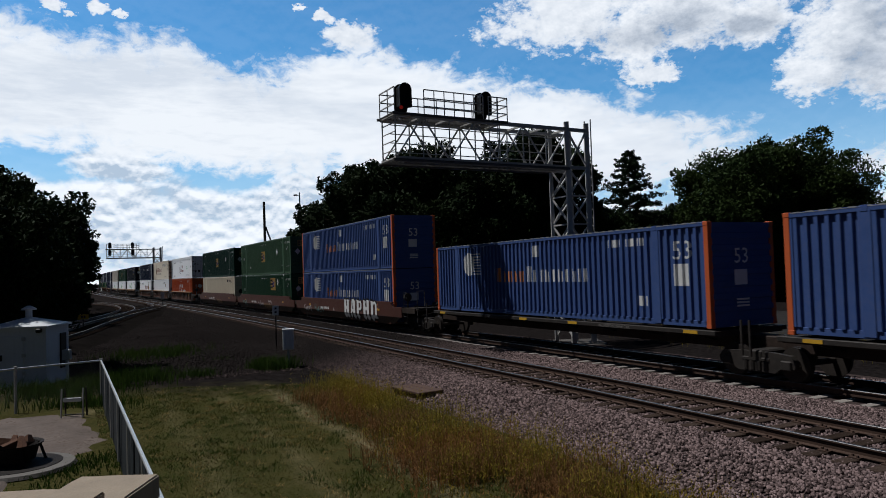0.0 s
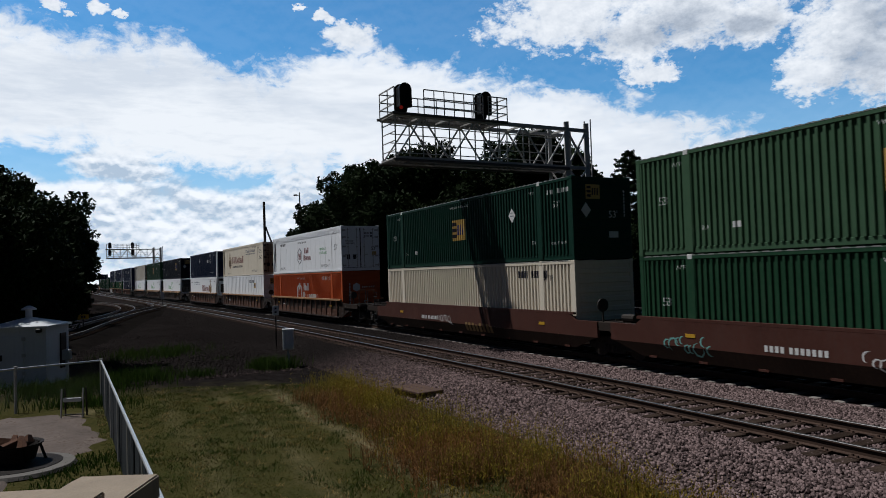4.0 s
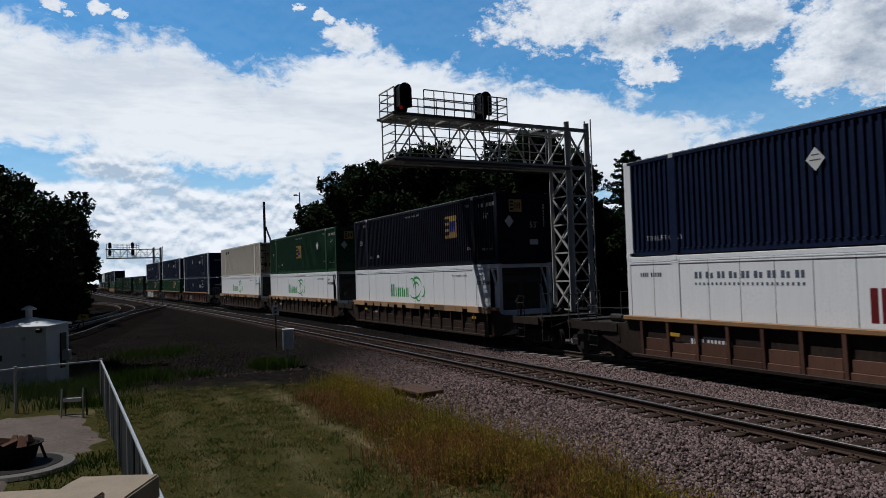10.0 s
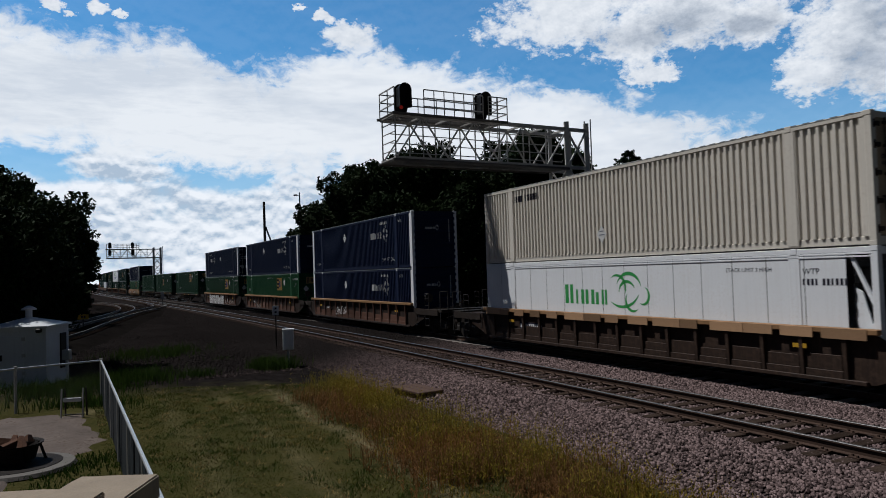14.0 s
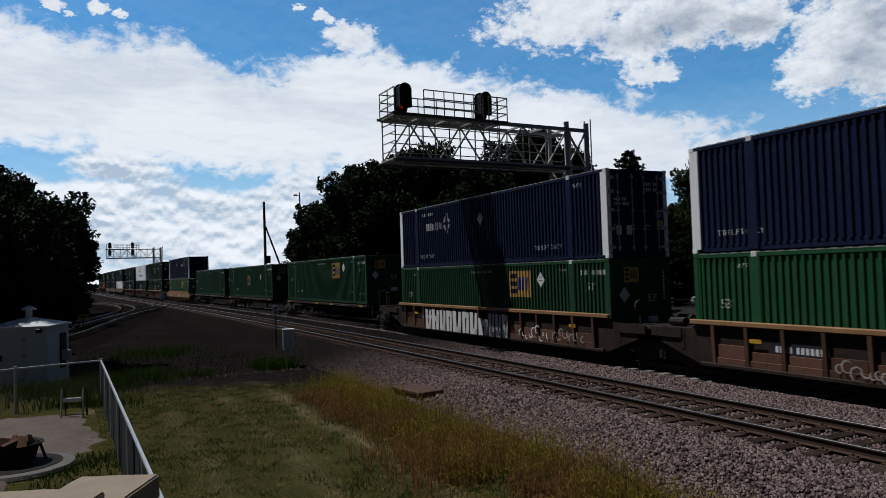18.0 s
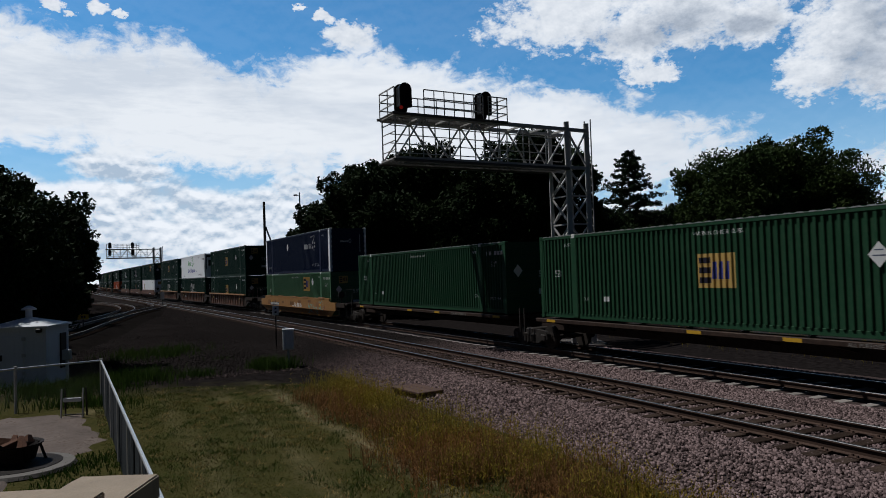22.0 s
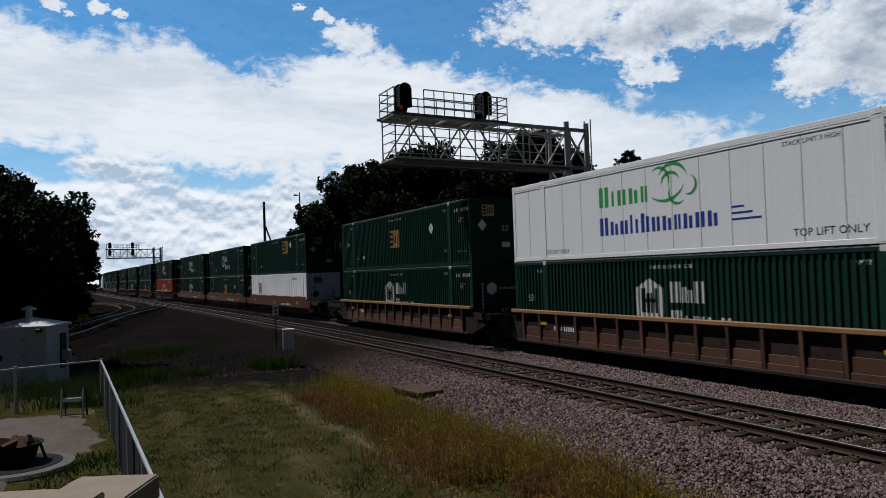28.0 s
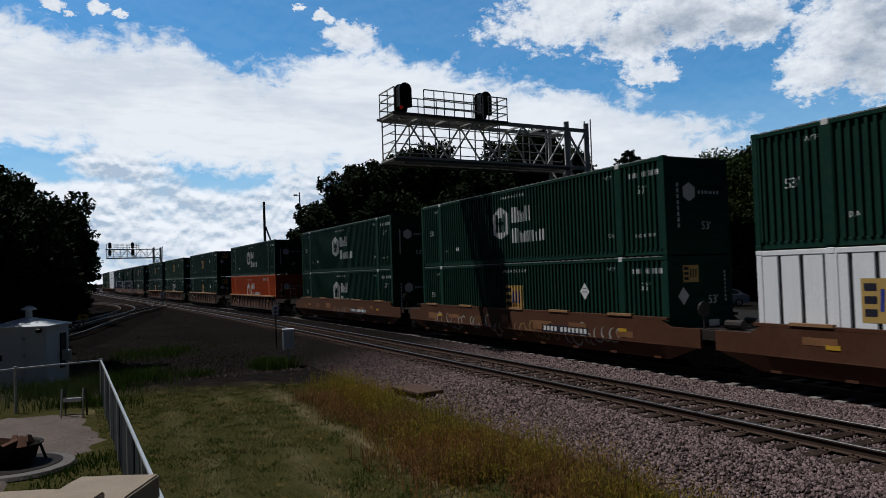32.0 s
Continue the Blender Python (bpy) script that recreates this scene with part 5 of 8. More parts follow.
REPAIR = paint("repainted_patch", (0.18, 0.088, 0.040), 0.6, 0, 0.35, 1.8, (0.05, 0.03, 0.02), 0.6, 0.06, 20, streak=0.2, rnd=0.4)
TRUCK = paint("truck_casting", (0.030, 0.027, 0.025), 0.6, 0.1, 0.35, 4.0, (0.06, 0.042, 0.03), 0.5, 0.15, 30)
REFLECT = paint("reflector_yellow", (0.50, 0.29, 0.03), 0.4)
WELL_TOP, WELL_LOW, WELL_HALF = 1.46, 0.26, 8.42
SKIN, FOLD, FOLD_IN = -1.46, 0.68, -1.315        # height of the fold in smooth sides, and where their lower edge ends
# lower plates of the oxide-red cars, darker brown than the side above
LOWER_BROWN = paint("dark_brown_plate", (0.036, 0.022, 0.016), 0.75, 0, 0.4, 1.1, (0.07, 0.045, 0.03), 0.5, 0.1, 20, streak=0.3)
DOUBLER = paint("rusty_doubler_plate", (0.105, 0.052, 0.036), 0.7, 0, 0.4, 1.5, (0.05, 0.035, 0.03), 0.6, 0.1, 20, streak=0.3, rnd=0.35)


def sill_mesh(ribbed):
    """The well's side wall, its lower edge rising towards both ends."""
    bm = bmesh.new()
    pts = [(-WELL_HALF - .9, .75), (-WELL_HALF + .5, WELL_LOW), (WELL_HALF - .5, WELL_LOW), (WELL_HALF + .9, .75), (WELL_HALF + .9, 1.2), (WELL_HALF - .2, 1.2), (WELL_HALF - .5, WELL_TOP - .08), (-WELL_HALF + .5, WELL_TOP - .08), (-WELL_HALF + .2, 1.2), (-WELL_HALF - .9, 1.2)]
    if ribbed:
        shape(bm, pts, -1.36, -1.31)
        return baked("side_sill", bm)
    # smooth side: upright plate above, the lower plate slanting in under the well
    shape(bm, [(pts[0][0], FOLD), (pts[3][0], FOLD)] + pts[4:], SKIN, -1.35)
    return baked("side_sill", bm)


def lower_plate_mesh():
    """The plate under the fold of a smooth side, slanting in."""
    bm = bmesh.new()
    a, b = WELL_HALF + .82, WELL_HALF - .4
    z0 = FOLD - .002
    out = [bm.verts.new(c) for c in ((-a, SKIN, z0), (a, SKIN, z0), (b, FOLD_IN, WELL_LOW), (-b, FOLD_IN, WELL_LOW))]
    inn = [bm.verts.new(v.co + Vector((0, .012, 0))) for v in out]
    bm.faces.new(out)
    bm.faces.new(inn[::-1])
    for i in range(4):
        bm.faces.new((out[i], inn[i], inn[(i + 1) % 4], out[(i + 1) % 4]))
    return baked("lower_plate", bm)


def low_plate_mesh(h):
    """A doubler plate low between two ribs."""
    bm = bmesh.new()
    box(bm, -.42, .42, -1.40, -1.36, WELL_LOW + .24, WELL_LOW + .06 + h, 0.008)
    box(bm, -.45, .45, -1.43, -1.36, WELL_LOW + .02, WELL_LOW + .24, 0.012)
    return baked("doubler_plate", bm)


def wrapped(bm, y):
    """Wraps flat paint round the fold of a smooth side."""
    bmesh.ops.bisect_plane(bm, geom=bm.verts[:] + bm.edges[:] + bm.faces[:], plane_co=(0, 0, FOLD), plane_no=(0, 0, 1))
    for v in bm.verts:
        v.co.y += y + max(0.0, FOLD - v.co.z) * (FOLD_IN - SKIN) / (FOLD - WELL_LOW)


def chord_mesh(ribbed):
    bm = bmesh.new()
    box(bm, -WELL_HALF + .3, WELL_HALF - .3, -1.50 if ribbed else SKIN - .003, -1.34, WELL_TOP - .13 if ribbed else WELL_TOP - .081, WELL_TOP, 0.02 if ribbed else .002)
    return baked("top_chord", bm)


def chord_plate_mesh(w):
    bm = bmesh.new()
    box(bm, 0, w, -1.514, -1.498, WELL_TOP - .25, WELL_TOP - .012, .003)
    return baked("chord_plate", bm)


def foot_mesh():
    bm = bmesh.new()
    box(bm, -WELL_HALF + .6, WELL_HALF - .6, -1.47, -1.36, WELL_LOW - .02, WELL_LOW + .08, 0.015)
    return baked("lower_flange", bm)


def rib_mesh():
    bm = bmesh.new()
    vs = box(bm, -.05, .05, -1.49, -1.40, WELL_LOW + .06, WELL_TOP - .13)
    for v in vs:
        if v.co.z < 0.6 and v.co.y < -1.45:
            v.co.y += 0.04
    return baked("rib", bm)


def platform_mesh(l):
    """End platform over the truck with its draft sill."""
    bm = bmesh.new()
    box(bm, WELL_HALF - .1, WELL_HALF + l, -1.35, 1.35, 1.06, 1.14, 0.01)
    box(bm, WELL_HALF - .2, WELL_HALF + l + .25, -.35, .35, .72, 1.06, 0.02)
    box(bm, WELL_HALF + .02, WELL_HALF + .14, -1.38, 1.38, .62, 1.14)
    for y in (-1.42, 1.36):
        box(bm, WELL_HALF + .1, WELL_HALF + l * .9, y, y + .06, .92, 1.18)
    return baked("end_platform", bm)


def ladder(car, m):
    """Ladder at a car's end: two uprights and six rungs."""
    up = kept("ladder_upright", lambda: rod_mesh((0, 0, .42), (0, 0, 1.95), .016))
    rung = kept("ladder_rung", lambda: rod_mesh((0, 0, 0), (.42, 0, 0), .014))
    for x in (0, .42):
        part("ladder_upright", up, STEEL_DARK, car, m=m @ pose(x, 0, 0))
    for z in (.42, .74, 1.06, 1.38, 1.7, 1.95):
        part("ladder_rung", rung, STEEL_DARK, car, m=m @ pose(0, 0, z))


def rod_mesh(a, b, r):
    bm = bmesh.new()
    rod(bm, a, b, r, 6)
    return baked("rod", bm)


def brake_mesh():
    """Brake cylinder, levers, hoses and a hand wheel on an end platform."""
    bm = bmesh.new()
    rod(bm, (0, .55, 1.28), (.55, .55, 1.28), .13, 10)
    bar(bm, (.1, .55, 1.1), (.1, .55, 1.3), .12)
    bar(bm, (-.2, -.9, 1.1), (-.2, -.9, 1.75), .05)
    rod(bm, (-.23, -.9, 1.7), (-.17, -.9, 1.7), .22, 12)
    bar(bm, (.3, .2, 1.16), (.3, -.8, 1.22), .05)
    bar(bm, (.55, .55, 1.28), (.3, -.2, 1.2), .04)
    rod(bm, (.5, -.45, .95), (.75, -.5, .5), .03, 6)
    return baked("brake_gear", bm)


def end_rail_mesh():
    """A bent hand rail beside the crossover."""
    bm = bmesh.new()
    for s in (1,):
        rod(bm, (0, s * 1.36, 1.1), (0, s * 1.36, 2.05), .018, 6)
        rod(bm, (0, s * 1.36, 2.05), (0, s * .95, 2.05), .018, 6)
        rod(bm, (0, s * .95, 2.05), (0, s * .95, 1.1), .018, 6)
        rod(bm, (0, s * 1.36, .35), (0, s * 1.36, 1.1), .016, 6)
        rod(bm, (0, s * 1.36, .35), (0, s * .95, .35), .016, 6)
        rod(bm, (0, s * .95, .35), (0, s * .95, 1.1), .016, 6)
    return baked("end_rail", bm)


def coupler_mesh():
    bm = bmesh.new()
    box(bm, 0, .75, -.09, .09, .72, .94, .02)
    box(bm, .7, 1.0, -.17, .15, .68, .98, .04)
    rod(bm, (.2, .35, .7), (1.0, .25, .45), .03, 6)
    rod(bm, (.2, -.5, 1.0), (.2, -1.2, .85), .015, 6)
    return baked("coupler", bm)


def side_frame_mesh():
    bm = bmesh.new()
    pts = [(-1.15, .50), (-1.02, .66), (-.5, .70), (.5, .70), (1.02, .66), (1.15, .50), (1.1, .34), (.78, .36), (.55, .20), (-.55, .20), (-.78, .36), (-1.1, .34)]
    shape(bm, pts, -.08, .08)
    for x in (-.89, .89):
        box(bm, x - .15, x + .15, -.13, .1, .30, .54, .03)
    for x in (-.3, -.1, .1, .3):
        rod(bm, (x, -.06, .24), (x, -.06, .46), .075, 8)
    box(bm, -.42, .42, -.10, .10, .46, .56, .02)
    return baked("side_frame", bm)


def wheel_mesh():
    bm = bmesh.new()
    for y0, y1, r in ((-.80, -.70, .42), (-.70, -.665, .445), (.70, .80, .42), (.665, .70, .445)):
        disc_y(bm, 0, 0, r, y0, y1, 24)
    for y0, y1 in ((-.83, -.80), (.80, .83)):
        disc_y(bm, 0, 0, .17, y0, y1, 12)
        for i in range(3):
            a = 2.094 * i
            box(bm, math.cos(a) * .09 - .03, math.cos(a) * .09 + .03, y0 - .03, y0 + .02, math.sin(a) * .09 - .03, math.sin(a) * .09 + .03)
    rod(bm, (0, -.9, 0), (0, .9, 0), .075, 10)
    return baked("wheelset", bm)


WHEELS = []


def truck(car, x, s_car):
    """A two-axle truck as a part of its car."""
    bm = bmesh.new()
    box(bm, -.22, .22, -1.12, 1.12, .50, .74, .04)
    t = part("truck", bm if ("bolster",) not in KEPT else KEPT[("bolster",)], TRUCK, car, m=pose(x, 0, 0))
    KEPT[("bolster",)] = t.data
    sf, wh = kept("side_frame", side_frame_mesh), kept("wheelset", wheel_mesh)
    for y in (-1.02, 1.02):
        part("side_frame", sf, TRUCK, t, m=pose(0, y, 0, 0, 0, 0 if y < 0 else 180))
    for dx in (-.89, .89):
        w = part("wheelset", wh, paint("wheel_steel", (0.035, 0.030, 0.027), 0.55, 0.3, 0.3, 5.0), t, m=pose(dx, 0, .42))
        WHEELS.append((w, dx, s_car - x))
    return t


def bar_tag(car, x, z, w, h, mat, n=7):
    def make():
        bm = flat([quad(i * w / n, 0, w / n * .68, h) for i in range(n)])()
        for v in bm.verts:
            v.co = Vector((v.co.x + x, 0, v.co.z + z))
        me = bpy.data.meshes.new("serial_number")
        bm.to_mesh(me)
        bm.free()
        return me
    part("serial_number", kept(("tag", x, z, w, h, n), make), mat, car, m=Matrix.Translation((0, -1.404, 0)))


def data_plate(car, x, z, w, h, y, dark=True):
    """The car's number: a black panel with a row of pale bars."""
    if dark:
        part("number_panel", kept(("plate", w, h), lambda: box_mesh(0, w, -.004, 0, 0, h)), DARK_INK, car, "black number panel", m=pose(x, y, z))
    n = 11
    def make():
        me = bpy.data.meshes.new("serial_number")
        bm = flat([quad(w * (.05 + .082 * i + (.05 if i > 3 else 0)), h * .2, w * .052, h * .6) for i in range(n)])()
        bm.to_mesh(me)
        bm.free()
        return me
    part("serial_number", kept(("plate_bars", w, h), make), LETTER, car, m=pose(x, y - .006, z))


def stem(x, w, top=1.0, foot=-.10):
    """An upright of a black-letter character: flared head, pointed foot."""
    return [(x - .03, top), (x + w + .06, top - .05), (x + w, top - .18), (x + w, .16), (x + w + .09, .06), (x + w * .5, foot), (x - .10, .07), (x, .16), (x, top - .12)]


def black_letters():
    """Five spray-painted capitals, each a list of strokes, in a unit of one letter height."""
    return (
        ("H", 0.00, [stem(-.02, .30), stem(.42, .30), [(.2, .40), (.5, .46), (.5, .64), (.2, .58)]]),
        ("A", 0.98, [[(.0, .05), (.10, -.08), (.22, .06), (.40, .93), (.34, 1.0), (.24, .9)], stem(.44, .30, .98, -.12), [(.14, .30), (.5, .30), (.5, .44), (.17, .44)], [(.20, .86), (.64, .92), (.60, 1.04), (.24, 1.02)]]),
        ("P", 2.02, [stem(-.02, .30, 1.0, -.12), [(.20, .88), (.56, .96), (.72, .78), (.56, .78), (.48, .84), (.20, .80)], [(.54, .80), (.72, .80), (.70, .52), (.52, .56)], [(.20, .42), (.56, .42), (.70, .53), (.52, .58), (.20, .54)]]),
        ("H", 3.02, [stem(-.02, .31), stem(.48, .31, 1.02, -.14), [(.2, .44), (.55, .46), (.55, .64), (.2, .62)]]),
        ("D", 4.12, [stem(-.02, .31, .98, -.14), [(.22, .88), (.52, .96), (.72, .84), (.62, .80), (.22, .78)], [(.56, .86), (.76, .82), (.80, .14), (.60, .08)], [(.20, .10), (.62, .02), (.92, .06), (.78, .18), (.20, .24)]]),
    )


def tall_piece(car, x, z, k, spray, ink):
    """The large black-letter piece with its dark outline, wrapped round the fold of the side."""
    def grown(pts, d):
        cx, cz = sum(p[0] for p in pts) / len(pts), sum(p[1] for p in pts) / len(pts)
        out = []
        for a, b in pts:
            l = math.hypot(a - cx, b - cz) or 1
            out.append((a + (a - cx) / l * d, b + (b - cz) / l * d))
        return out
    for ch, x0, strokes in black_letters():
        for name, mat, d, y in (("letter_outline", ink, .11, SKIN - .006), ("sprayed_letter", spray, 0.0, SKIN - .012)):
            bm = bmesh.new()
            for i, s in enumerate(strokes):
                vs = [bm.verts.new((x + (x0 + a) * k, -.0006 * i, z + b * k)) for a, b in (grown(s, d) if d else s)]
                bm.faces.new(vs)
            wrapped(bm, y)
            bmesh.ops.triangulate(bm, faces=bm.faces)
            part(name, bm, mat, car, "white black-letter capital" if not d else "")


def sprayed(car, name, pts_or_text, x, z, size, mat, y=SKIN - .004, label=""):
    me = bpy.data.meshes.new(name)
    if isinstance(pts_or_text, str):
        me = written(pts_or_text, size).copy()
    else:
        bm = flat(pts_or_text)()
        if y > -1.48:
            bmesh.ops.translate(bm, verts=bm.verts, vec=(0, 0, z))
            wrapped(bm, 0.0)
            z = 0.0
        bm.to_mesh(me)
        bm.free()
    part(name, me, mat, car, label, m=pose(x, y, z))


def well_car(s_near, paint_key, ribbed, lead, trail, note=""):
    """One unit of a double-stack well car. lead, trail: distance from the middle to the truck centre ahead and behind; minus for a joint whose truck belongs to the next unit."""
    mat = CAR_PAINT[paint_key]
    s_mid = s_near + CL / 2
    look_of = {"bnsf": "oxide-red smooth-sided", "rib": "rusty brown ribbed", "tan": "tan and brown ribbed", "yellow": "yellow-ochre smooth-sided", "umber": "rust-orange smooth-sided"}[paint_key]
    car = thing("well_car", Matrix(), f"{look_of} double-stack well car{note} carrying containers on the rails", "railway car", "cars of the train")
    turn = pose(0, 0, 0, 0, 0, 180)
    for m in (None, turn):
        part("side_sill", kept(("sill", ribbed), lambda: sill_mesh(ribbed)), mat, car, m=m)
        part("top_chord", kept(("chord", ribbed), lambda: chord_mesh(ribbed)), CHORD if ribbed else mat, car, m=m)
        if not ribbed:
            part("lower_plate", kept("lower_plate", lower_plate_mesh), LOWER_BROWN if paint_key == "bnsf" else mat, car, "darker brown lower plate" if paint_key == "bnsf" else "", m=m)
    for i in range(9):
        part("floor_beam", kept("floor_beam", lambda: box_mesh(-.15, .15, -1.36, 1.36, WELL_LOW, WELL_LOW + .06)), mat, car, m=pose(-7.6 + i * 1.9, 0, 0))
    if ribbed:
        for m in (None, turn):
            part("lower_flange", kept("foot", foot_mesh), mat, car, m=m)
        rm = kept("rib", rib_mesh)
        rr = random.Random(int(s_near))
        plate_mat = mat if paint_key == "tan" else DOUBLER
        for i in range(15):
            x = -7.35 + i * 1.05
            part("rib", rm, plate_mat, car, m=pose(x, 0, 0))
            if paint_key == "tan":
                w = rr.choice((.62, .84, 1.04))
                part("chord_plate", kept(("chord_plate", w), lambda: chord_plate_mesh(w)), PATCHED, car, m=pose(x - .5, 0, 0))
            if i < 14:
                h = rr.choice((.40, .46, .52))
                part("doubler_plate", kept(("low", h), lambda: low_plate_mesh(h)), plate_mat, car, m=pose(x + .525, 0, 0))
    if paint_key in ("umber", "yellow"):
        rr = random.Random(int(s_near) + 5)
        for x in (-6.6, -3.4, .1, 3.3, 6.4):
            part("guide_pad", kept("guide_pad", lambda: box_mesh(-.55, .55, SKIN - .03, SKIN + .10, WELL_TOP - .02, WELL_TOP + .05)), CHORD, car, "pale worn guide pad", m=pose(x + rr.uniform(-.3, .3), 0, 0))
        for k in range(7):
            w, h = rr.uniform(.3, 1.1), rr.uniform(.14, .34)
            part("repair_patch", box_mesh(0, w, SKIN - .006, SKIN, 0, h), REPAIR, car, m=pose(-7.5 + 2.1 * k + rr.uniform(0, .9), 0, rr.uniform(.74, 1.36 - h)))
        part("weld_ledge", kept("weld_ledge", lambda: box_mesh(-7.8, 7.8, SKIN - .018, SKIN, FOLD - .004, FOLD + .02)), mat, car)
    for sgn, d in ((1, lead), (-1, trail)):
        l = max(0.8, abs(d) - WELL_HALF + (0.1 if abs(d) < 9.9 else 1.0))
        part("end_platform", kept(("plat", round(l, 2)), lambda: platform_mesh(l)), PLATFORM, car, m=None if sgn > 0 else turn)
        if d > 0:
            truck(car, sgn * d, s_mid)
        if abs(d) > 9:
            part("brake_gear", kept("brake", brake_mesh), STEEL_DARK, car, m=pose(sgn * (WELL_HALF + .75), 0, 0, 0, 0, 0 if sgn > 0 else 180))
        if abs(d) > 9.9:
            for turned in (0, 180):
                part("end_rail", kept("end_rail", end_rail_mesh), GRATE, car, m=pose(sgn * (WELL_HALF + l - .08), 0, 0, 0, 0, turned))
            part("crossover_step", kept("step", lambda: box_mesh(-.3, .3, -1.3, 1.3, 1.17, 1.21)), STEEL_DARK, car, m=pose(sgn * (WELL_HALF + l - .3), 0, 0))
            for y in (-1.40, 1.40):
                ladder(car, pose(sgn * (WELL_HALF + 1.3) - .2, y, 0))
            part("coupler", kept("coupler", coupler_mesh), STEEL_DARK, car, m=pose(sgn * (WELL_HALF + l), 0, 0, 0, 0, 0 if sgn > 0 else 180))
    for x in (-6.2, 6.1):
        part("reflector", kept(("refl", x), lambda: box_mesh(x, x + .35, -1.512, -1.49, WELL_TOP - .11, WELL_TOP - .03) if ribbed else box_mesh(x, x + .35, SKIN - .012, SKIN, .95, 1.05)), REFLECT, car)
    data_plate(car, -5.6 if ribbed else {"umber": 2.0, "bnsf": -3.75, "yellow": -6.4}[paint_key], .72, {True: 1.5}.get(ribbed, 1.8 if paint_key == "bnsf" else 2.6), .26, -1.375 if ribbed else SKIN - .002, paint_key != "bnsf")
    MOVERS.append((car, s_mid, 8.0, 0.0))
    return car


def box_mesh(*a):
    bm = bmesh.new()
    box(bm, *a)
    return baked("block", bm)


def spine_mesh():
    bm = bmesh.new()
    box(bm, -9.6, 9.6, -.28, .28, .62, 1.02, .03)
    return baked("centre_sill", bm)


def spine_edge():
    bm = bmesh.new()
    box(bm, -8.3, 8.3, -1.42, -1.28, 1.04, 1.17, .015)
    for i in range(8):
        x = -7.4 + i * 2.1
        bar(bm, (x, -1.3, 1.06), (x, -.2, .8), .08)
    return baked("side_walkway", bm)


def spine_car(s_near, lead, trail, blue=False):
    s_mid = s_near + CL / 2
    car = thing("spine_car", Matrix(), "low rusty spine car with ochre edge beam under one container", "railway car", "cars of the train")
    part("centre_sill", kept("spine", spine_mesh), CAR_PAINT["rib"], car)
    for x in (-7.9, -6.1, 6.1, 7.9):
        part("bolster", kept("bolster_beam", lambda: box_mesh(-.35, .35, -1.28, 1.28, 1.0, 1.15)), CAR_PAINT["rib"], car, m=pose(x, 0, 0))
    for m in (None, pose(0, 0, 0, 0, 0, 180)):
        part("side_walkway", kept("spine_edge", spine_edge), STEEL_DARK if blue else CAR_PAINT["tan"], car, m=m)
    for x in (-7.6, -1.0, 2.0, 7.2):
        part("reflector", kept(("refls", x), lambda: box_mesh(x, x + .5, -1.432, -1.41, 1.06, 1.15)), REFLECT, car)
    part("lettering", written("ALL PURPOSE SPINE CAR", .13), paint("faded_letter", (0.20, 0.19, 0.18), 0.7), car, m=pose(3.6, -1.424, 1.055))
    bar_tag(car, 0.2, 1.06, 1.6, .1, LETTER)
    for sgn, d in ((1, lead), (-1, trail)):
        if d > 0:
            truck(car, sgn * d, s_mid)
        if abs(d) > 9.9:
            part("coupler", kept("coupler", coupler_mesh), STEEL_DARK, car, m=pose(sgn * 9.5, 0, 0, 0, 0, 0 if sgn > 0 else 180))
        for y in (-1.38, 1.38):
            part("hand_rail", kept("rail_post", lambda: box_mesh(-.025, .025, -.025, .025, .6, 1.5)), STEEL_DARK, car, m=pose(sgn * 9.1, y, 0))
    MOVERS.append((car, s_mid, 8.0, 0.0))
    return car


ZW, ZS = 0.331, 1.203
ZT = ZW + CH
ART, END = 9.72, 10.1                # truck distance at a joint and at a car's outer end


def stack(s, lower, upper):
    container(s, ZW, *lower[:2], *(lower[2:] or ()), where_on="sitting in the well car")
    container(s, ZT, *upper[:2], *(upper[2:] or ()), where_on="stacked on the container below")


E3 = ("emp3",)
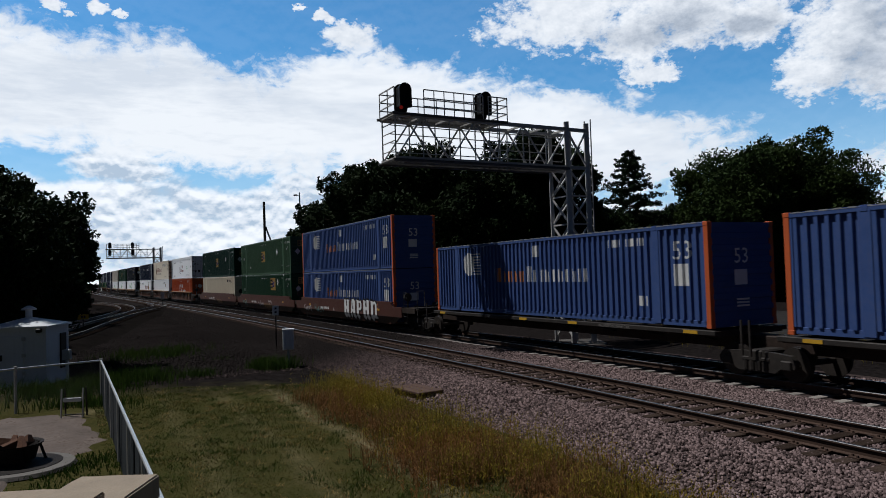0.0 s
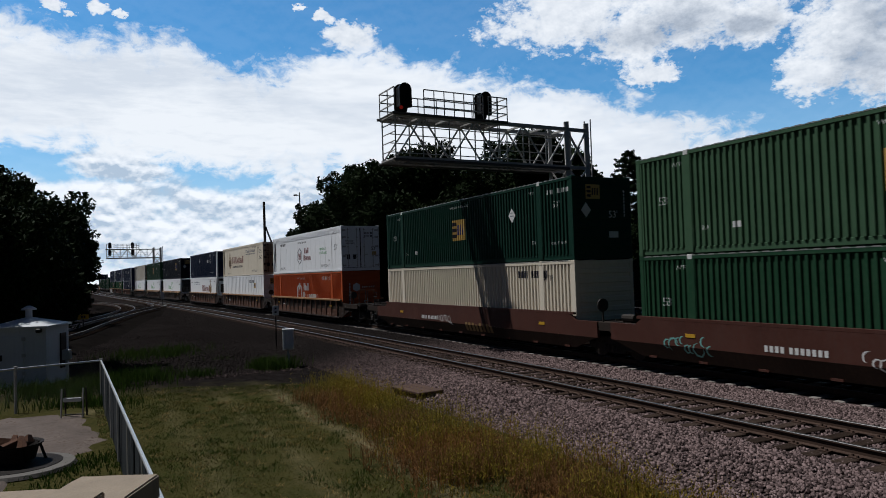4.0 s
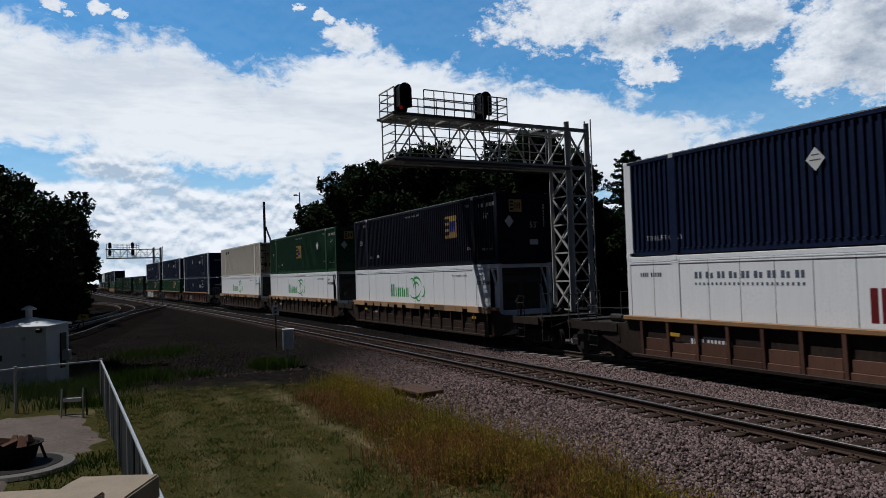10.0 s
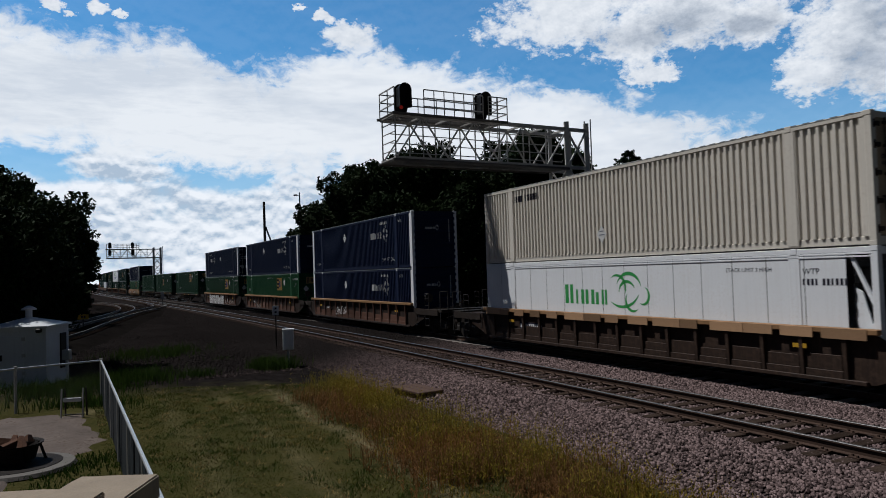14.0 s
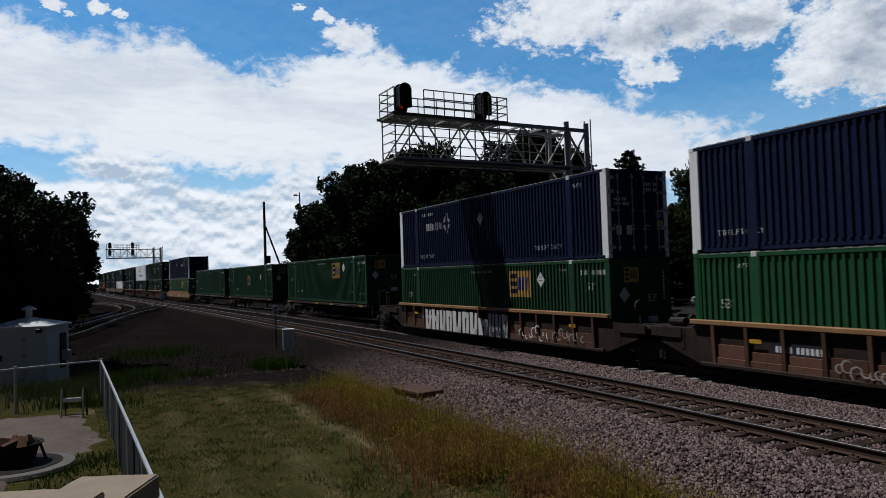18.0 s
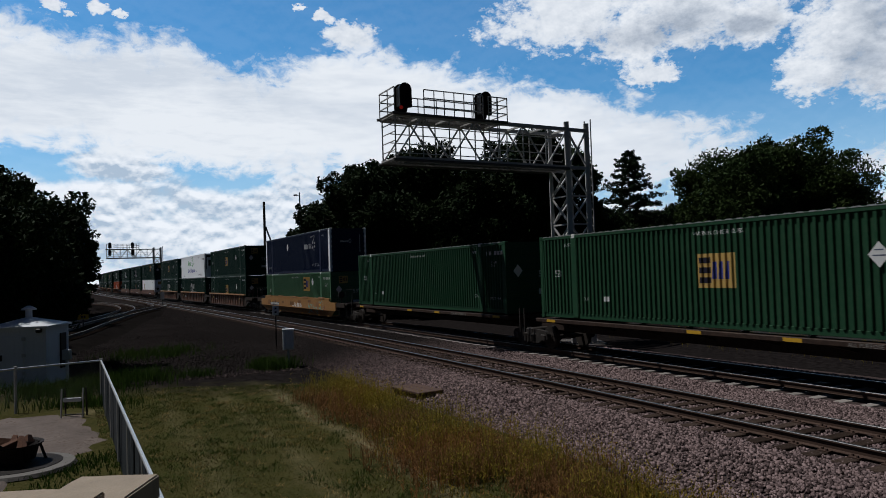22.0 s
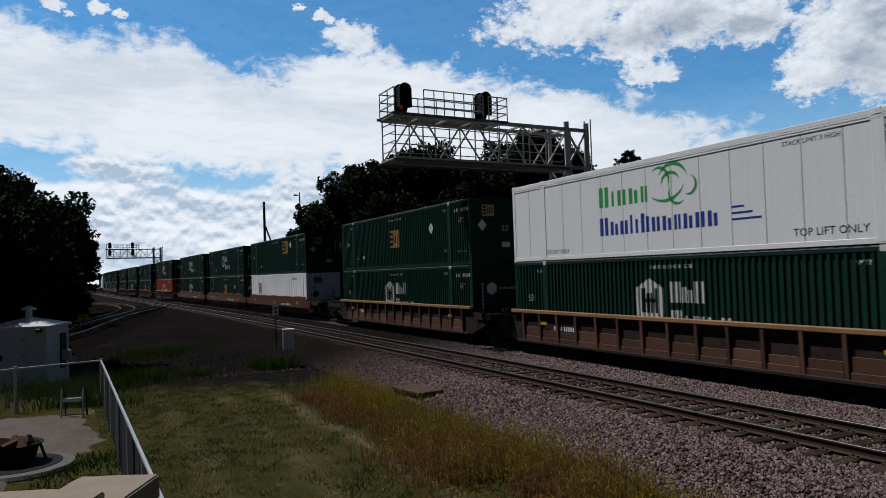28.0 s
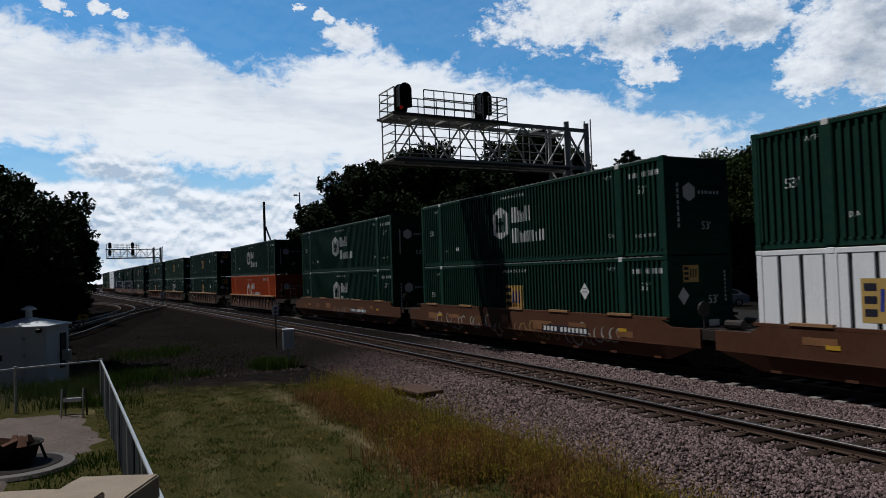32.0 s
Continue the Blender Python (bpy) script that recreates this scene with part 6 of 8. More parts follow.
# leading end of each container at time 0, car paint, ribbed sides, place in its set (f first, m middle, l last, o alone), lower, upper
CONSIST = [
    (34.93, "bnsf", False, "f", ("blue", "pacer"), ("blue", "pacer")),
    (54.05, "bnsf", False, "m", ("green", "emp3"), ("sage", "emp")),
    (73.29, "bnsf", False, "l", ("cream", "bare_low"), ("pine", "emp")),
    (96.61, "rib", True, "f", ("orange", "hub_orange"), ("white", "hub_white", "panel", "door")),
    (115.96, "rib", True, "m", ("white", "emp_low", "ribbed"), ("cream", "crest", "panel", "door")),
    (135.35, "rib", True, "l", ("white", "crest_low", "panel", "frame"), ("navy", "umax")),
    (158.92, "tan", True, "f", ("white", "tiger", "panel", "frame_dark"), ("black", "emp_black")),
    (178.35, "tan", True, "m", ("white", "tiger", "panel", "frame_dark"), ("green", "emp")),
    (197.65, "tan", True, "l", ("white", "tiger", "panel", "frame_dark"), ("grey", "bare", "corr", "door")),
    (220.88, "rib", True, "f", ("navy", "umax"), ("navy", "umax")),
    (240.54, "rib", True, "m", ("leaf", "emp3"), ("navy", "umax")),
    (260.11, "rib", True, "l", ("green", "emp3"), ("navy", "umax_flip", "corr", "door")),
    (341.39, "yellow", False, "o", ("mint", "emp3"), ("navy", "umax")),
    (365.03, "rib", True, "f", ("pine", "emp"), ("pine", "emp")),
    (384.56, "rib", True, "m", ("pine", "hub"), ("white", "tiger_cool", "panel", "frame")),
    (403.98, "rib", True, "l", ("pine", "hub"), ("pine", "emp")),
    (427.71, "umber", False, "f", ("white", "emp_low_back", "ribbed"), ("pine", "emp3")),
    (446.81, "umber", False, "m", ("pine", "emp"), ("pine", "hub")),
    (466.59, "umber", False, "l", ("pine", "hub"), ("pine", "hub")),
    (490.04, "rib", True, "o", ("orange", "hub_orange"), ("pine", "hub")),
    (513.11, "rib", True, "f", ("pine", "emp"), ("pine", "emp")),
    (534.4, "rib", True, "m", ("pine", "hub"), ("green", "emp")),
    (553.9, "rib", True, "l", ("pine", "emp"), ("pine", "emp")),
    (577.5, "umber", False, "f", ("pine", "hub"), ("pine", "emp")),
    (597.0, "umber", False, "m", ("navy", "umax"), ("pine", "emp")),
    (616.5, "umber", False, "l", ("navy", "umax"), ("pine", "hub")),
    (640.0, "rib", True, "f", ("white", "emp_low", "ribbed"), ("white", "tiger_cool", "panel", "frame")),
    (659.5, "rib", True, "m", ("green", "emp"), ("pine", "emp")),
    (679.0, "rib", True, "l", ("green", "emp"), ("pine", "emp")),
]
TRUCKS = {"f": (END, ART), "m": (-ART, ART), "l": (-ART, END), "o": (END, END)}


def train():
    cars = {}
    for s, lead, trail, blue in ((-4.64, -9.2, 9.2, True), (13.76, -9.2, END, True), (281.13, END, 9.3, False), (301.78, -9.3, 9.2, False), (320.23, -9.2, END, False)):
        cars[s] = spine_car(s, lead, trail, blue)
        container(s, ZS, "blue" if blue else "green", {True: "pacer", False: "emp3"}[blue] if s < 300 else ("emp" if s < 310 else "plain"), where_on="standing alone on a spine car")
    for s, key, ribbed, place, low, up in CONSIST:
        cars[s] = well_car(s, key, ribbed, *TRUCKS[place])
        stack(s, low, up)
    spray = paint("spray_white", (0.62, 0.62, 0.62), 0.6, 0, 0.15, 2.0, (0.3, 0.3, 0.3), 0.3)
    tall_piece(cars[34.93], .98, .45, 1.04, spray, paint("spray_black", (0.006, 0.006, 0.008), 0.6))
    for s, word, x, z, size, mt in ((34.93, "A", -1.15, .72, .28, LETTER), (34.93, "401", 5.98, 1.2, .17, ORANGE_INK), (34.93, "20", 6.05, 1.04, .17, ORANGE_INK), (427.71, "B", 1.4, .74, .26, DARK_INK), (341.39, "53", 6.94, .72, .34, RED_INK)):
        sprayed(cars[s], "lettering", word, x, z, size, mt)
    blocks = []
    rr = random.Random(4)
    x = 0.0
    for i in range(11):
        w = rr.uniform(.55, .85) if i < 8 else .45
        top = .92 - (.22 if i == 7 else 0) * 1
        blocks += [quad(x, 0, w * .40, top), quad(x + w * .36, rr.choice((0, .38, .66)), w * .5, .24), [(x + w * .5, .02), (x + w * .86, 0), (x + w * .95, top - .05), (x + w * .66, top)]]
        x += w + .05
    sprayed(cars[260.11], "graffiti", blocks, -4.95, .3, 1, spray, y=-1.50, label="dense white spray-painted strokes")
    smoke = paint("spray_grey", (0.30, 0.29, 0.27), 0.6)
    thin = paint("spray_teal", (0.16, 0.36, 0.34), 0.6)
    for s, x0, z0, k, mt in ((34.93, -7.3, .5, .45, spray), (34.93, -4.9, .55, .5, thin), (54.05, -7.0, .5, .5, thin), (54.05, -1.2, .6, .4, spray), (54.05, 2.0, .8, .3, spray), (73.29, -2.0, .6, .4, spray),
                             (446.81, -6.5, .42, .72, smoke), (446.81, -3.2, .42, .72, smoke), (446.81, .2, .42, .72, BRASS_INK), (446.81, 3.4, .42, .72, smoke), (466.59, -1.0, .45, .55, smoke), (466.59, 2.2, .45, .5, smoke), (427.71, -3.0, .5, .35, smoke), (260.11, 3.1, .4, .5, spray), (260.11, 5.2, .42, .45, smoke), (240.54, -3.9, .35, .4, smoke), (220.88, -3.0, .5, .5, spray), (341.39, 3.4, .42, .85, thin)):
        bl = []
        x = 0
        for i in range(9):
            w = rr.uniform(.25, .5)
            bl += arc_band(x + w / 2, rr.uniform(.2, .6) * 1, w * .5, .08, rr.uniform(0, 180), rr.uniform(230, 420), 6, 1.2)
            x += w * .8
        sprayed(cars[s], "graffiti", [[(a * k * 1.4, b * k * 1.2) for a, b in p] for p in bl], x0, z0, 1, mt, y=SKIN - .004 if s not in (220.88, 260.11, 240.54) else -1.5)
    sprayed(cars[341.39], "logo_word", word_bars((.42, .42, .42, .42), .30, .22, (), 5), -.2, .74, 1, LETTER)
    for s in (54.05, 73.29):
        sprayed(cars[s], "logo_word", word_bars((.5, .5, .5, .5), .36, .08, (), 7), .6, .42, 1, BRASS_INK)


train()

# ------------------------------------------------------------------ signal bridges


def gantry_truss(name, g, lat0, lat1, z0, z1, wide, mast_w, heads, deck):
    """Cantilever signal bridge: lattice mast beyond the tracks and a truss arm with walkway and rails over them. g maps (lat, back, z) to a place."""
    t = thing(name, Matrix(), "grey galvanised cantilever signal bridge over the tracks", "signal bridge", "signal bridges")

    def P(lat, b, z):
        return g(lat, b, z)
    # mast
    for lat in (lat1, lat1 + mast_w):
        for b in (0, wide):
            bm = bmesh.new()
            bar(bm, P(lat, b, -.6), P(lat, b, z1 + .35), .21 if b == 0 else .17)
            part("mast_leg", bm, GALV, t)
    n = 6
    for k in range(n):
        a, c = -.3 + (z0 + .3) * k / n, -.3 + (z0 + .3) * (k + 1) / n
        for q in ((P(lat1, 0, a), P(lat1 + mast_w, 0, c)), (P(lat1 + mast_w, 0, a), P(lat1, 0, c)), (P(lat1, 0, a), P(lat1, wide, c)), (P(lat1, wide, a), P(lat1, 0, c)), (P(lat1, wide, a), P(lat1 + mast_w, wide, c)), (P(lat1 + mast_w, wide, a), P(lat1, wide, c))):
            bm = bmesh.new()
            bar(bm, *q, .07)
            part("mast_brace", bm, GALV, t)
        bm = bmesh.new()
        bar(bm, P(lat1, 0, c), P(lat1 + mast_w, 0, c), .07)
        part("mast_ring", bm, GALV, t)
        bm = bmesh.new()
        bar(bm, P(lat1, wide, c), P(lat1, 0, c), .07)
        part("mast_ring", bm, GALV, t)
    for q in ((P(lat1, 0, z0), P(lat1 + mast_w, 0, z1)), (P(lat1 + mast_w, 0, z0), P(lat1, 0, z1)), (P(lat1 + mast_w, 0, z1), P(lat1, 0, z1)), (P(lat1, wide, z1), P(lat1 + mast_w, wide, z1))):
        bm = bmesh.new()
        bar(bm, *q, .08)
        part("mast_brace", bm, GALV, t)
    # arm chords
    for b in (0, wide):
        for z in (z0, z1):
            bm = bmesh.new()
            bar(bm, P(lat0, b, z), P(lat1 + mast_w, b, z), .15)
            part("chord", bm, GALV, t)
    n = 7
    for k in range(n + 1):
        lat = lat0 + .05 + (lat1 - lat0) * k / n
        for b in (0, wide):
            bm = bmesh.new()
            bar(bm, P(lat, b, z0), P(lat, b, z1), .055)
            part("upright", bm, GALV, t)
            if k < n:
                l2 = lat0 + .05 + (lat1 - lat0) * (k + 1) / n
                bm = bmesh.new()
                bar(bm, P(lat, b, z0 if k % 2 == 0 else z1), P(l2, b, z1 if k % 2 == 0 else z0), .06)
                part("diagonal", bm, GALV, t)
        for z in (z0, z1):
            bm = bmesh.new()
            bar(bm, P(lat, 0, z), P(lat, wide, z), .08)
            part("cross_beam", bm, GALV, t)
    # lower walkway rails inside the truss
    for z in np.linspace(z0 + .35, z1 - .3, 4):
        bm = bmesh.new()
        bar(bm, P(lat0 + .1, wide * .5, z), P(lat1 + .2, wide * .5, z), .035)
        part("inner_rail", bm, GALV, t)
        bm = bmesh.new()
        bar(bm, P(lat0 + .05, 0, z), P(lat0 + .05, wide, z), .035)
        part("inner_rail", bm, GALV, t)
    # decks
    bm = bmesh.new()
    for z, l1 in ((z0 - .08, lat1), (z1 + .04, lat0 + (lat1 - lat0) * deck)):
        k = lat0 - .1
        while k < l1:
            bar(bm, P(k, -.12, z), P(k, wide + .12, z), .03)
            k += .07
    part("walkway_grating", bm, GRATE, t, "steel grating walkway")
    for b in (-.12, wide + .12):
        for z, l1 in ((z0 - .08, lat1), (z1 + .04, lat0 + (lat1 - lat0) * deck)):
            bm = bmesh.new()
            bar(bm, P(lat0 - .12, b, z), P(l1, b, z), .10)
            part("deck_edge", bm, GRATE, t)
    # hand rails on the upper deck: the back runs through, the front starts past the first signal
    l1 = lat0 + (lat1 - lat0) * deck
    top = z1 + 1.12
    for b, la in ((wide + .1, lat0), (-.1, lat0 + 1.35)):
        lb = l1 - (.0 if b > 0 else 1.25)
        for z in (z1 + .42, z1 + .77, top):
            bm = bmesh.new()
            bar(bm, P(la, b, z), P(lb, b, z), .042)
            part("hand_rail", bm, GALV, t)
        for k in range(7):
            lat = la + (lb - la) * k / 6
            bm = bmesh.new()
            bar(bm, P(lat, b, z1), P(lat, b, top), .042)
            part("rail_post", bm, GALV, t)
    for b in (-.1, wide * .45):
        bm = bmesh.new()
        bar(bm, P(lat0, b, z1), P(lat0, b, top), .042)
        part("rail_post", bm, GALV, t)
    for lat in (lat0, l1):
        for z in (z1 + .42, z1 + .77, top):
            bm = bmesh.new()
            bar(bm, P(lat, -.1, z), P(lat, wide + .1, z), .042)
            part("hand_rail", bm, GALV, t)
    # cage round the ladder's head
    for lat, b in ((l1, -.1), (l1, wide + .1), (l1 - .5, -.1)):
        bm = bmesh.new()
        bar(bm, P(lat, b, z1), P(lat, b, top), .042)
        part("rail_post", bm, GALV, t)
    for z in (z1 + .42, z1 + .77, top):
        bm = bmesh.new()
        bar(bm, P(l1 - .97, -.1, z), P(l1, -.1, z), .042)
        part("hand_rail", bm, GALV, t)
    # ladder between the decks
    for o in (-.22, .22):
        bm = bmesh.new()
        bar(bm, P(l1 - .75 + o, -.1, z0), P(l1 - .75 + o, -.1, top), .042)
        part("ladder_rail", bm, GALV, t)
    for k in range(9):
        z = z0 + .2 + k * .31
        bm = bmesh.new()
        bar(bm, P(l1 - .97, -.1, z), P(l1 - .53, -.1, z), .03)
        part("rung", bm, GALV, t)
    # ladder on the mast
    for o in (-.22, .22):
        bm = bmesh.new()
        bar(bm, P(lat1 + mast_w + .35, .3 + o, 0), P(lat1 + mast_w + .35, .3 + o, z1 + .6), .05)
        part("ladder_rail", bm, GALV, t)
    for k in range(24):
        z = .4 + k * .38
        if z < z1 + .5:
            bm = bmesh.new()
            bar(bm, P(lat1 + mast_w + .35, .08, z), P(lat1 + mast_w + .35, .52, z), .03)
            part("rung", bm, GALV, t)
    bm = bmesh.new()
    c = P(lat1 + mast_w / 2, wide / 2, -.35)
    box(bm, c[0] - 1.3, c[0] + 1.3, c[1] - 1.3, c[1] + 1.3, -1.2, -.54, .03)
    part("footing", bm, paint("dark_footing", (0.09, 0.082, 0.075), 0.9, 0, 0.3, 3.0), t, "dark concrete footing")
    for lat, b, z, red in heads:
        signal_head(t, P(lat, b, z), red)
    return t


HEAD_BLACK = paint("signal_black", (0.012, 0.012, 0.013), 0.5, 0, 0.3, 6.0, (0.03, 0.03, 0.03), 0.3)
RED_LAMP = glow("red_signal_lamp", (0.75, 0.03, 0.015), 0.12)


def signal_head(t, p, red):
    """A single-lamp signal: tall rounded backboard with a deep flared hood, seen half from behind."""
    m = pose(*p, 0, 0, -62)
    bm = bmesh.new()
    pts = [(.30 * math.sin(radians(a)), (.34 if abs(a) <= 90 else -.34) + .30 * math.cos(radians(a))) for a in range(-180, 180, 12)]
    n = len(pts)
    v0 = [bm.verts.new((-.03, y, z + .68)) for y, z in pts]
    v1 = [bm.verts.new((.03, y, z + .68)) for y, z in pts]
    for i in range(n):
        bm.faces.new((v0[i], v0[(i + 1) % n], v1[(i + 1) % n], v1[i]))
    bm.faces.new(v0[::-1])
    bm.faces.new(v1)
    h = part("signal_head", bm, HEAD_BLACK, t, "black signal head with a deep hood", m=m)
    bm = bmesh.new()
    for (y0, z0), (y1, z1) in zip(pts, pts[1:]):
        if max(z0, z1) > -.42:
            q = [(.03, y0 * .8, z0 * .85 + .68), (.03, y1 * .8, z1 * .85 + .68), (.52, y1 * .92, z1 * .95 + .66), (.52, y0 * .92, z0 * .95 + .66)]
            bm.faces.new([bm.verts.new(v) for v in q])
    part("hood", bm, HEAD_BLACK, h)
    for k, z in enumerate((.34, .68, 1.02)):
        bm = bmesh.new()
        rod(bm, (.0, 0, z), (.06, 0, z), .085, 14)
        part("lens", bm, RED_LAMP if red and k == 0 else HEAD_BLACK, h, "lit red lens" if red and k == 0 else "")
    bm = bmesh.new()
    box(bm, -.26, -.03, -.17, .17, .2, 1.15, .03)
    part("back_box", bm, HEAD_BLACK, h)
    bm = bmesh.new()
    rod(bm, (-.08, 0, -.15), (-.08, 0, .25), .05, 8)
    part("bracket", bm, GALV, h)


def near_place(lat, b, z):
    """lat is counted along the arm, 0 at its free end."""
    c, n = math.cos(0.504), math.sin(0.504)
    d = lat - 8.86
    return (5.93 + c * d - n * b, 32.87 + n * d + c * b, z)


def far_place(lat, b, z):
    x, y = along(160.0 + b, lat)
    return (float(x), float(y), z)


gantry_truss("signal_bridge", near_place, 0.0, 8.86, 7.65, 9.425, 1.28, 1.18, [(.62, .6, 9.55, True), (4.55, .6, 9.55, False)], .62)
gantry_truss("signal_bridge", far_place, -1.2, 7.8, 8.0, 9.77, 1.4, 1.4, [(-.6, .3, 9.9, False), (3.7, .3, 9.9, False), (-.6, .3, 8.4, False), (3.7, .3, 8.4, False)], .68)

# ------------------------------------------------------------------ trees
BARK = paint("bark", (0.07, 0.055, 0.045), 0.9, 0, 0.4, 3.0, (0.03, 0.025, 0.02), 0.5, 0.8, 12)
LEAF = leafy("maple_leaf", (0.022, 0.040, 0.012), 0.4, 0.15)
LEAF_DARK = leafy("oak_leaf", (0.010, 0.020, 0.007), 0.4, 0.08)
NEEDLE = leafy("needle", (0.012, 0.024, 0.012), 0.35, 0.1)


def leaves(centres, radii, n, size, seed, droop=0.3):
    """Leaf quads in shells round clump centres."""
    rng = np.random.default_rng(seed)
    centres, radii = np.asarray(centres, float), np.asarray(radii, float)
    w = radii ** 2
    k = rng.choice(len(centres), n, p=w / w.sum())
    d = rng.normal(size=(n, 3))
    d /= np.linalg.norm(d, axis=1)[:, None]
    rad = radii[k] * rng.uniform(0.35, 1.0, n) ** 0.5 * rng.uniform(0.85, 1.12, n)
    p = centres[k] + d * rad[:, None] * np.array([1, 1, 0.8])
    a = rng.normal(size=(n, 3))
    a[:, 2] -= droop
    a /= np.linalg.norm(a, axis=1)[:, None]
    b = np.cross(a, rng.normal(size=(n, 3)))
    b /= np.linalg.norm(b, axis=1)[:, None]
    s = size * rng.uniform(0.6, 1.3, n)[:, None]
    v = np.stack([p - a * s - b * s * .42, p - a * s * .6 + b * s * .5, p + a * s], 1).reshape(-1, 3)
    f = np.arange(n * 3).reshape(-1, 3)
    return raw_mesh("crown", v, f)


def broad_tree(x, y, h, r, seed, leaf, n=14000, base=-.6, low=0.18, size=0.2, label="broad leafy tree in full summer leaf"):
    """Trunk, limbs, and a crown of clumps with an uneven outline."""
    rr = random.Random(seed)
    t = thing("tree", pose(x, y, base), label, "tree", "trees")
    bm = bmesh.new()
    fork = h * 0.28
    rod(bm, (0, 0, -.2), (0, 0, fork), .32 * h / 12, 10, .24 * h / 12)
    cs, rs = [], []
    for i in range(24):
        a = i * 2.39996 + rr.uniform(-.4, .4)
        u = (i + .5) / 24
        z = h * (low + (.90 - low) * u)
        prof = math.sin(math.pi * min(1, max(0.06, (z / h - low * .6) / (1.04 - low * .6)))) ** .6
        d = r * prof * rr.uniform(.45, .86)
        c = Vector((d * math.cos(a), d * math.sin(a), z))
        cs.append(c)
        rs.append(r * rr.uniform(.26, .42))
        mid = Vector((c.x * .35, c.y * .35, fork + (c.z - fork) * .45))
        rod(bm, (0, 0, min(fork, c.z * .6)), mid, .11 * h / 12, 6, .07 * h / 12)
        rod(bm, mid, c, .07 * h / 12, 5, .02)
        for j in range(5):
            c2 = c + Vector((rr.uniform(-1, 1), rr.uniform(-1, 1), rr.uniform(-.5, .85))) * r * .31
            cs.append(c2)
            rs.append(r * rr.uniform(.08, .17))
            rod(bm, c, c2, .03, 4, .01)
    for z, k in ((.88, .34), (.80, .46), (.70, .55), (.58, .6), (.46, .6), (.30, .55), (.14, .45)):
        if z > low:
            cs.append(Vector((0, 0, h * z)))
            rs.append(r * k)
    part("trunk", bm, BARK, t)
    part("crown", leaves([tuple(c) for c in cs], rs, n, size, seed), leaf, t)["kind"] = "stuff"
    return t


def fir_tree(x, y, h, r, seed, base=-.6):
    rr = random.Random(seed)
    t = thing("tree", pose(x, y, base), "dark conifer with layered drooping branches", "tree", "trees")
    bm = bmesh.new()
    rod(bm, (0, 0, -.2), (0, 0, h), .2, 8, .02)
    cs, rs = [], []
    z = h * .10
    while z < h * .98:
        reach = r * (1 - z / h) ** .75 + .08
        for i in range(8):
            a = 2 * math.pi * i / 8 + rr.uniform(-.5, .5)
            e = reach * rr.uniform(.6, 1.08)
            zz = z + rr.uniform(-.3, .3)
            tip = Vector((math.cos(a) * e, math.sin(a) * e, zz + e * rr.uniform(-.15, .22)))
            rod(bm, (0, 0, zz), tip, .035, 4, .01)
            for k in (.3, .5, .7, .88, 1.0):
                cs.append(tuple(Vector((0, 0, zz)).lerp(tip, k) + Vector((0, 0, rr.uniform(-.15, .15)))))
                rs.append(.30 * (1.15 - .45 * k) * (.7 + .6 * e / r))
        z += h * .036
    part("trunk", bm, BARK, t)
    part("needles", leaves(cs, rs, 52000, .12, seed, .6), NEEDLE, t)["kind"] = "stuff"


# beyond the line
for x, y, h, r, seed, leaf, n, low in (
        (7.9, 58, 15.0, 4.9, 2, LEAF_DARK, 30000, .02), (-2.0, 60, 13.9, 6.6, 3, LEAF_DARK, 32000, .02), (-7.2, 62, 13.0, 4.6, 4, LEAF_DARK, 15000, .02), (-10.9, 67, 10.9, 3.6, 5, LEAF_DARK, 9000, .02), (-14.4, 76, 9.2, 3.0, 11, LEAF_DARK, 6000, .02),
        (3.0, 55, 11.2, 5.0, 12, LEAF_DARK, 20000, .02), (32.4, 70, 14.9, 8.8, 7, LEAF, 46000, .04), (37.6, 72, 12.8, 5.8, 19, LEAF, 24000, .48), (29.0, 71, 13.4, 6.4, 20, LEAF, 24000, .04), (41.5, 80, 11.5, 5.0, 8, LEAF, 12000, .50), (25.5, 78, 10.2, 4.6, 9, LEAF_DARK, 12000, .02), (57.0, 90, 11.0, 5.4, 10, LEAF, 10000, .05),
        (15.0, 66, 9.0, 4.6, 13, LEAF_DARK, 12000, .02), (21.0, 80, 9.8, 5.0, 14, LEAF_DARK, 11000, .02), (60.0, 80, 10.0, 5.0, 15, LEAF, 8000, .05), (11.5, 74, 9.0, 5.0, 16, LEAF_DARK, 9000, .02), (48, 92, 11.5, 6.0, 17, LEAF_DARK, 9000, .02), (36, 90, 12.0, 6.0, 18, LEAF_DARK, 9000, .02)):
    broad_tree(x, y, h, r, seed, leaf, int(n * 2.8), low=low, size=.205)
fir_tree(18.9, 71, 15.3, 7.8, 6)
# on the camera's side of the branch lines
# the last three, mostly out of view, are added to shade the hut
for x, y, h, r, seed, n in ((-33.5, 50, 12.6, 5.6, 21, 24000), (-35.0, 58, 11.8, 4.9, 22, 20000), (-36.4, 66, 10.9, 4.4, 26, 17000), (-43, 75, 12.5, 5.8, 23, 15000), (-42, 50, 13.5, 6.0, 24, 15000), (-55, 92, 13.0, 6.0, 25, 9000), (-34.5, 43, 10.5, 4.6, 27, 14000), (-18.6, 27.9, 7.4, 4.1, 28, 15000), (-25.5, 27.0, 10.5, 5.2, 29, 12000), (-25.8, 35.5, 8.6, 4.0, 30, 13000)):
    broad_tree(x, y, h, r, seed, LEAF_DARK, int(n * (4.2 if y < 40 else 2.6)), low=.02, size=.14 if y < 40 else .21)

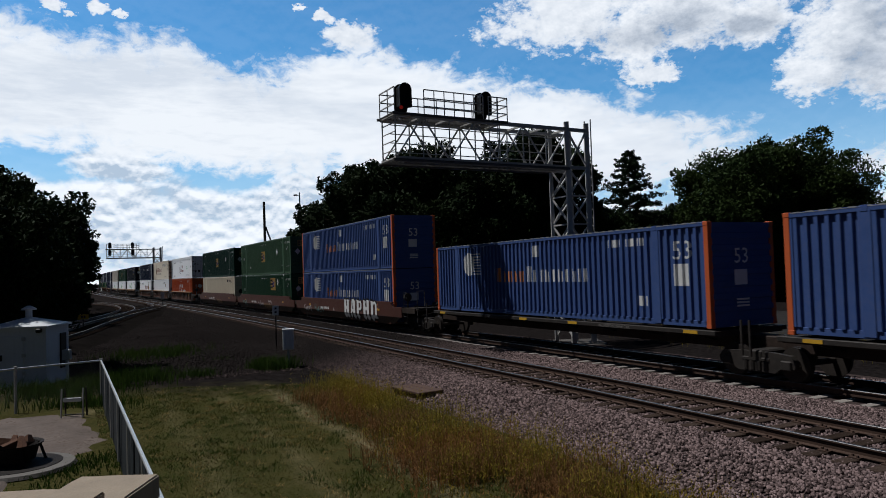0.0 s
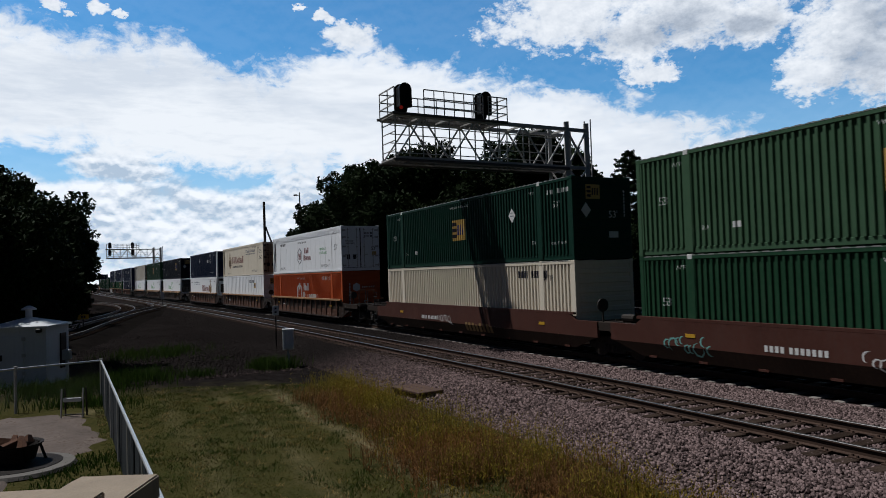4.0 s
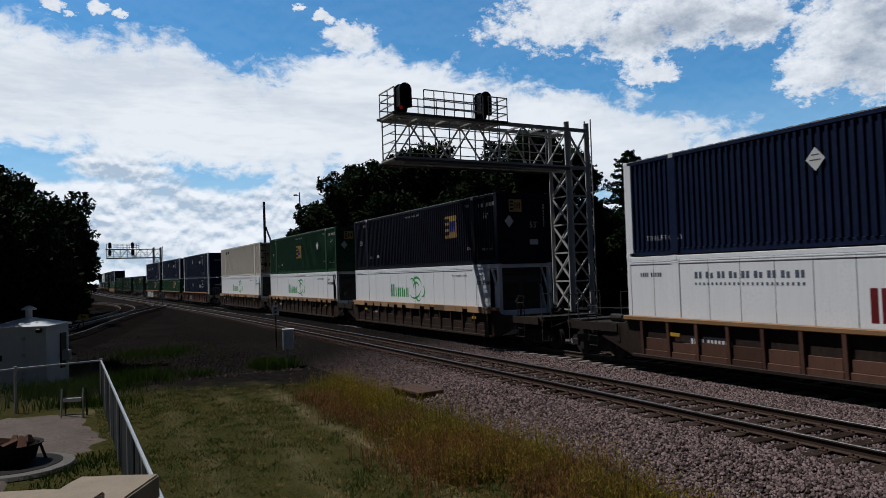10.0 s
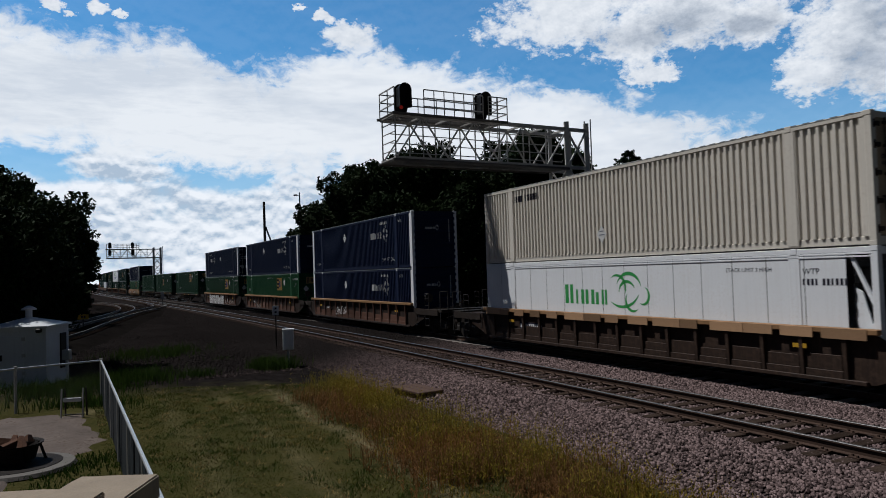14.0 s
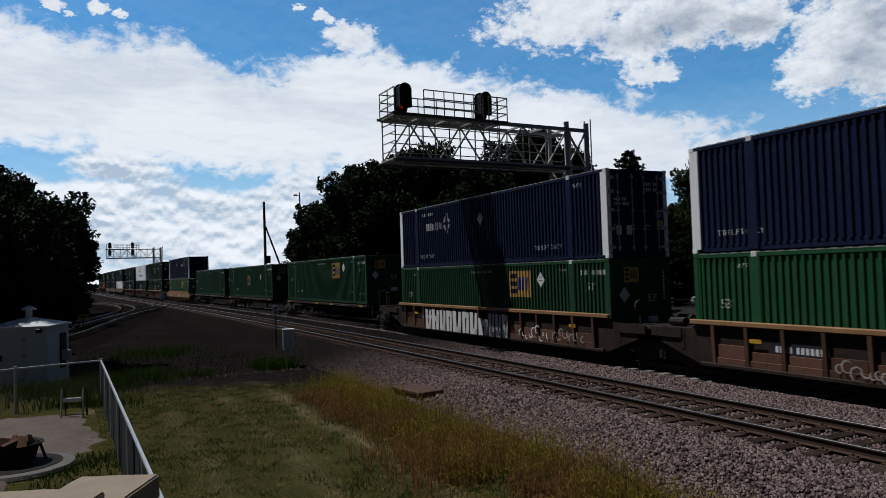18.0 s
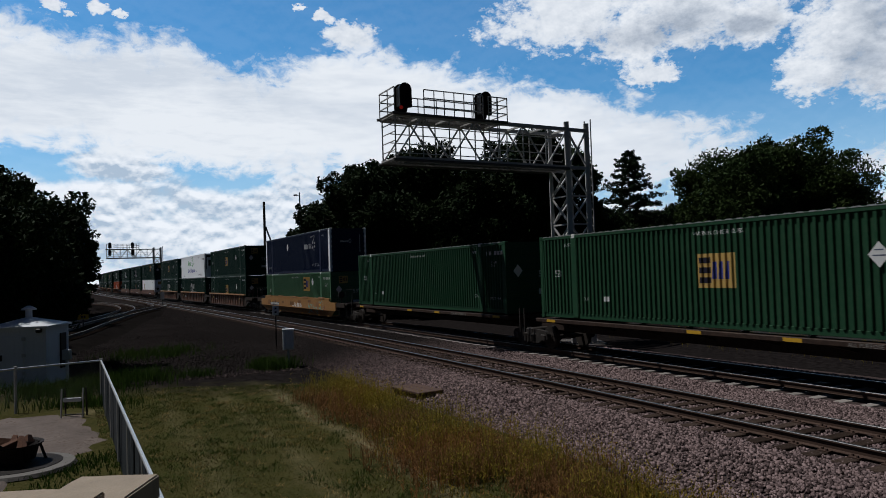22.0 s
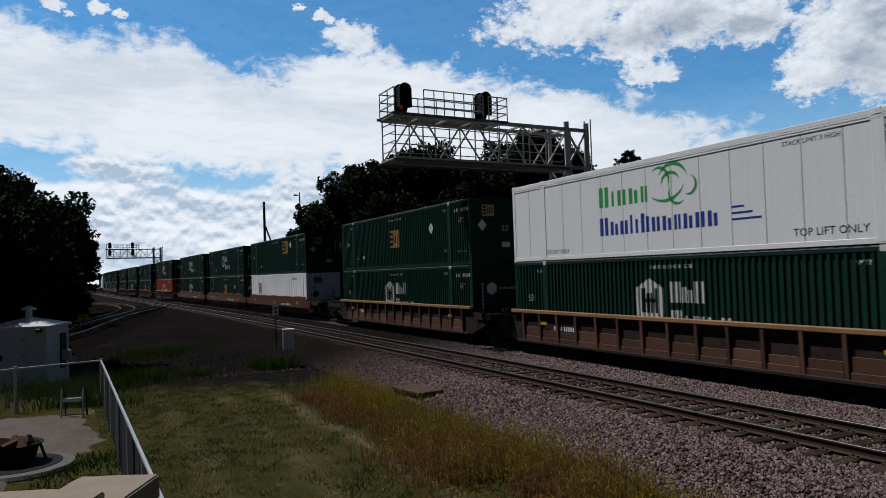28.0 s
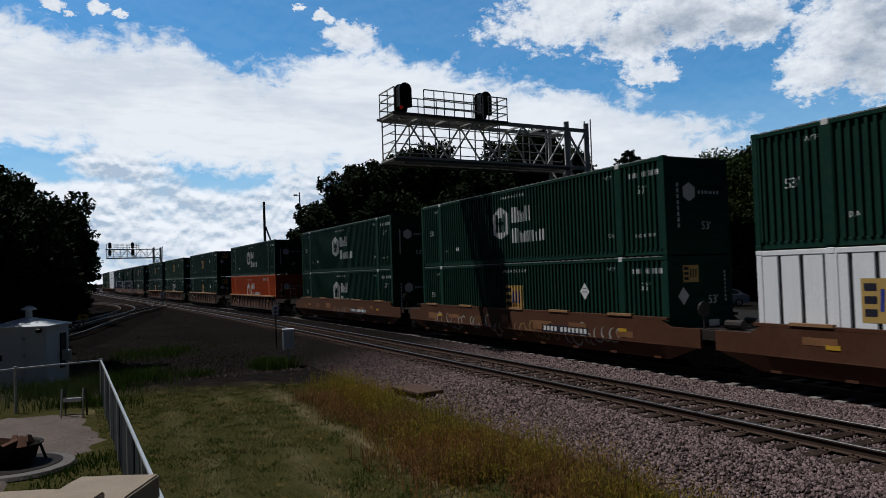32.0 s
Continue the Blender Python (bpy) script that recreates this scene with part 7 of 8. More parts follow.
# ------------------------------------------------------------------ beside the line
WHITE_METAL = paint("chalky_white_metal", (0.62, 0.64, 0.66), 0.5, 0, 0.12, 2.0, (0.25, 0.22, 0.2), 0.45, 0.03, 20, streak=0.12)
WOOD = paint("grey_wood", (0.14, 0.11, 0.085), 0.9, 0, 0.35, 3.0, (0.05, 0.04, 0.03), 0.5, 0.5, 25)
BOARD = paint("brown_board", (0.085, 0.052, 0.040), 0.85, 0, 0.35, 3.0, (0.06, 0.04, 0.03), 0.5, 0.4, 25)
SLAT = paint("dark_privacy_slat", (0.030, 0.036, 0.042), 0.6, 0, 0.3, 4.0, (0.06, 0.06, 0.06), 0.4)
YELLOW = paint("sign_yellow", (0.62, 0.36, 0.03), 0.5)
CHAR = paint("charred_metal", (0.018, 0.016, 0.015), 0.8, 0.2, 0.4, 5.0, (0.06, 0.04, 0.03), 0.5, 0.4, 30)
LOG = paint("split_log", (0.10, 0.05, 0.032), 0.85, 0, 0.4, 5.0, (0.05, 0.03, 0.02), 0.5, 0.5, 30)
ASH = paint("ash_ring_concrete", (0.14, 0.13, 0.12), 0.9, 0, 0.4, 3.0, (0.05, 0.045, 0.04), 0.95, 0.5, 20)
YARD = paint("pale_yard_gravel", (0.150, 0.125, 0.112), 0.95, 0, 0.6, 1.1, (0.045, 0.03, 0.022), 1.4, 0.9, 22, spec=0.0)
GLASS = glassy("window_glass", (0.03, 0.035, 0.04))


def shed():
    """Small signal hut of painted steel with a hipped roof and a mushroom vent."""
    t = thing("signal_hut", pose(-14.62, 24.95, -.52, 0, 0, 7), "small white steel signal hut with hipped roof and vent", "hut")
    w, h = .95, 2.08
    bm = bmesh.new()
    box(bm, -w, w, -w, w, .06, h, .015)
    part("wall", bm, WHITE_METAL, t)
    bm = bmesh.new()
    e, z0 = w + .08, h
    base = [bm.verts.new((x * e, y * e, z0)) for x, y in ((-1, -1), (1, -1), (1, 1), (-1, 1))]
    lip = [bm.verts.new((x * e, y * e, z0 - .06)) for x, y in ((-1, -1), (1, -1), (1, 1), (-1, 1))]
    top = bm.verts.new((0, 0, z0 + .30))
    for i in range(4):
        bm.faces.new((base[i], base[(i + 1) % 4], top))
        bm.faces.new((lip[i], lip[(i + 1) % 4], base[(i + 1) % 4], base[i]))
    bm.faces.new(lip[::-1])
    part("roof", bm, WHITE_METAL, t)
    bm = bmesh.new()
    rod(bm, (0, 0, h + .2), (0, 0, h + .55), .11, 12)
    rod(bm, (0, 0, h + .53), (0, 0, h + .58), .24, 14)
    rod(bm, (0, 0, h + .58), (0, 0, h + .68), .24, 14, .06)
    part("roof_vent", bm, WHITE_METAL, t)
    bm = bmesh.new()
    box(bm, -.62, .22, -w - .03, -w, .28, 1.78, .01)
    d = part("door", bm, WHITE_METAL, t)
    for z in (.45, 1.05, 1.6):
        bm = bmesh.new()
        box(bm, .18, .30, -w - .05, -w - .028, z, z + .12)
        part("hinge", bm, GALV, d)
    bm = bmesh.new()
    box(bm, -.52, -.44, -w - .09, -w - .03, .95, 1.15, .01)
    part("handle", bm, STEEL_DARK, d)
    bm = bmesh.new()
    box(bm, w, w + .05, .15, .62, .5, 1.75, .01)
    part("side_panel", bm, STEEL_DARK, t, "dark louvred panel")
    bm = bmesh.new()
    box(bm, w - .3, w - .12, -w - .14, -w, 1.86, 2.0, .03)
    part("lamp_box", bm, STEEL_DARK, t)
    bm = bmesh.new()
    box(bm, -w - .05, w + .05, -w - .05, w + .05, -.1, .06, .02)
    part("plinth", bm, CONCRETE, t)
    p = thing("cable_post", pose(-13.2, 24.75, -.52), "white cable post with a grey junction box", "post")
    bm = bmesh.new()
    rod(bm, (0, 0, -.1), (0, 0, .85), .045, 10)
    part("pipe", bm, WHITE_METAL, p)
    bm = bmesh.new()
    box(bm, -.13, .13, -.09, .09, .85, 1.2, .02)
    part("junction_box", bm, GALV, p)


shed()


def fence():
    """Chain-link fence with a bright top rail; the run beside the lawn is filled with dark slats."""
    t = thing("chain_link_fence", Matrix(), "galvanised chain-link fence with dark vertical slats round a yard", "fence")
    pts = [Vector((-2.75, 6.95, -.5)), Vector((-10.05, 20.7, -.5)), Vector((-11.7, 19.3, -.5)), Vector((-13.4, 16.6, -.5)), Vector((-15.5, 13.0, -.5))]
    up = Vector((0, 0, 1))
    for i in range(4):
        a, b = pts[i], pts[i + 1]
        n = 6 if i == 0 else 1
        bm = bmesh.new()
        rod(bm, a + up * 1.2, b + up * 1.2, .027, 8)
        part("top_rail", bm, paint("bright_galvanised_pipe", (0.60, 0.61, 0.62), 0.35, 0.7, 0.15, 4.0), t)
        for k in range(n + 1):
            if k == n and i < 3:
                continue
            p = a.lerp(b, k / n)
            bm = bmesh.new()
            rod(bm, p - up * .1, p + up * (1.27 if k == 0 else 1.19), .04 if k == 0 else .03, 8)
            part("post", bm, GALV, t)
        if i == 0:
            L = (b - a).length
            m = int(L / .095)
            me = kept("slat", lambda: box_mesh(-.038, .038, -.006, .006, .04, 1.17))
            ang = math.degrees(math.atan2(b.y - a.y, b.x - a.x))
            for k in range(m):
                rr = random.Random(k)
                part("slat", me, SLAT, t, m=Matrix.Translation(a.lerp(b, (k + .5) / m)) @ pose(0, 0, rr.uniform(-.012, .012), 0, rr.uniform(-.8, .8), ang + rr.uniform(-6, 6)))
        # woven wire
        bm = bmesh.new()
        L = (b - a).length
        d = (b - a) / L
        k = -1.15
        step = .11 if i == 0 else .075
        while k < L:
            for s in (1, -1):
                x0, z0, x1, z1 = k, .03, k + 1.15, 1.18
                if s < 0:
                    z0, z1 = z1, z0
                if x0 < 0:
                    z0 += (z1 - z0) * (-x0 / 1.15)
                    x0 = 0
                if x1 > L:
                    z1 -= (z1 - z0) * ((x1 - L) / (x1 - x0))
                    x1 = L
                rod(bm, a + d * x0 + up * z0, a + d * x1 + up * z1, .0013, 3)
            k += step
        part("woven_wire", bm, STEEL_DARK, t)["kind"] = "stuff"


fence()


def yard():
    """Pale gravel yard inside the fence."""
    rr = random.Random(3)
    bm = bmesh.new()
    out = [(-7.9, 13.0), (-7.3, 14.2), (-7.7, 15.8), (-8.8, 17.6), (-9.6, 18.9), (-11.2, 18.9), (-12.2, 17.6), (-13.0, 15.5), (-13.5, 12), (-13, 9.5), (-9, 9.8), (-7.4, 11.5)]
    v, f = [], []
    cx, cy = -10.3, 14.2
    ring = []
    n = 60
    for i in range(n):
        u = i / n * len(out)
        a, b = out[int(u)], out[(int(u) + 1) % len(out)]
        k = u - int(u)
        x, y = a[0] + (b[0] - a[0]) * k, a[1] + (b[1] - a[1]) * k
        r = 1 + rr.uniform(-.05, .05)
        ring.append((cx + (x - cx) * r, cy + (y - cy) * r))
    v.append((cx, cy, -.45))
    for k, z in ((.5, -.452), (.93, -.458), (1.0, -.54)):
        v += [(cx + (x - cx) * k, cy + (y - cy) * k, z) for x, y in ring]
    for i in range(n):
        j = (i + 1) % n
        f.append((0, 1 + i, 1 + j))
        for q in (0, 1):
            f.append((1 + q * n + i, 1 + (q + 1) * n + i, 1 + (q + 1) * n + j, 1 + q * n + j))
    solid("yard", mesh_of("yard", v, f, True), YARD, "pale trodden gravel yard inside the fence", "yard", kind="structure")


yard()


def fire_pit():
    t = thing("fire_pit", pose(-8.25, 13.55, -.455), "black steel fire bowl with split logs on an ash-strewn ring", "fire pit")
    bm = bmesh.new()
    rod(bm, (0.15, -.1, -.03), (0.15, -.1, .035), .98, 26, .94)
    part("base_ring", bm, ASH, t, "pale cracked concrete ring")
    bm = bmesh.new()
    rod(bm, (0.05, -.05, .03), (0.05, -.05, .045), .80, 22)
    part("ash_bed", bm, CHAR, t)
    bm = bmesh.new()
    n = 22
    rings = []
    for r, z in ((.20, .10), (.36, .12), (.43, .40), (.50, .42), (.50, .40), (.41, .37), (.33, .18)):
        rings.append([bm.verts.new((r * math.cos(6.2832 * i / n), r * math.sin(6.2832 * i / n), z)) for i in range(n)])
    for a, b in zip(rings, rings[1:]):
        for i in range(n):
            bm.faces.new((a[i], a[(i + 1) % n], b[(i + 1) % n], b[i]))
    bm.faces.new(rings[0])
    part("bowl", bm, CHAR, t)
    for i in range(4):
        a = math.pi / 4 + i * math.pi / 2
        bm = bmesh.new()
        bar(bm, (.42 * math.cos(a), .42 * math.sin(a), .40), (.54 * math.cos(a), .54 * math.sin(a), .04), .045)
        part("leg", bm, CHAR, t)
    for i, (x, y, a, tilt) in enumerate(((-.05, .02, 20, 28), (.12, .10, 75, -30), (.02, -.12, -30, 14), (-.18, .12, 110, 10), (.2, -.1, 50, 35))):
        l = thing("log", pose(-8.25 + x, 13.55 + y, -.455 + .40, tilt, 10, a), "split reddish firewood log in the bowl", "log", "firewood")
        bm = bmesh.new()
        shape(bm, [(-.08, -.06), (.08, -.06), (.05, .08), (-.03, .09)], -.17, .17)
        part("wood", bm, LOG, l)
        bm = bmesh.new()
        shape(bm, [(-.085, -.066), (.085, -.066), (.082, -.04), (-.082, -.04)], -.168, .168)
        part("bark", bm, BARK, l)


fire_pit()


def stand():
    t = thing("metal_stand", pose(-9.62, 18.35, -.46, 0, 0, 8), "small rusty metal stand with two posts and a pale board", "stand")
    for x in (-.26, .26):
        for y in (-.15, .15):
            bm = bmesh.new()
            rod(bm, (x, y, 0), (x, y * .6, .74), .022, 8)
            part("leg", bm, GALV if y < 0 else STEEL_DARK, t)
    for z in (.06, .48):
        bm = bmesh.new()
        rod(bm, (-.26, 0, z), (.26, 0, z), .016, 8)
        part("rung", bm, STEEL_DARK, t)
    bm = bmesh.new()
    box(bm, -.22, .22, -.13, -.10, .40, .50, .01)
    part("board", bm, WHITE_METAL, t)


stand()


def dock():
    """Old concrete dock corner near the camera: two worn slabs on a wall."""
    w = solid("dock_wall", box_mesh(-6.5, -2.72, 4.9, 6.44, -.7, .93), CONCRETE, "old concrete dock wall below the slabs", "wall", kind="structure")
    rr = random.Random(8)

    def slab(x0, x1, y0, y1, z0, z1, cut):
        bm = bmesh.new()
        box(bm, x0, x1, y0, y1, z0, z1)
        bmesh.ops.subdivide_edges(bm, edges=bm.edges[:], cuts=5, use_grid_fill=True)
        for v in bm.verts:
            k = .022
            v.co += Vector((noise.noise(v.co * 3.1), noise.noise(v.co * 3.1 + Vector((7, 0, 0))), .5 * noise.noise(v.co * 2.3 + Vector((0, 9, 0))))) * k
        bmesh.ops.bevel(bm, geom=[e for e in bm.edges if len(e.link_faces) == 2 and e.calc_face_angle(0) > .6], offset=.015, segments=2, affect="EDGES")
        return bm
    solid("concrete_slab", slab(-3.36, -2.64, 5.35, 6.52, .98, 1.2, 0), CONCRETE, "worn tan concrete slab with chipped edges on the dock", "slab", "dock slabs")
    solid("concrete_slab", slab(-4.75, -3.40, 5.2, 6.36, .94, 1.13, 0), CONCRETE, "worn tan concrete slab with chipped edges on the dock", "slab", "dock slabs")
    solid("concrete_slab", slab(-6.3, -4.79, 5.2, 6.3, .94, 1.12, 0), CONCRETE, "worn tan concrete slab with chipped edges on the dock", "slab", "dock slabs")
    solid("concrete_slab", slab(-3.3, -2.78, 5.0, 5.78, 1.2, 1.27, 0), CONCRETE, "thin broken concrete flag lying on the slab", "slab", "dock slabs")


dock()


def line_box():
    t = thing("signal_box", pose(-6.05, 27.3, -.52, 0, 0, 12), "white metal cabinet on a grey post", "cabinet")
    bm = bmesh.new()
    rod(bm, (0, 0, -.2), (0, 0, .75), .05, 10)
    part("post", bm, GALV, t)
    bm = bmesh.new()
    box(bm, -.21, .21, -.16, .16, .70, 1.46, .02)
    c = part("cabinet", bm, WHITE_METAL, t)
    bm = bmesh.new()
    box(bm, -.17, .17, -.175, -.16, .75, 1.41, .006)
    part("door", bm, WHITE_METAL, c)
    bm = bmesh.new()
    box(bm, -.23, .23, -.18, .18, 1.46, 1.49, .01)
    part("cap", bm, WHITE_METAL, c)
    t = thing("track_sign", pose(-8.25, 34.6, -.5, 0, 0, 10), "small white number sign on a dark post beside the track", "sign", "track signs")
    bm = bmesh.new()
    box(bm, -.03, .03, -.03, .03, -.2, 2.05)
    part("post", bm, STEEL_DARK, t)
    bm = bmesh.new()
    box(bm, -.15, .15, -.05, -.03, 1.62, 2.08, .005)
    s = part("plate", bm, WHITE_METAL, t)
    for z in (1.9, 1.72):
        bm = bmesh.new()
        box(bm, -.05, .05, -.056, -.05, z, z + .1)
        part("serial_number", bm, DARK_INK, s)
    t = thing("track_sign", pose(-37.2, 93.6, -.4, 0, 0, 25), "small white number sign on a dark post beside the track", "sign", "track signs")
    bm = bmesh.new()
    box(bm, -.05, .05, -.05, .05, -.2, 1.9)
    part("post", bm, STEEL_DARK, t)
    bm = bmesh.new()
    box(bm, -.22, .22, -.09, -.05, .95, 1.95, .01)
    part("plate", bm, WHITE_METAL, t)
    t = thing("warning_sign", pose(-26.4, 51.8, -.5, 0, 0, 22), "small yellow sign on a dark post by the branch track", "sign", "track signs")
    bm = bmesh.new()
    box(bm, -.04, .04, -.04, .04, -.2, .9)
    part("post", bm, STEEL_DARK, t)
    bm = bmesh.new()
    box(bm, -.36, .36, -.07, -.04, .86, 1.22, .01)
    s = part("plate", bm, YELLOW, t)
    bm = bmesh.new()
    for x in (-.12, .05):
        box(bm, x, x + .1, -.078, -.07, .95, 1.12)
    part("serial_number", bm, DARK_INK, s)


line_box()


def cover():
    """Low concrete pit edge with a weathered board cover in the ballast."""
    t = thing("pit_cover", spot(18.7, -2.55, -.42, 6), "weathered brown board cover on a low concrete pit in the ballast", "cover")
    bm = bmesh.new()
    box(bm, -.75, .75, -.32, .32, -.2, .06, .02)
    part("pit_edge", bm, BOARD, t)
    for i in range(3):
        bm = bmesh.new()
        box(bm, -.6 + .02 * i, .98, -.40 + i * .27, -.145 + i * .27, .06, .12, .008)
        part("board", bm, BOARD, t)


cover()


def poles():
    t = thing("utility_pole", pose(-21.3, 85, -.5, 0, 1.0, 0), "dark wooden utility pole with a slanting brace", "pole", "poles")
    bm = bmesh.new()
    rod(bm, (0, 0, -.5), (-.28, 0, 12.6), .19, 10, .14)
    part("shaft", bm, WOOD, t)
    bm = bmesh.new()
    rod(bm, (3.6, 0, -.3), (-.1, 0, 9.6), .13, 8, .10)
    part("brace", bm, WOOD, t)
    bm = bmesh.new()
    box(bm, .0, .45, -.2, .2, 5.2, 6.1, .04)
    part("transformer_box", bm, STEEL_DARK, t)
    t = thing("light_pole", pose(-15.05, 75, -.5), "slim steel light pole with a small lamp head", "lamp post", "poles")
    bm = bmesh.new()
    rod(bm, (0, 0, -.3), (0, 0, 12.4), .11, 10, .07)
    part("shaft", bm, GALV, t)
    bm = bmesh.new()
    rod(bm, (0, 0, 12.1), (-.35, 0, 12.15), .035, 6)
    box(bm, -.62, -.2, -.14, .14, 12.05, 12.2, .03)
    part("lamp_head", bm, STEEL_DARK, t)
    for z in (5.4, 6.4):
        bm = bmesh.new()
        rod(bm, (-.9, 0, z), (.35, 0, z), .022, 6)
        rod(bm, (-.9, 0, z - .2), (-.9, 0, z + .25), .018, 6)
        part("antenna", bm, GALV, t)
    t = thing("line_mast", pose(-24.9, 45, -.5), "slim grey metal mast before dark trees", "pole", "poles")
    bm = bmesh.new()
    rod(bm, (0, 0, -.3), (-.1, 0, 8.0), .065, 8, .045)
    part("shaft", bm, GALV, t)
    bm = bmesh.new()
    rod(bm, (-.22, 0, 5.4), (-.25, 0, 7.9), .03, 6)
    box(bm, -.3, .05, -.06, .06, 5.35, 5.45)
    part("conduit", bm, GALV, t)


poles()


# ------------------------------------------------------------------ beyond the line
def car(x, y, turn, col, name_col):
    t = thing("parked_car", pose(x, y, -.63, 0, 0, turn), f"{name_col} hatchback car parked on the lot", "car", "parked cars")
    mat = paint("car_" + name_col.split()[0], col, 0.3, 0.4, 0.05, 1.0, (0.2, 0.2, 0.2), 0.1)
    bm = bmesh.new()
    side = [(-2.2, .28), (2.1, .28), (2.2, .55), (2.05, .82), (1.0, .98), (-1.9, 1.02), (-2.2, .85)]
    shape(bm, side, -.86, .86)
    bmesh.ops.bevel(bm, geom=bm.edges[:], offset=.05, segments=2, affect="EDGES")
    part("body", bm, mat, t)
    bm = bmesh.new()
    shape(bm, [(-1.85, 1.0), (1.05, .96), (.25, 1.42), (-.9, 1.48), (-1.55, 1.30)], -.72, .72)
    bmesh.ops.bevel(bm, geom=bm.edges[:], offset=.05, segments=2, affect="EDGES")
    cab = part("cabin", bm, mat, t)
    bm = bmesh.new()
    shape(bm, [(-1.45, 1.04), (.78, 1.02), (.18, 1.36), (-.88, 1.41), (-1.3, 1.26)], -.735, .735)
    part("side_window", bm, GLASS, cab)
    for px in (-1.35, 1.35):
        for py in (-.80, .80):
            bm = bmesh.new()
            disc_y(bm, 0, 0, .32, -.1, .1, 18)
            w = part("wheel", bm, STEEL_DARK, t, m=pose(px, py, .32))
            bm = bmesh.new()
            disc_y(bm, 0, 0, .2, -.11, .11, 12)
            part("rim", bm, GALV, w)
    for py in (-.6, .6):
        part("headlight", box_mesh(2.08, 2.19, py - .2, py + .2, .62, .76), GLASS, t)
        part("tail_light", box_mesh(-2.215, -2.15, py - .15, py + .15, .72, .9), paint("tail_red", (0.3, 0.01, 0.01), .3), t)


car(23.0, 59.5, 172, (0.30, 0.33, 0.38), "silver-blue")
car(20.6, 36.6, 112, (0.028, 0.045, 0.085), "dark blue")
lot = solid("parking_lot", strip("parking_lot", [(19, -.66), (19.4, -.605), (34, -.605), (34.5, -.66)], list(range(-40, 90, 5)), 0.0), paint("old_asphalt", (0.026, 0.025, 0.025), 0.9, 0, 0.3, 0.8, (0.08, 0.075, 0.07), 0.4, 0.4, 30, spec=0.0), "grey asphalt lot beyond the tracks", "road", kind="structure")


def house():
    t = thing("house", pose(51.0, 78.0, -.6, 0, 0, -24), "white clapboard house with dark roof behind the trees", "house")
    siding = paint("white_clapboard", (0.70, 0.71, 0.71), 0.7, 0, 0.1, 1.5, (0.3, 0.28, 0.25), 0.3)
    bm = bmesh.new()
    box(bm, -4.5, 4.5, -3.5, 3.5, 0, 5.6)
    w = part("wall", bm, siding, t)
    me = kept("clap", lambda: box_mesh(-4.52, 4.52, -3.53, -3.50, 0, .045))
    for i in range(28):
        part("clapboard", me, siding, w, m=pose(0, 0, .1 + i * .19))
    bm = bmesh.new()
    v = [bm.verts.new(p) for p in ((-5, -4, 5.5), (5, -4, 5.5), (5, 4, 5.5), (-5, 4, 5.5), (-5, 0, 8.3), (5, 0, 8.3))]
    for q in ((0, 1, 5, 4), (2, 3, 4, 5), (0, 4, 3), (1, 2, 5), (0, 3, 2, 1)):
        bm.faces.new([v[i] for i in q])
    part("roof", bm, paint("dark_shingle", (0.05, 0.048, 0.047), .9, 0, .3, 2.0), t)
    for x in (-3.2, -1.2, .8, 2.8):
        for z in (1.1, 3.7):
            wi = part("window", box_mesh(x, x + .9, -3.58, -3.53, z, z + 1.4), siding, t)
            part("pane", box_mesh(x + .08, x + .82, -3.6, -3.585, z + .08, z + .68), GLASS, wi)
            part("pane", box_mesh(x + .08, x + .82, -3.6, -3.585, z + .74, z + 1.32), GLASS, wi)
    for i in range(16):
        part("porch_baluster", box_mesh(-4 + i * .5, -3.94 + i * .5, -5.5, -5.44, .5, 1.4), siding, t)
    part("porch_rail", box_mesh(-4.1, 4.1, -5.53, -5.41, 1.4, 1.48), siding, t)
    part("porch_floor", box_mesh(-4.3, 4.3, -5.6, -3.6, .3, .5), siding, t)


house()


def pallets():
    t = thing("pallet_stack", pose(17.1, 55.5, -.62, 0, 0, 20), "stack of pale pallets standing beyond the tracks", "pallets")
    for k in range(4):
        bm = bmesh.new()
        for i in range(3):
            box(bm, -.6 + i * .52, -.45 + i * .52, -.5, .5, k * .3, k * .3 + .12)
        for i in range(5):
            box(bm, -.6, .6, -.5 + i * .22, -.40 + i * .22, k * .3 + .12, k * .3 + .16)
        part("pallet", bm, WHITE_METAL, t)


pallets()

# ------------------------------------------------------------------ grass and weeds
def blades(pts, h, w, lean, seed):
    """Bent grass blades, two quads each."""
    rng = np.random.default_rng(seed)
    n = len(pts)
    a = rng.uniform(0, 6.283, n)
    hh = h * rng.uniform(.45, 1.3, n)
    ww = w * rng.uniform(.6, 1.3, n)
    d = np.stack([np.cos(a), np.sin(a), np.zeros(n)], 1)
    b = rng.uniform(0, 6.283, n)
    l = np.stack([np.cos(b), np.sin(b), np.zeros(n)], 1) * (lean * hh * rng.uniform(.2, 1.2, n))[:, None]
    up = np.stack([np.zeros(n), np.zeros(n), hh], 1)
    p0, p1 = pts - d * ww[:, None], pts + d * ww[:, None]
    q0, q1 = pts + up * .55 + l * .35 - d * ww[:, None] * .8, pts + up * .55 + l * .35 + d * ww[:, None] * .8
    tip = pts + up * .95 + l
    v = np.stack([p0, p1, q1, q0, tip + d * ww[:, None] * .15, tip - d * ww[:, None] * .15], 1).reshape(-1, 3)
    k = (np.arange(n) * 6)[:, None]
    f = np.concatenate([k + np.array([[0, 1, 2, 3]]), k + np.array([[3, 2, 4, 5]])])
    return v, f


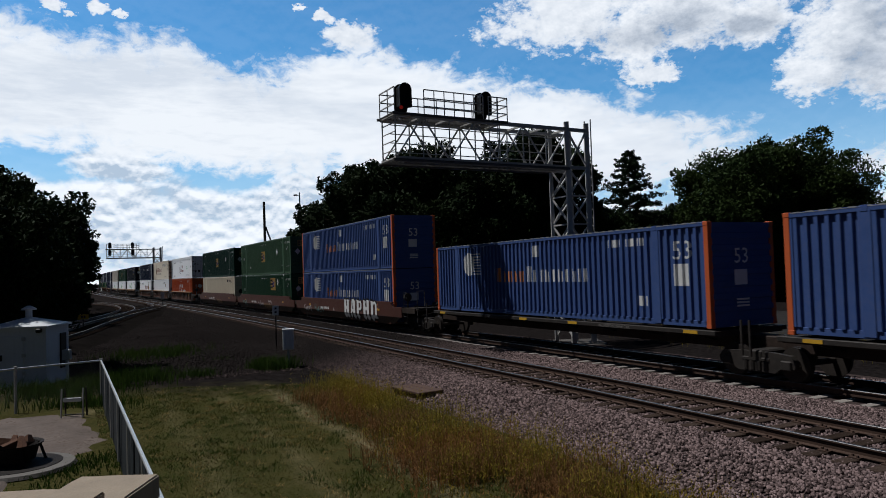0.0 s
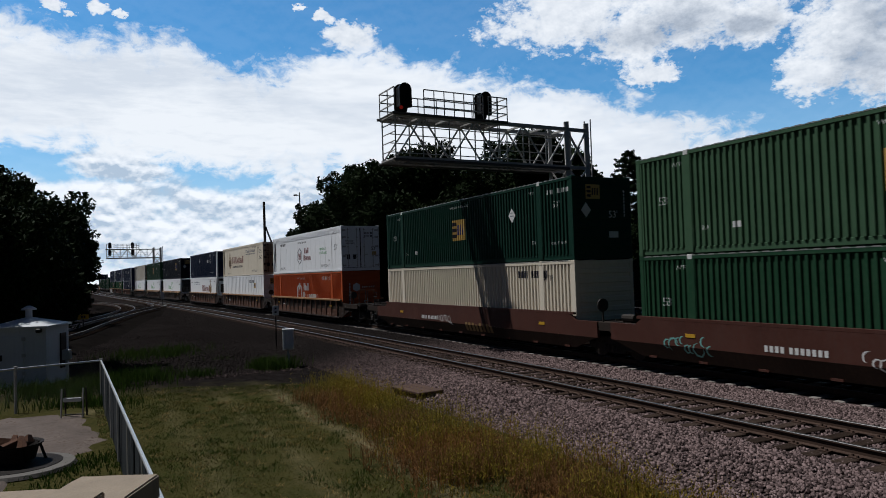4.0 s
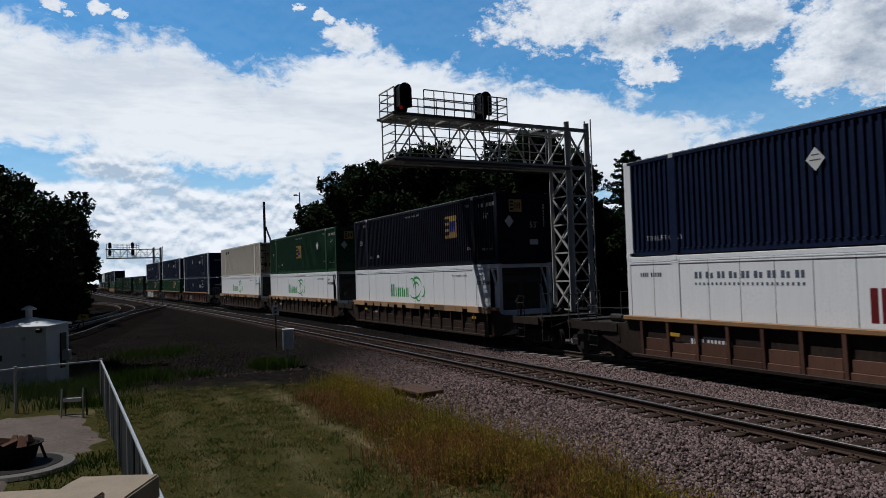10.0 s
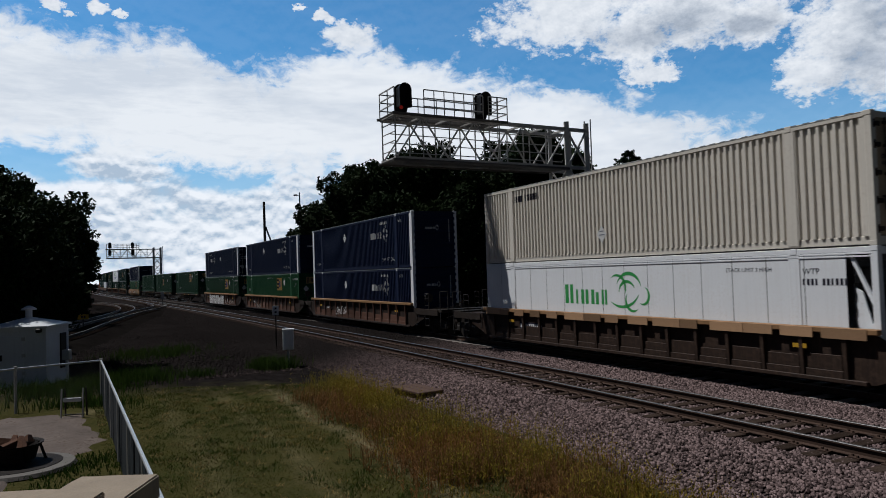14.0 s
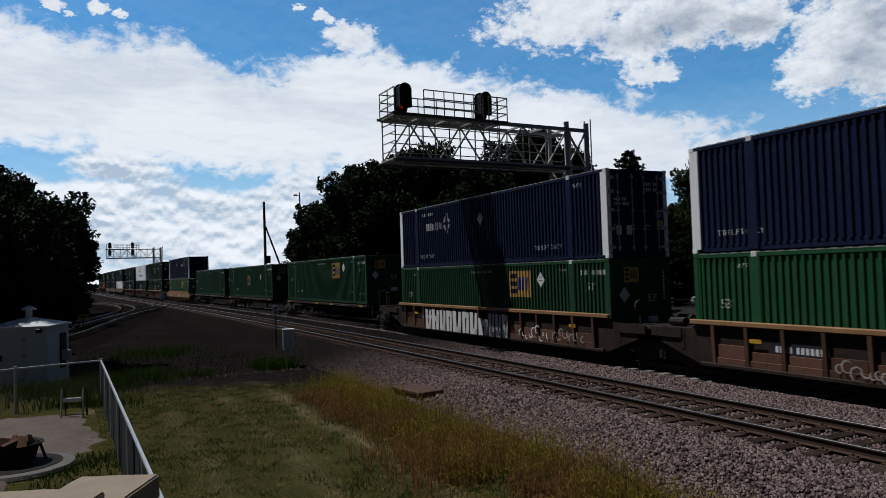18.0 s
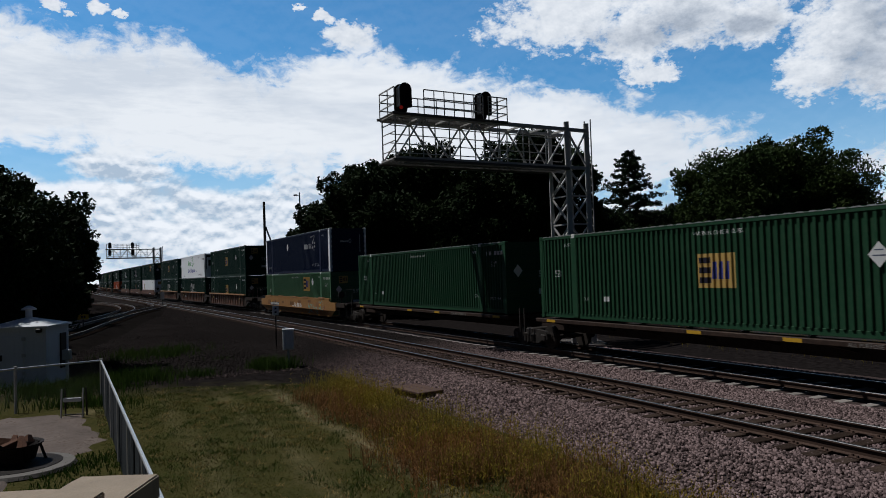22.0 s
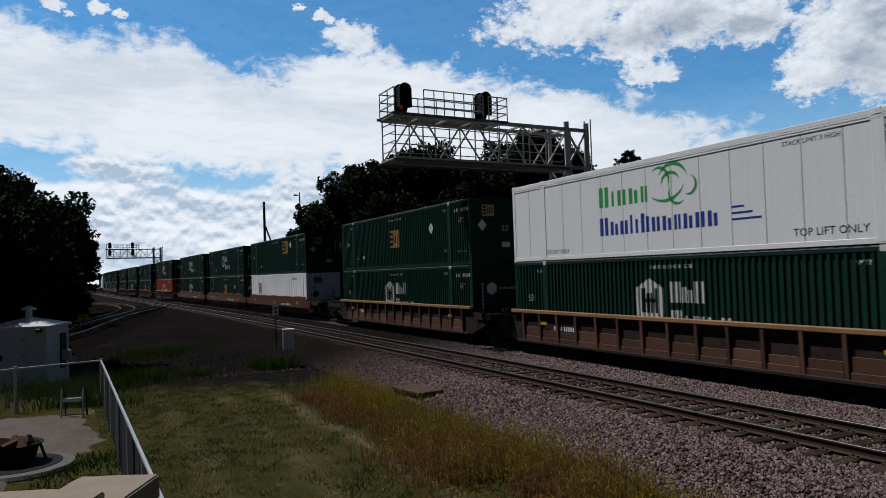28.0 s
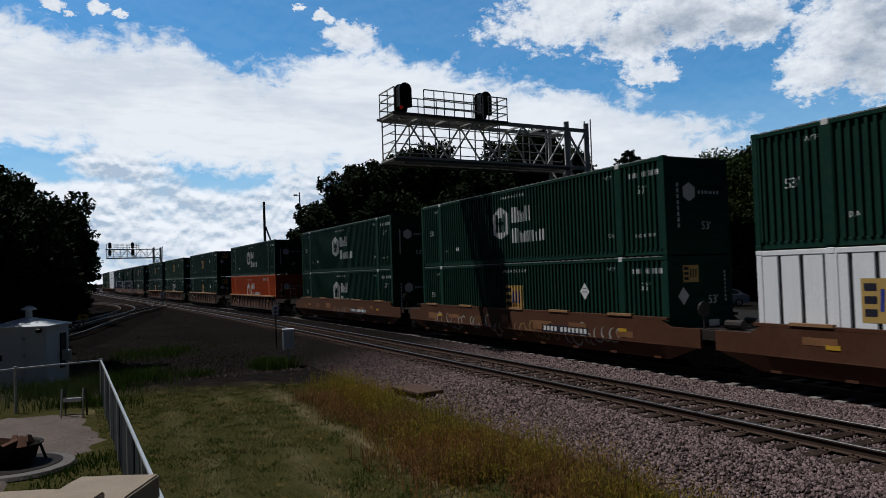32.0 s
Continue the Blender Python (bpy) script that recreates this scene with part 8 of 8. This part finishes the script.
def scatter(n, x0, x1, y0, y1, seed, keep):
    rng = np.random.default_rng(seed)
    x, y = rng.uniform(x0, x1, n), rng.uniform(y0, y1, n)
    k = keep(x, y, rng)
    x, y = x[k], y[k]
    return x, y


def lat_of(x, y):
    return x * math.cos(HEAD0) + y * math.sin(HEAD0) - 10.852


def ground_at(x, y):
    return np.full(len(x), GROUND_Z - .02) + np.array([.06 * noise.noise((a * .35, b * .35, 0.0)) for a, b in zip(x, y)])


def patchy(x, y, k, off=0.0):
    return np.array([noise.noise((a * k + off, b * k, 3.0 + off)) for a, b in zip(x, y)])


MOWN = leafy("mown_grass", (0.058, 0.066, 0.012), .55, .2)
LUSH = leafy("lush_grass", (0.026, 0.052, 0.009), .4, .25)
STRAW = leafy("straw", (0.25, 0.205, 0.10), .4, .15)
WEED = leafy("weed_leaf", (0.150, 0.122, 0.018), .55, .35)
RUSTWEED = leafy("dry_weed", (0.135, 0.072, 0.028), .45, .3)


def lawn():
    inside = lambda x, y: (x < -3.0 - (y - 6.95) * .531) & (y < 21)
    x, y = scatter(190000, -10, 5, 7.2, 23, 31, lambda x, y, r: (lat_of(x, y) < -3.6) & ~inside(x, y))
    k = patchy(x, y, .7) > np.random.default_rng(9).uniform(-.7, .25, len(x))
    x, y = x[k], y[k]
    v, f = blades(np.stack([x, y, ground_at(x, y)], 1), .05, .007, 1.2, 32)
    solid("mown_grass", raw_mesh("mown_grass", v, f), MOWN, "short half-dry mown grass", "grass", kind="stuff")
    lane = lambda x, y, r: (np.min(np.abs((x * math.cos(LANE) + y * math.sin(LANE) - LANE_D)[:, None] - np.array([0, -1.5, -3.0])[None]), 1) < np.where(np.abs(x * math.cos(LANE) + y * math.sin(LANE) - LANE_D) < .5, .34, .10)) & (lat_of(x, y) < -3.6) & ~inside(x, y)
    x, y = scatter(120000, -9, 5, 7.2, 22, 33, lane)
    k = patchy(x, y, .9, 4) > -.1
    x, y = x[k], y[k]
    v, f = blades(np.stack([x, y, ground_at(x, y)], 1), .035, .006, 1.3, 34)
    solid("dry_grass", raw_mesh("dry_grass", v, f), STRAW, "bleached straw-coloured grass along the wheel lanes", "grass", kind="stuff")
    # taller clumps the mower missed
    for name, mat, seed, cut, h in (("green_clumps", LUSH, 35, .18, .085), ("pale_clumps", STRAW, 37, .22, .07)):
        x, y = scatter(90000, -10, 5, 7.2, 23, seed, lambda x, y, r: (lat_of(x, y) < -4.2) & ~inside(x, y))
        k = patchy(x, y, 2.3, seed) > cut
        x, y = x[k], y[k]
        v, f = blades(np.stack([x, y, ground_at(x, y)], 1), h, .007, 1.0, seed + 1)
        solid(name, raw_mesh(name, v, f), mat, "uneven clumps of grass in the mown lawn", "grass", kind="stuff")
    # lush tufts by the fence, beside the yard and further along
    parts_v, parts_f, off = [], [], 0
    for cx, cy, rx, ry, n, h in ((-6.6, 27.2, .8, .7, 1900, .42), (-13.8, 33.5, 1.7, 2.4, 3600, .30), (-10.9, 24.6, 1.1, 1.2, 3000, .42), (-8.9, 25.6, .5, .5, 700, .3), (-9.6, 30.5, .4, .4, 250, .25), (-3.2, 8.3, .5, 1.2, 1500, .10), (-6.9, 13.2, .6, 1.5, 1800, .10), (-10.5, 20.0, 1.6, .5, 1500, .3), (-12.5, 22.5, 1.8, 1.2, 2200, .4)):
        rng = np.random.default_rng(int(abs(cx) * 10 + cy))
        x, y = cx + rx * .62 * rng.normal(size=n), cy + ry * .62 * rng.normal(size=n)
        k = patchy(x, y, 1.1, cx) > rng.uniform(-.5, .35, n)
        x, y = x[k], y[k]
        v, f = blades(np.stack([x, y, ground_at(x, y)], 1), h, .012, .5, int(abs(cx) * 7 + cy) % 97)
        parts_v.append(v)
        parts_f.append(f + off)
        off += len(v)
    solid("grass_tufts", raw_mesh("grass_tufts", np.concatenate(parts_v), np.concatenate(parts_f)), LUSH, "lush green uncut grass tufts", "grass", kind="stuff")


lawn()


def weeds(name, mat, n, seed, h, label, spots):
    """Upright weed stems with narrow leaves."""
    rng = np.random.default_rng(seed)
    base = []
    for s0, s1, l0, l1, k in spots:
        s = rng.uniform(s0, s1, int(n * k))
        l = np.clip(rng.normal((l0 + l1) / 2, (l1 - l0) / 3.6, len(s)), l0 - .3, l1 + .3)
        x, y = along(s, l)
        base.append(np.stack([x, y], 1))
    base = np.concatenate(base)
    keep = patchy(base[:, 0], base[:, 1], .8, seed) > rng.uniform(-.35, .25, len(base))
    base = base[keep]
    m = len(base)
    z = ground_at(base[:, 0], base[:, 1])
    p = np.concatenate([base, z[:, None]], 1)
    hh = h * rng.uniform(.5, 1.25, m)
    v0, f0 = blades(p, h, .005, .25, seed + 1)
    k = 9
    pp = np.repeat(p, k, 0)
    t = rng.uniform(.12, 1.0, m * k)
    pp[:, 2] += t * np.repeat(hh, k)
    pp[:, :2] += rng.normal(0, .025, (m * k, 2)) * (.5 + t)[:, None]
    a = rng.uniform(0, 6.283, m * k)
    e = rng.uniform(.1, 1.1, m * k)
    d = np.stack([np.cos(a) * np.cos(e), np.sin(a) * np.cos(e), np.sin(e)], 1)
    w = np.stack([-np.sin(a), np.cos(a), np.zeros(m * k)], 1)
    L = (.085 * rng.uniform(.5, 1.3, m * k) * (1.15 - .6 * t))[:, None]
    v1 = np.stack([pp, pp + d * L * .5 + w * L * .13, pp + d * L, pp + d * L * .5 - w * L * .13], 1).reshape(-1, 3)
    f1 = np.arange(len(v1)).reshape(-1, 4) + len(v0)
    solid(name, raw_mesh(name, np.concatenate([v0, v1]), np.concatenate([f0, f1])), mat, label, "weeds", kind="stuff")


weeds("yellow_weeds", WEED, 2700, 41, .62, "tall yellow-green weeds along the edge of the ballast", [(3.5, 9, -5.2, -3.6, .6), (9, 13, -5.8, -3.2, .55), (13, 16, -5.5, -3.3, .4), (16, 21.5, -5.3, -3.5, .6)])
weeds("dry_weeds", RUSTWEED, 3200, 43, .46, "rust-brown dry weeds along the edge of the ballast", [(3, 9, -5.6, -3.6, 1.0), (9, 13, -6.2, -3.3, .8), (13, 20, -5.8, -4.0, .7)])
weeds("lot_weeds", WEED, 900, 47, .8, "yellow-green weeds beyond the tracks", [(8, 24, 11.8, 14.5, 1.0), (24, 50, 12.5, 16.5, .5)])

# ------------------------------------------------------------------ what moves
def motions():
    times = [float(t) for t in range(33)]
    for ob, s, half, z in MOVERS:
        walk(ob, [(t, Matrix.Translation((0, 0, z)) @ ride(s, half, t)) for t in times])
    for ob, dx, s in WHEELS:
        # turn wheel by wheel while the truck runs through the near stretch
        t0 = max(0.0, (s - 62) / TRAIN_V)
        t1 = min(32.0, (s + 6) / TRAIN_V)
        rows, k = [], 0
        ts = [0.0] if t0 > 0.05 else []
        if t1 > t0:
            ts += [frame_t / 30 for frame_t in range(math.ceil(t0 * 30), int(t1 * 30) + 1)]
        if not ts or ts[0] > 0.01:
            ts = [0.0] + ts
        if ts[-1] < 31.97:
            ts.append(32.0)
        for t in ts:
            tt = min(max(t, t0), t1) if t1 > t0 else 0.0
            roll = math.degrees(TRAIN_V * (tt - t0) / 0.42)
            rows.append((t, pose(dx, 0, .42) @ pose(0, 0, 0, 0, roll % 360, 0)))
        walk(ob, rows)


motions()
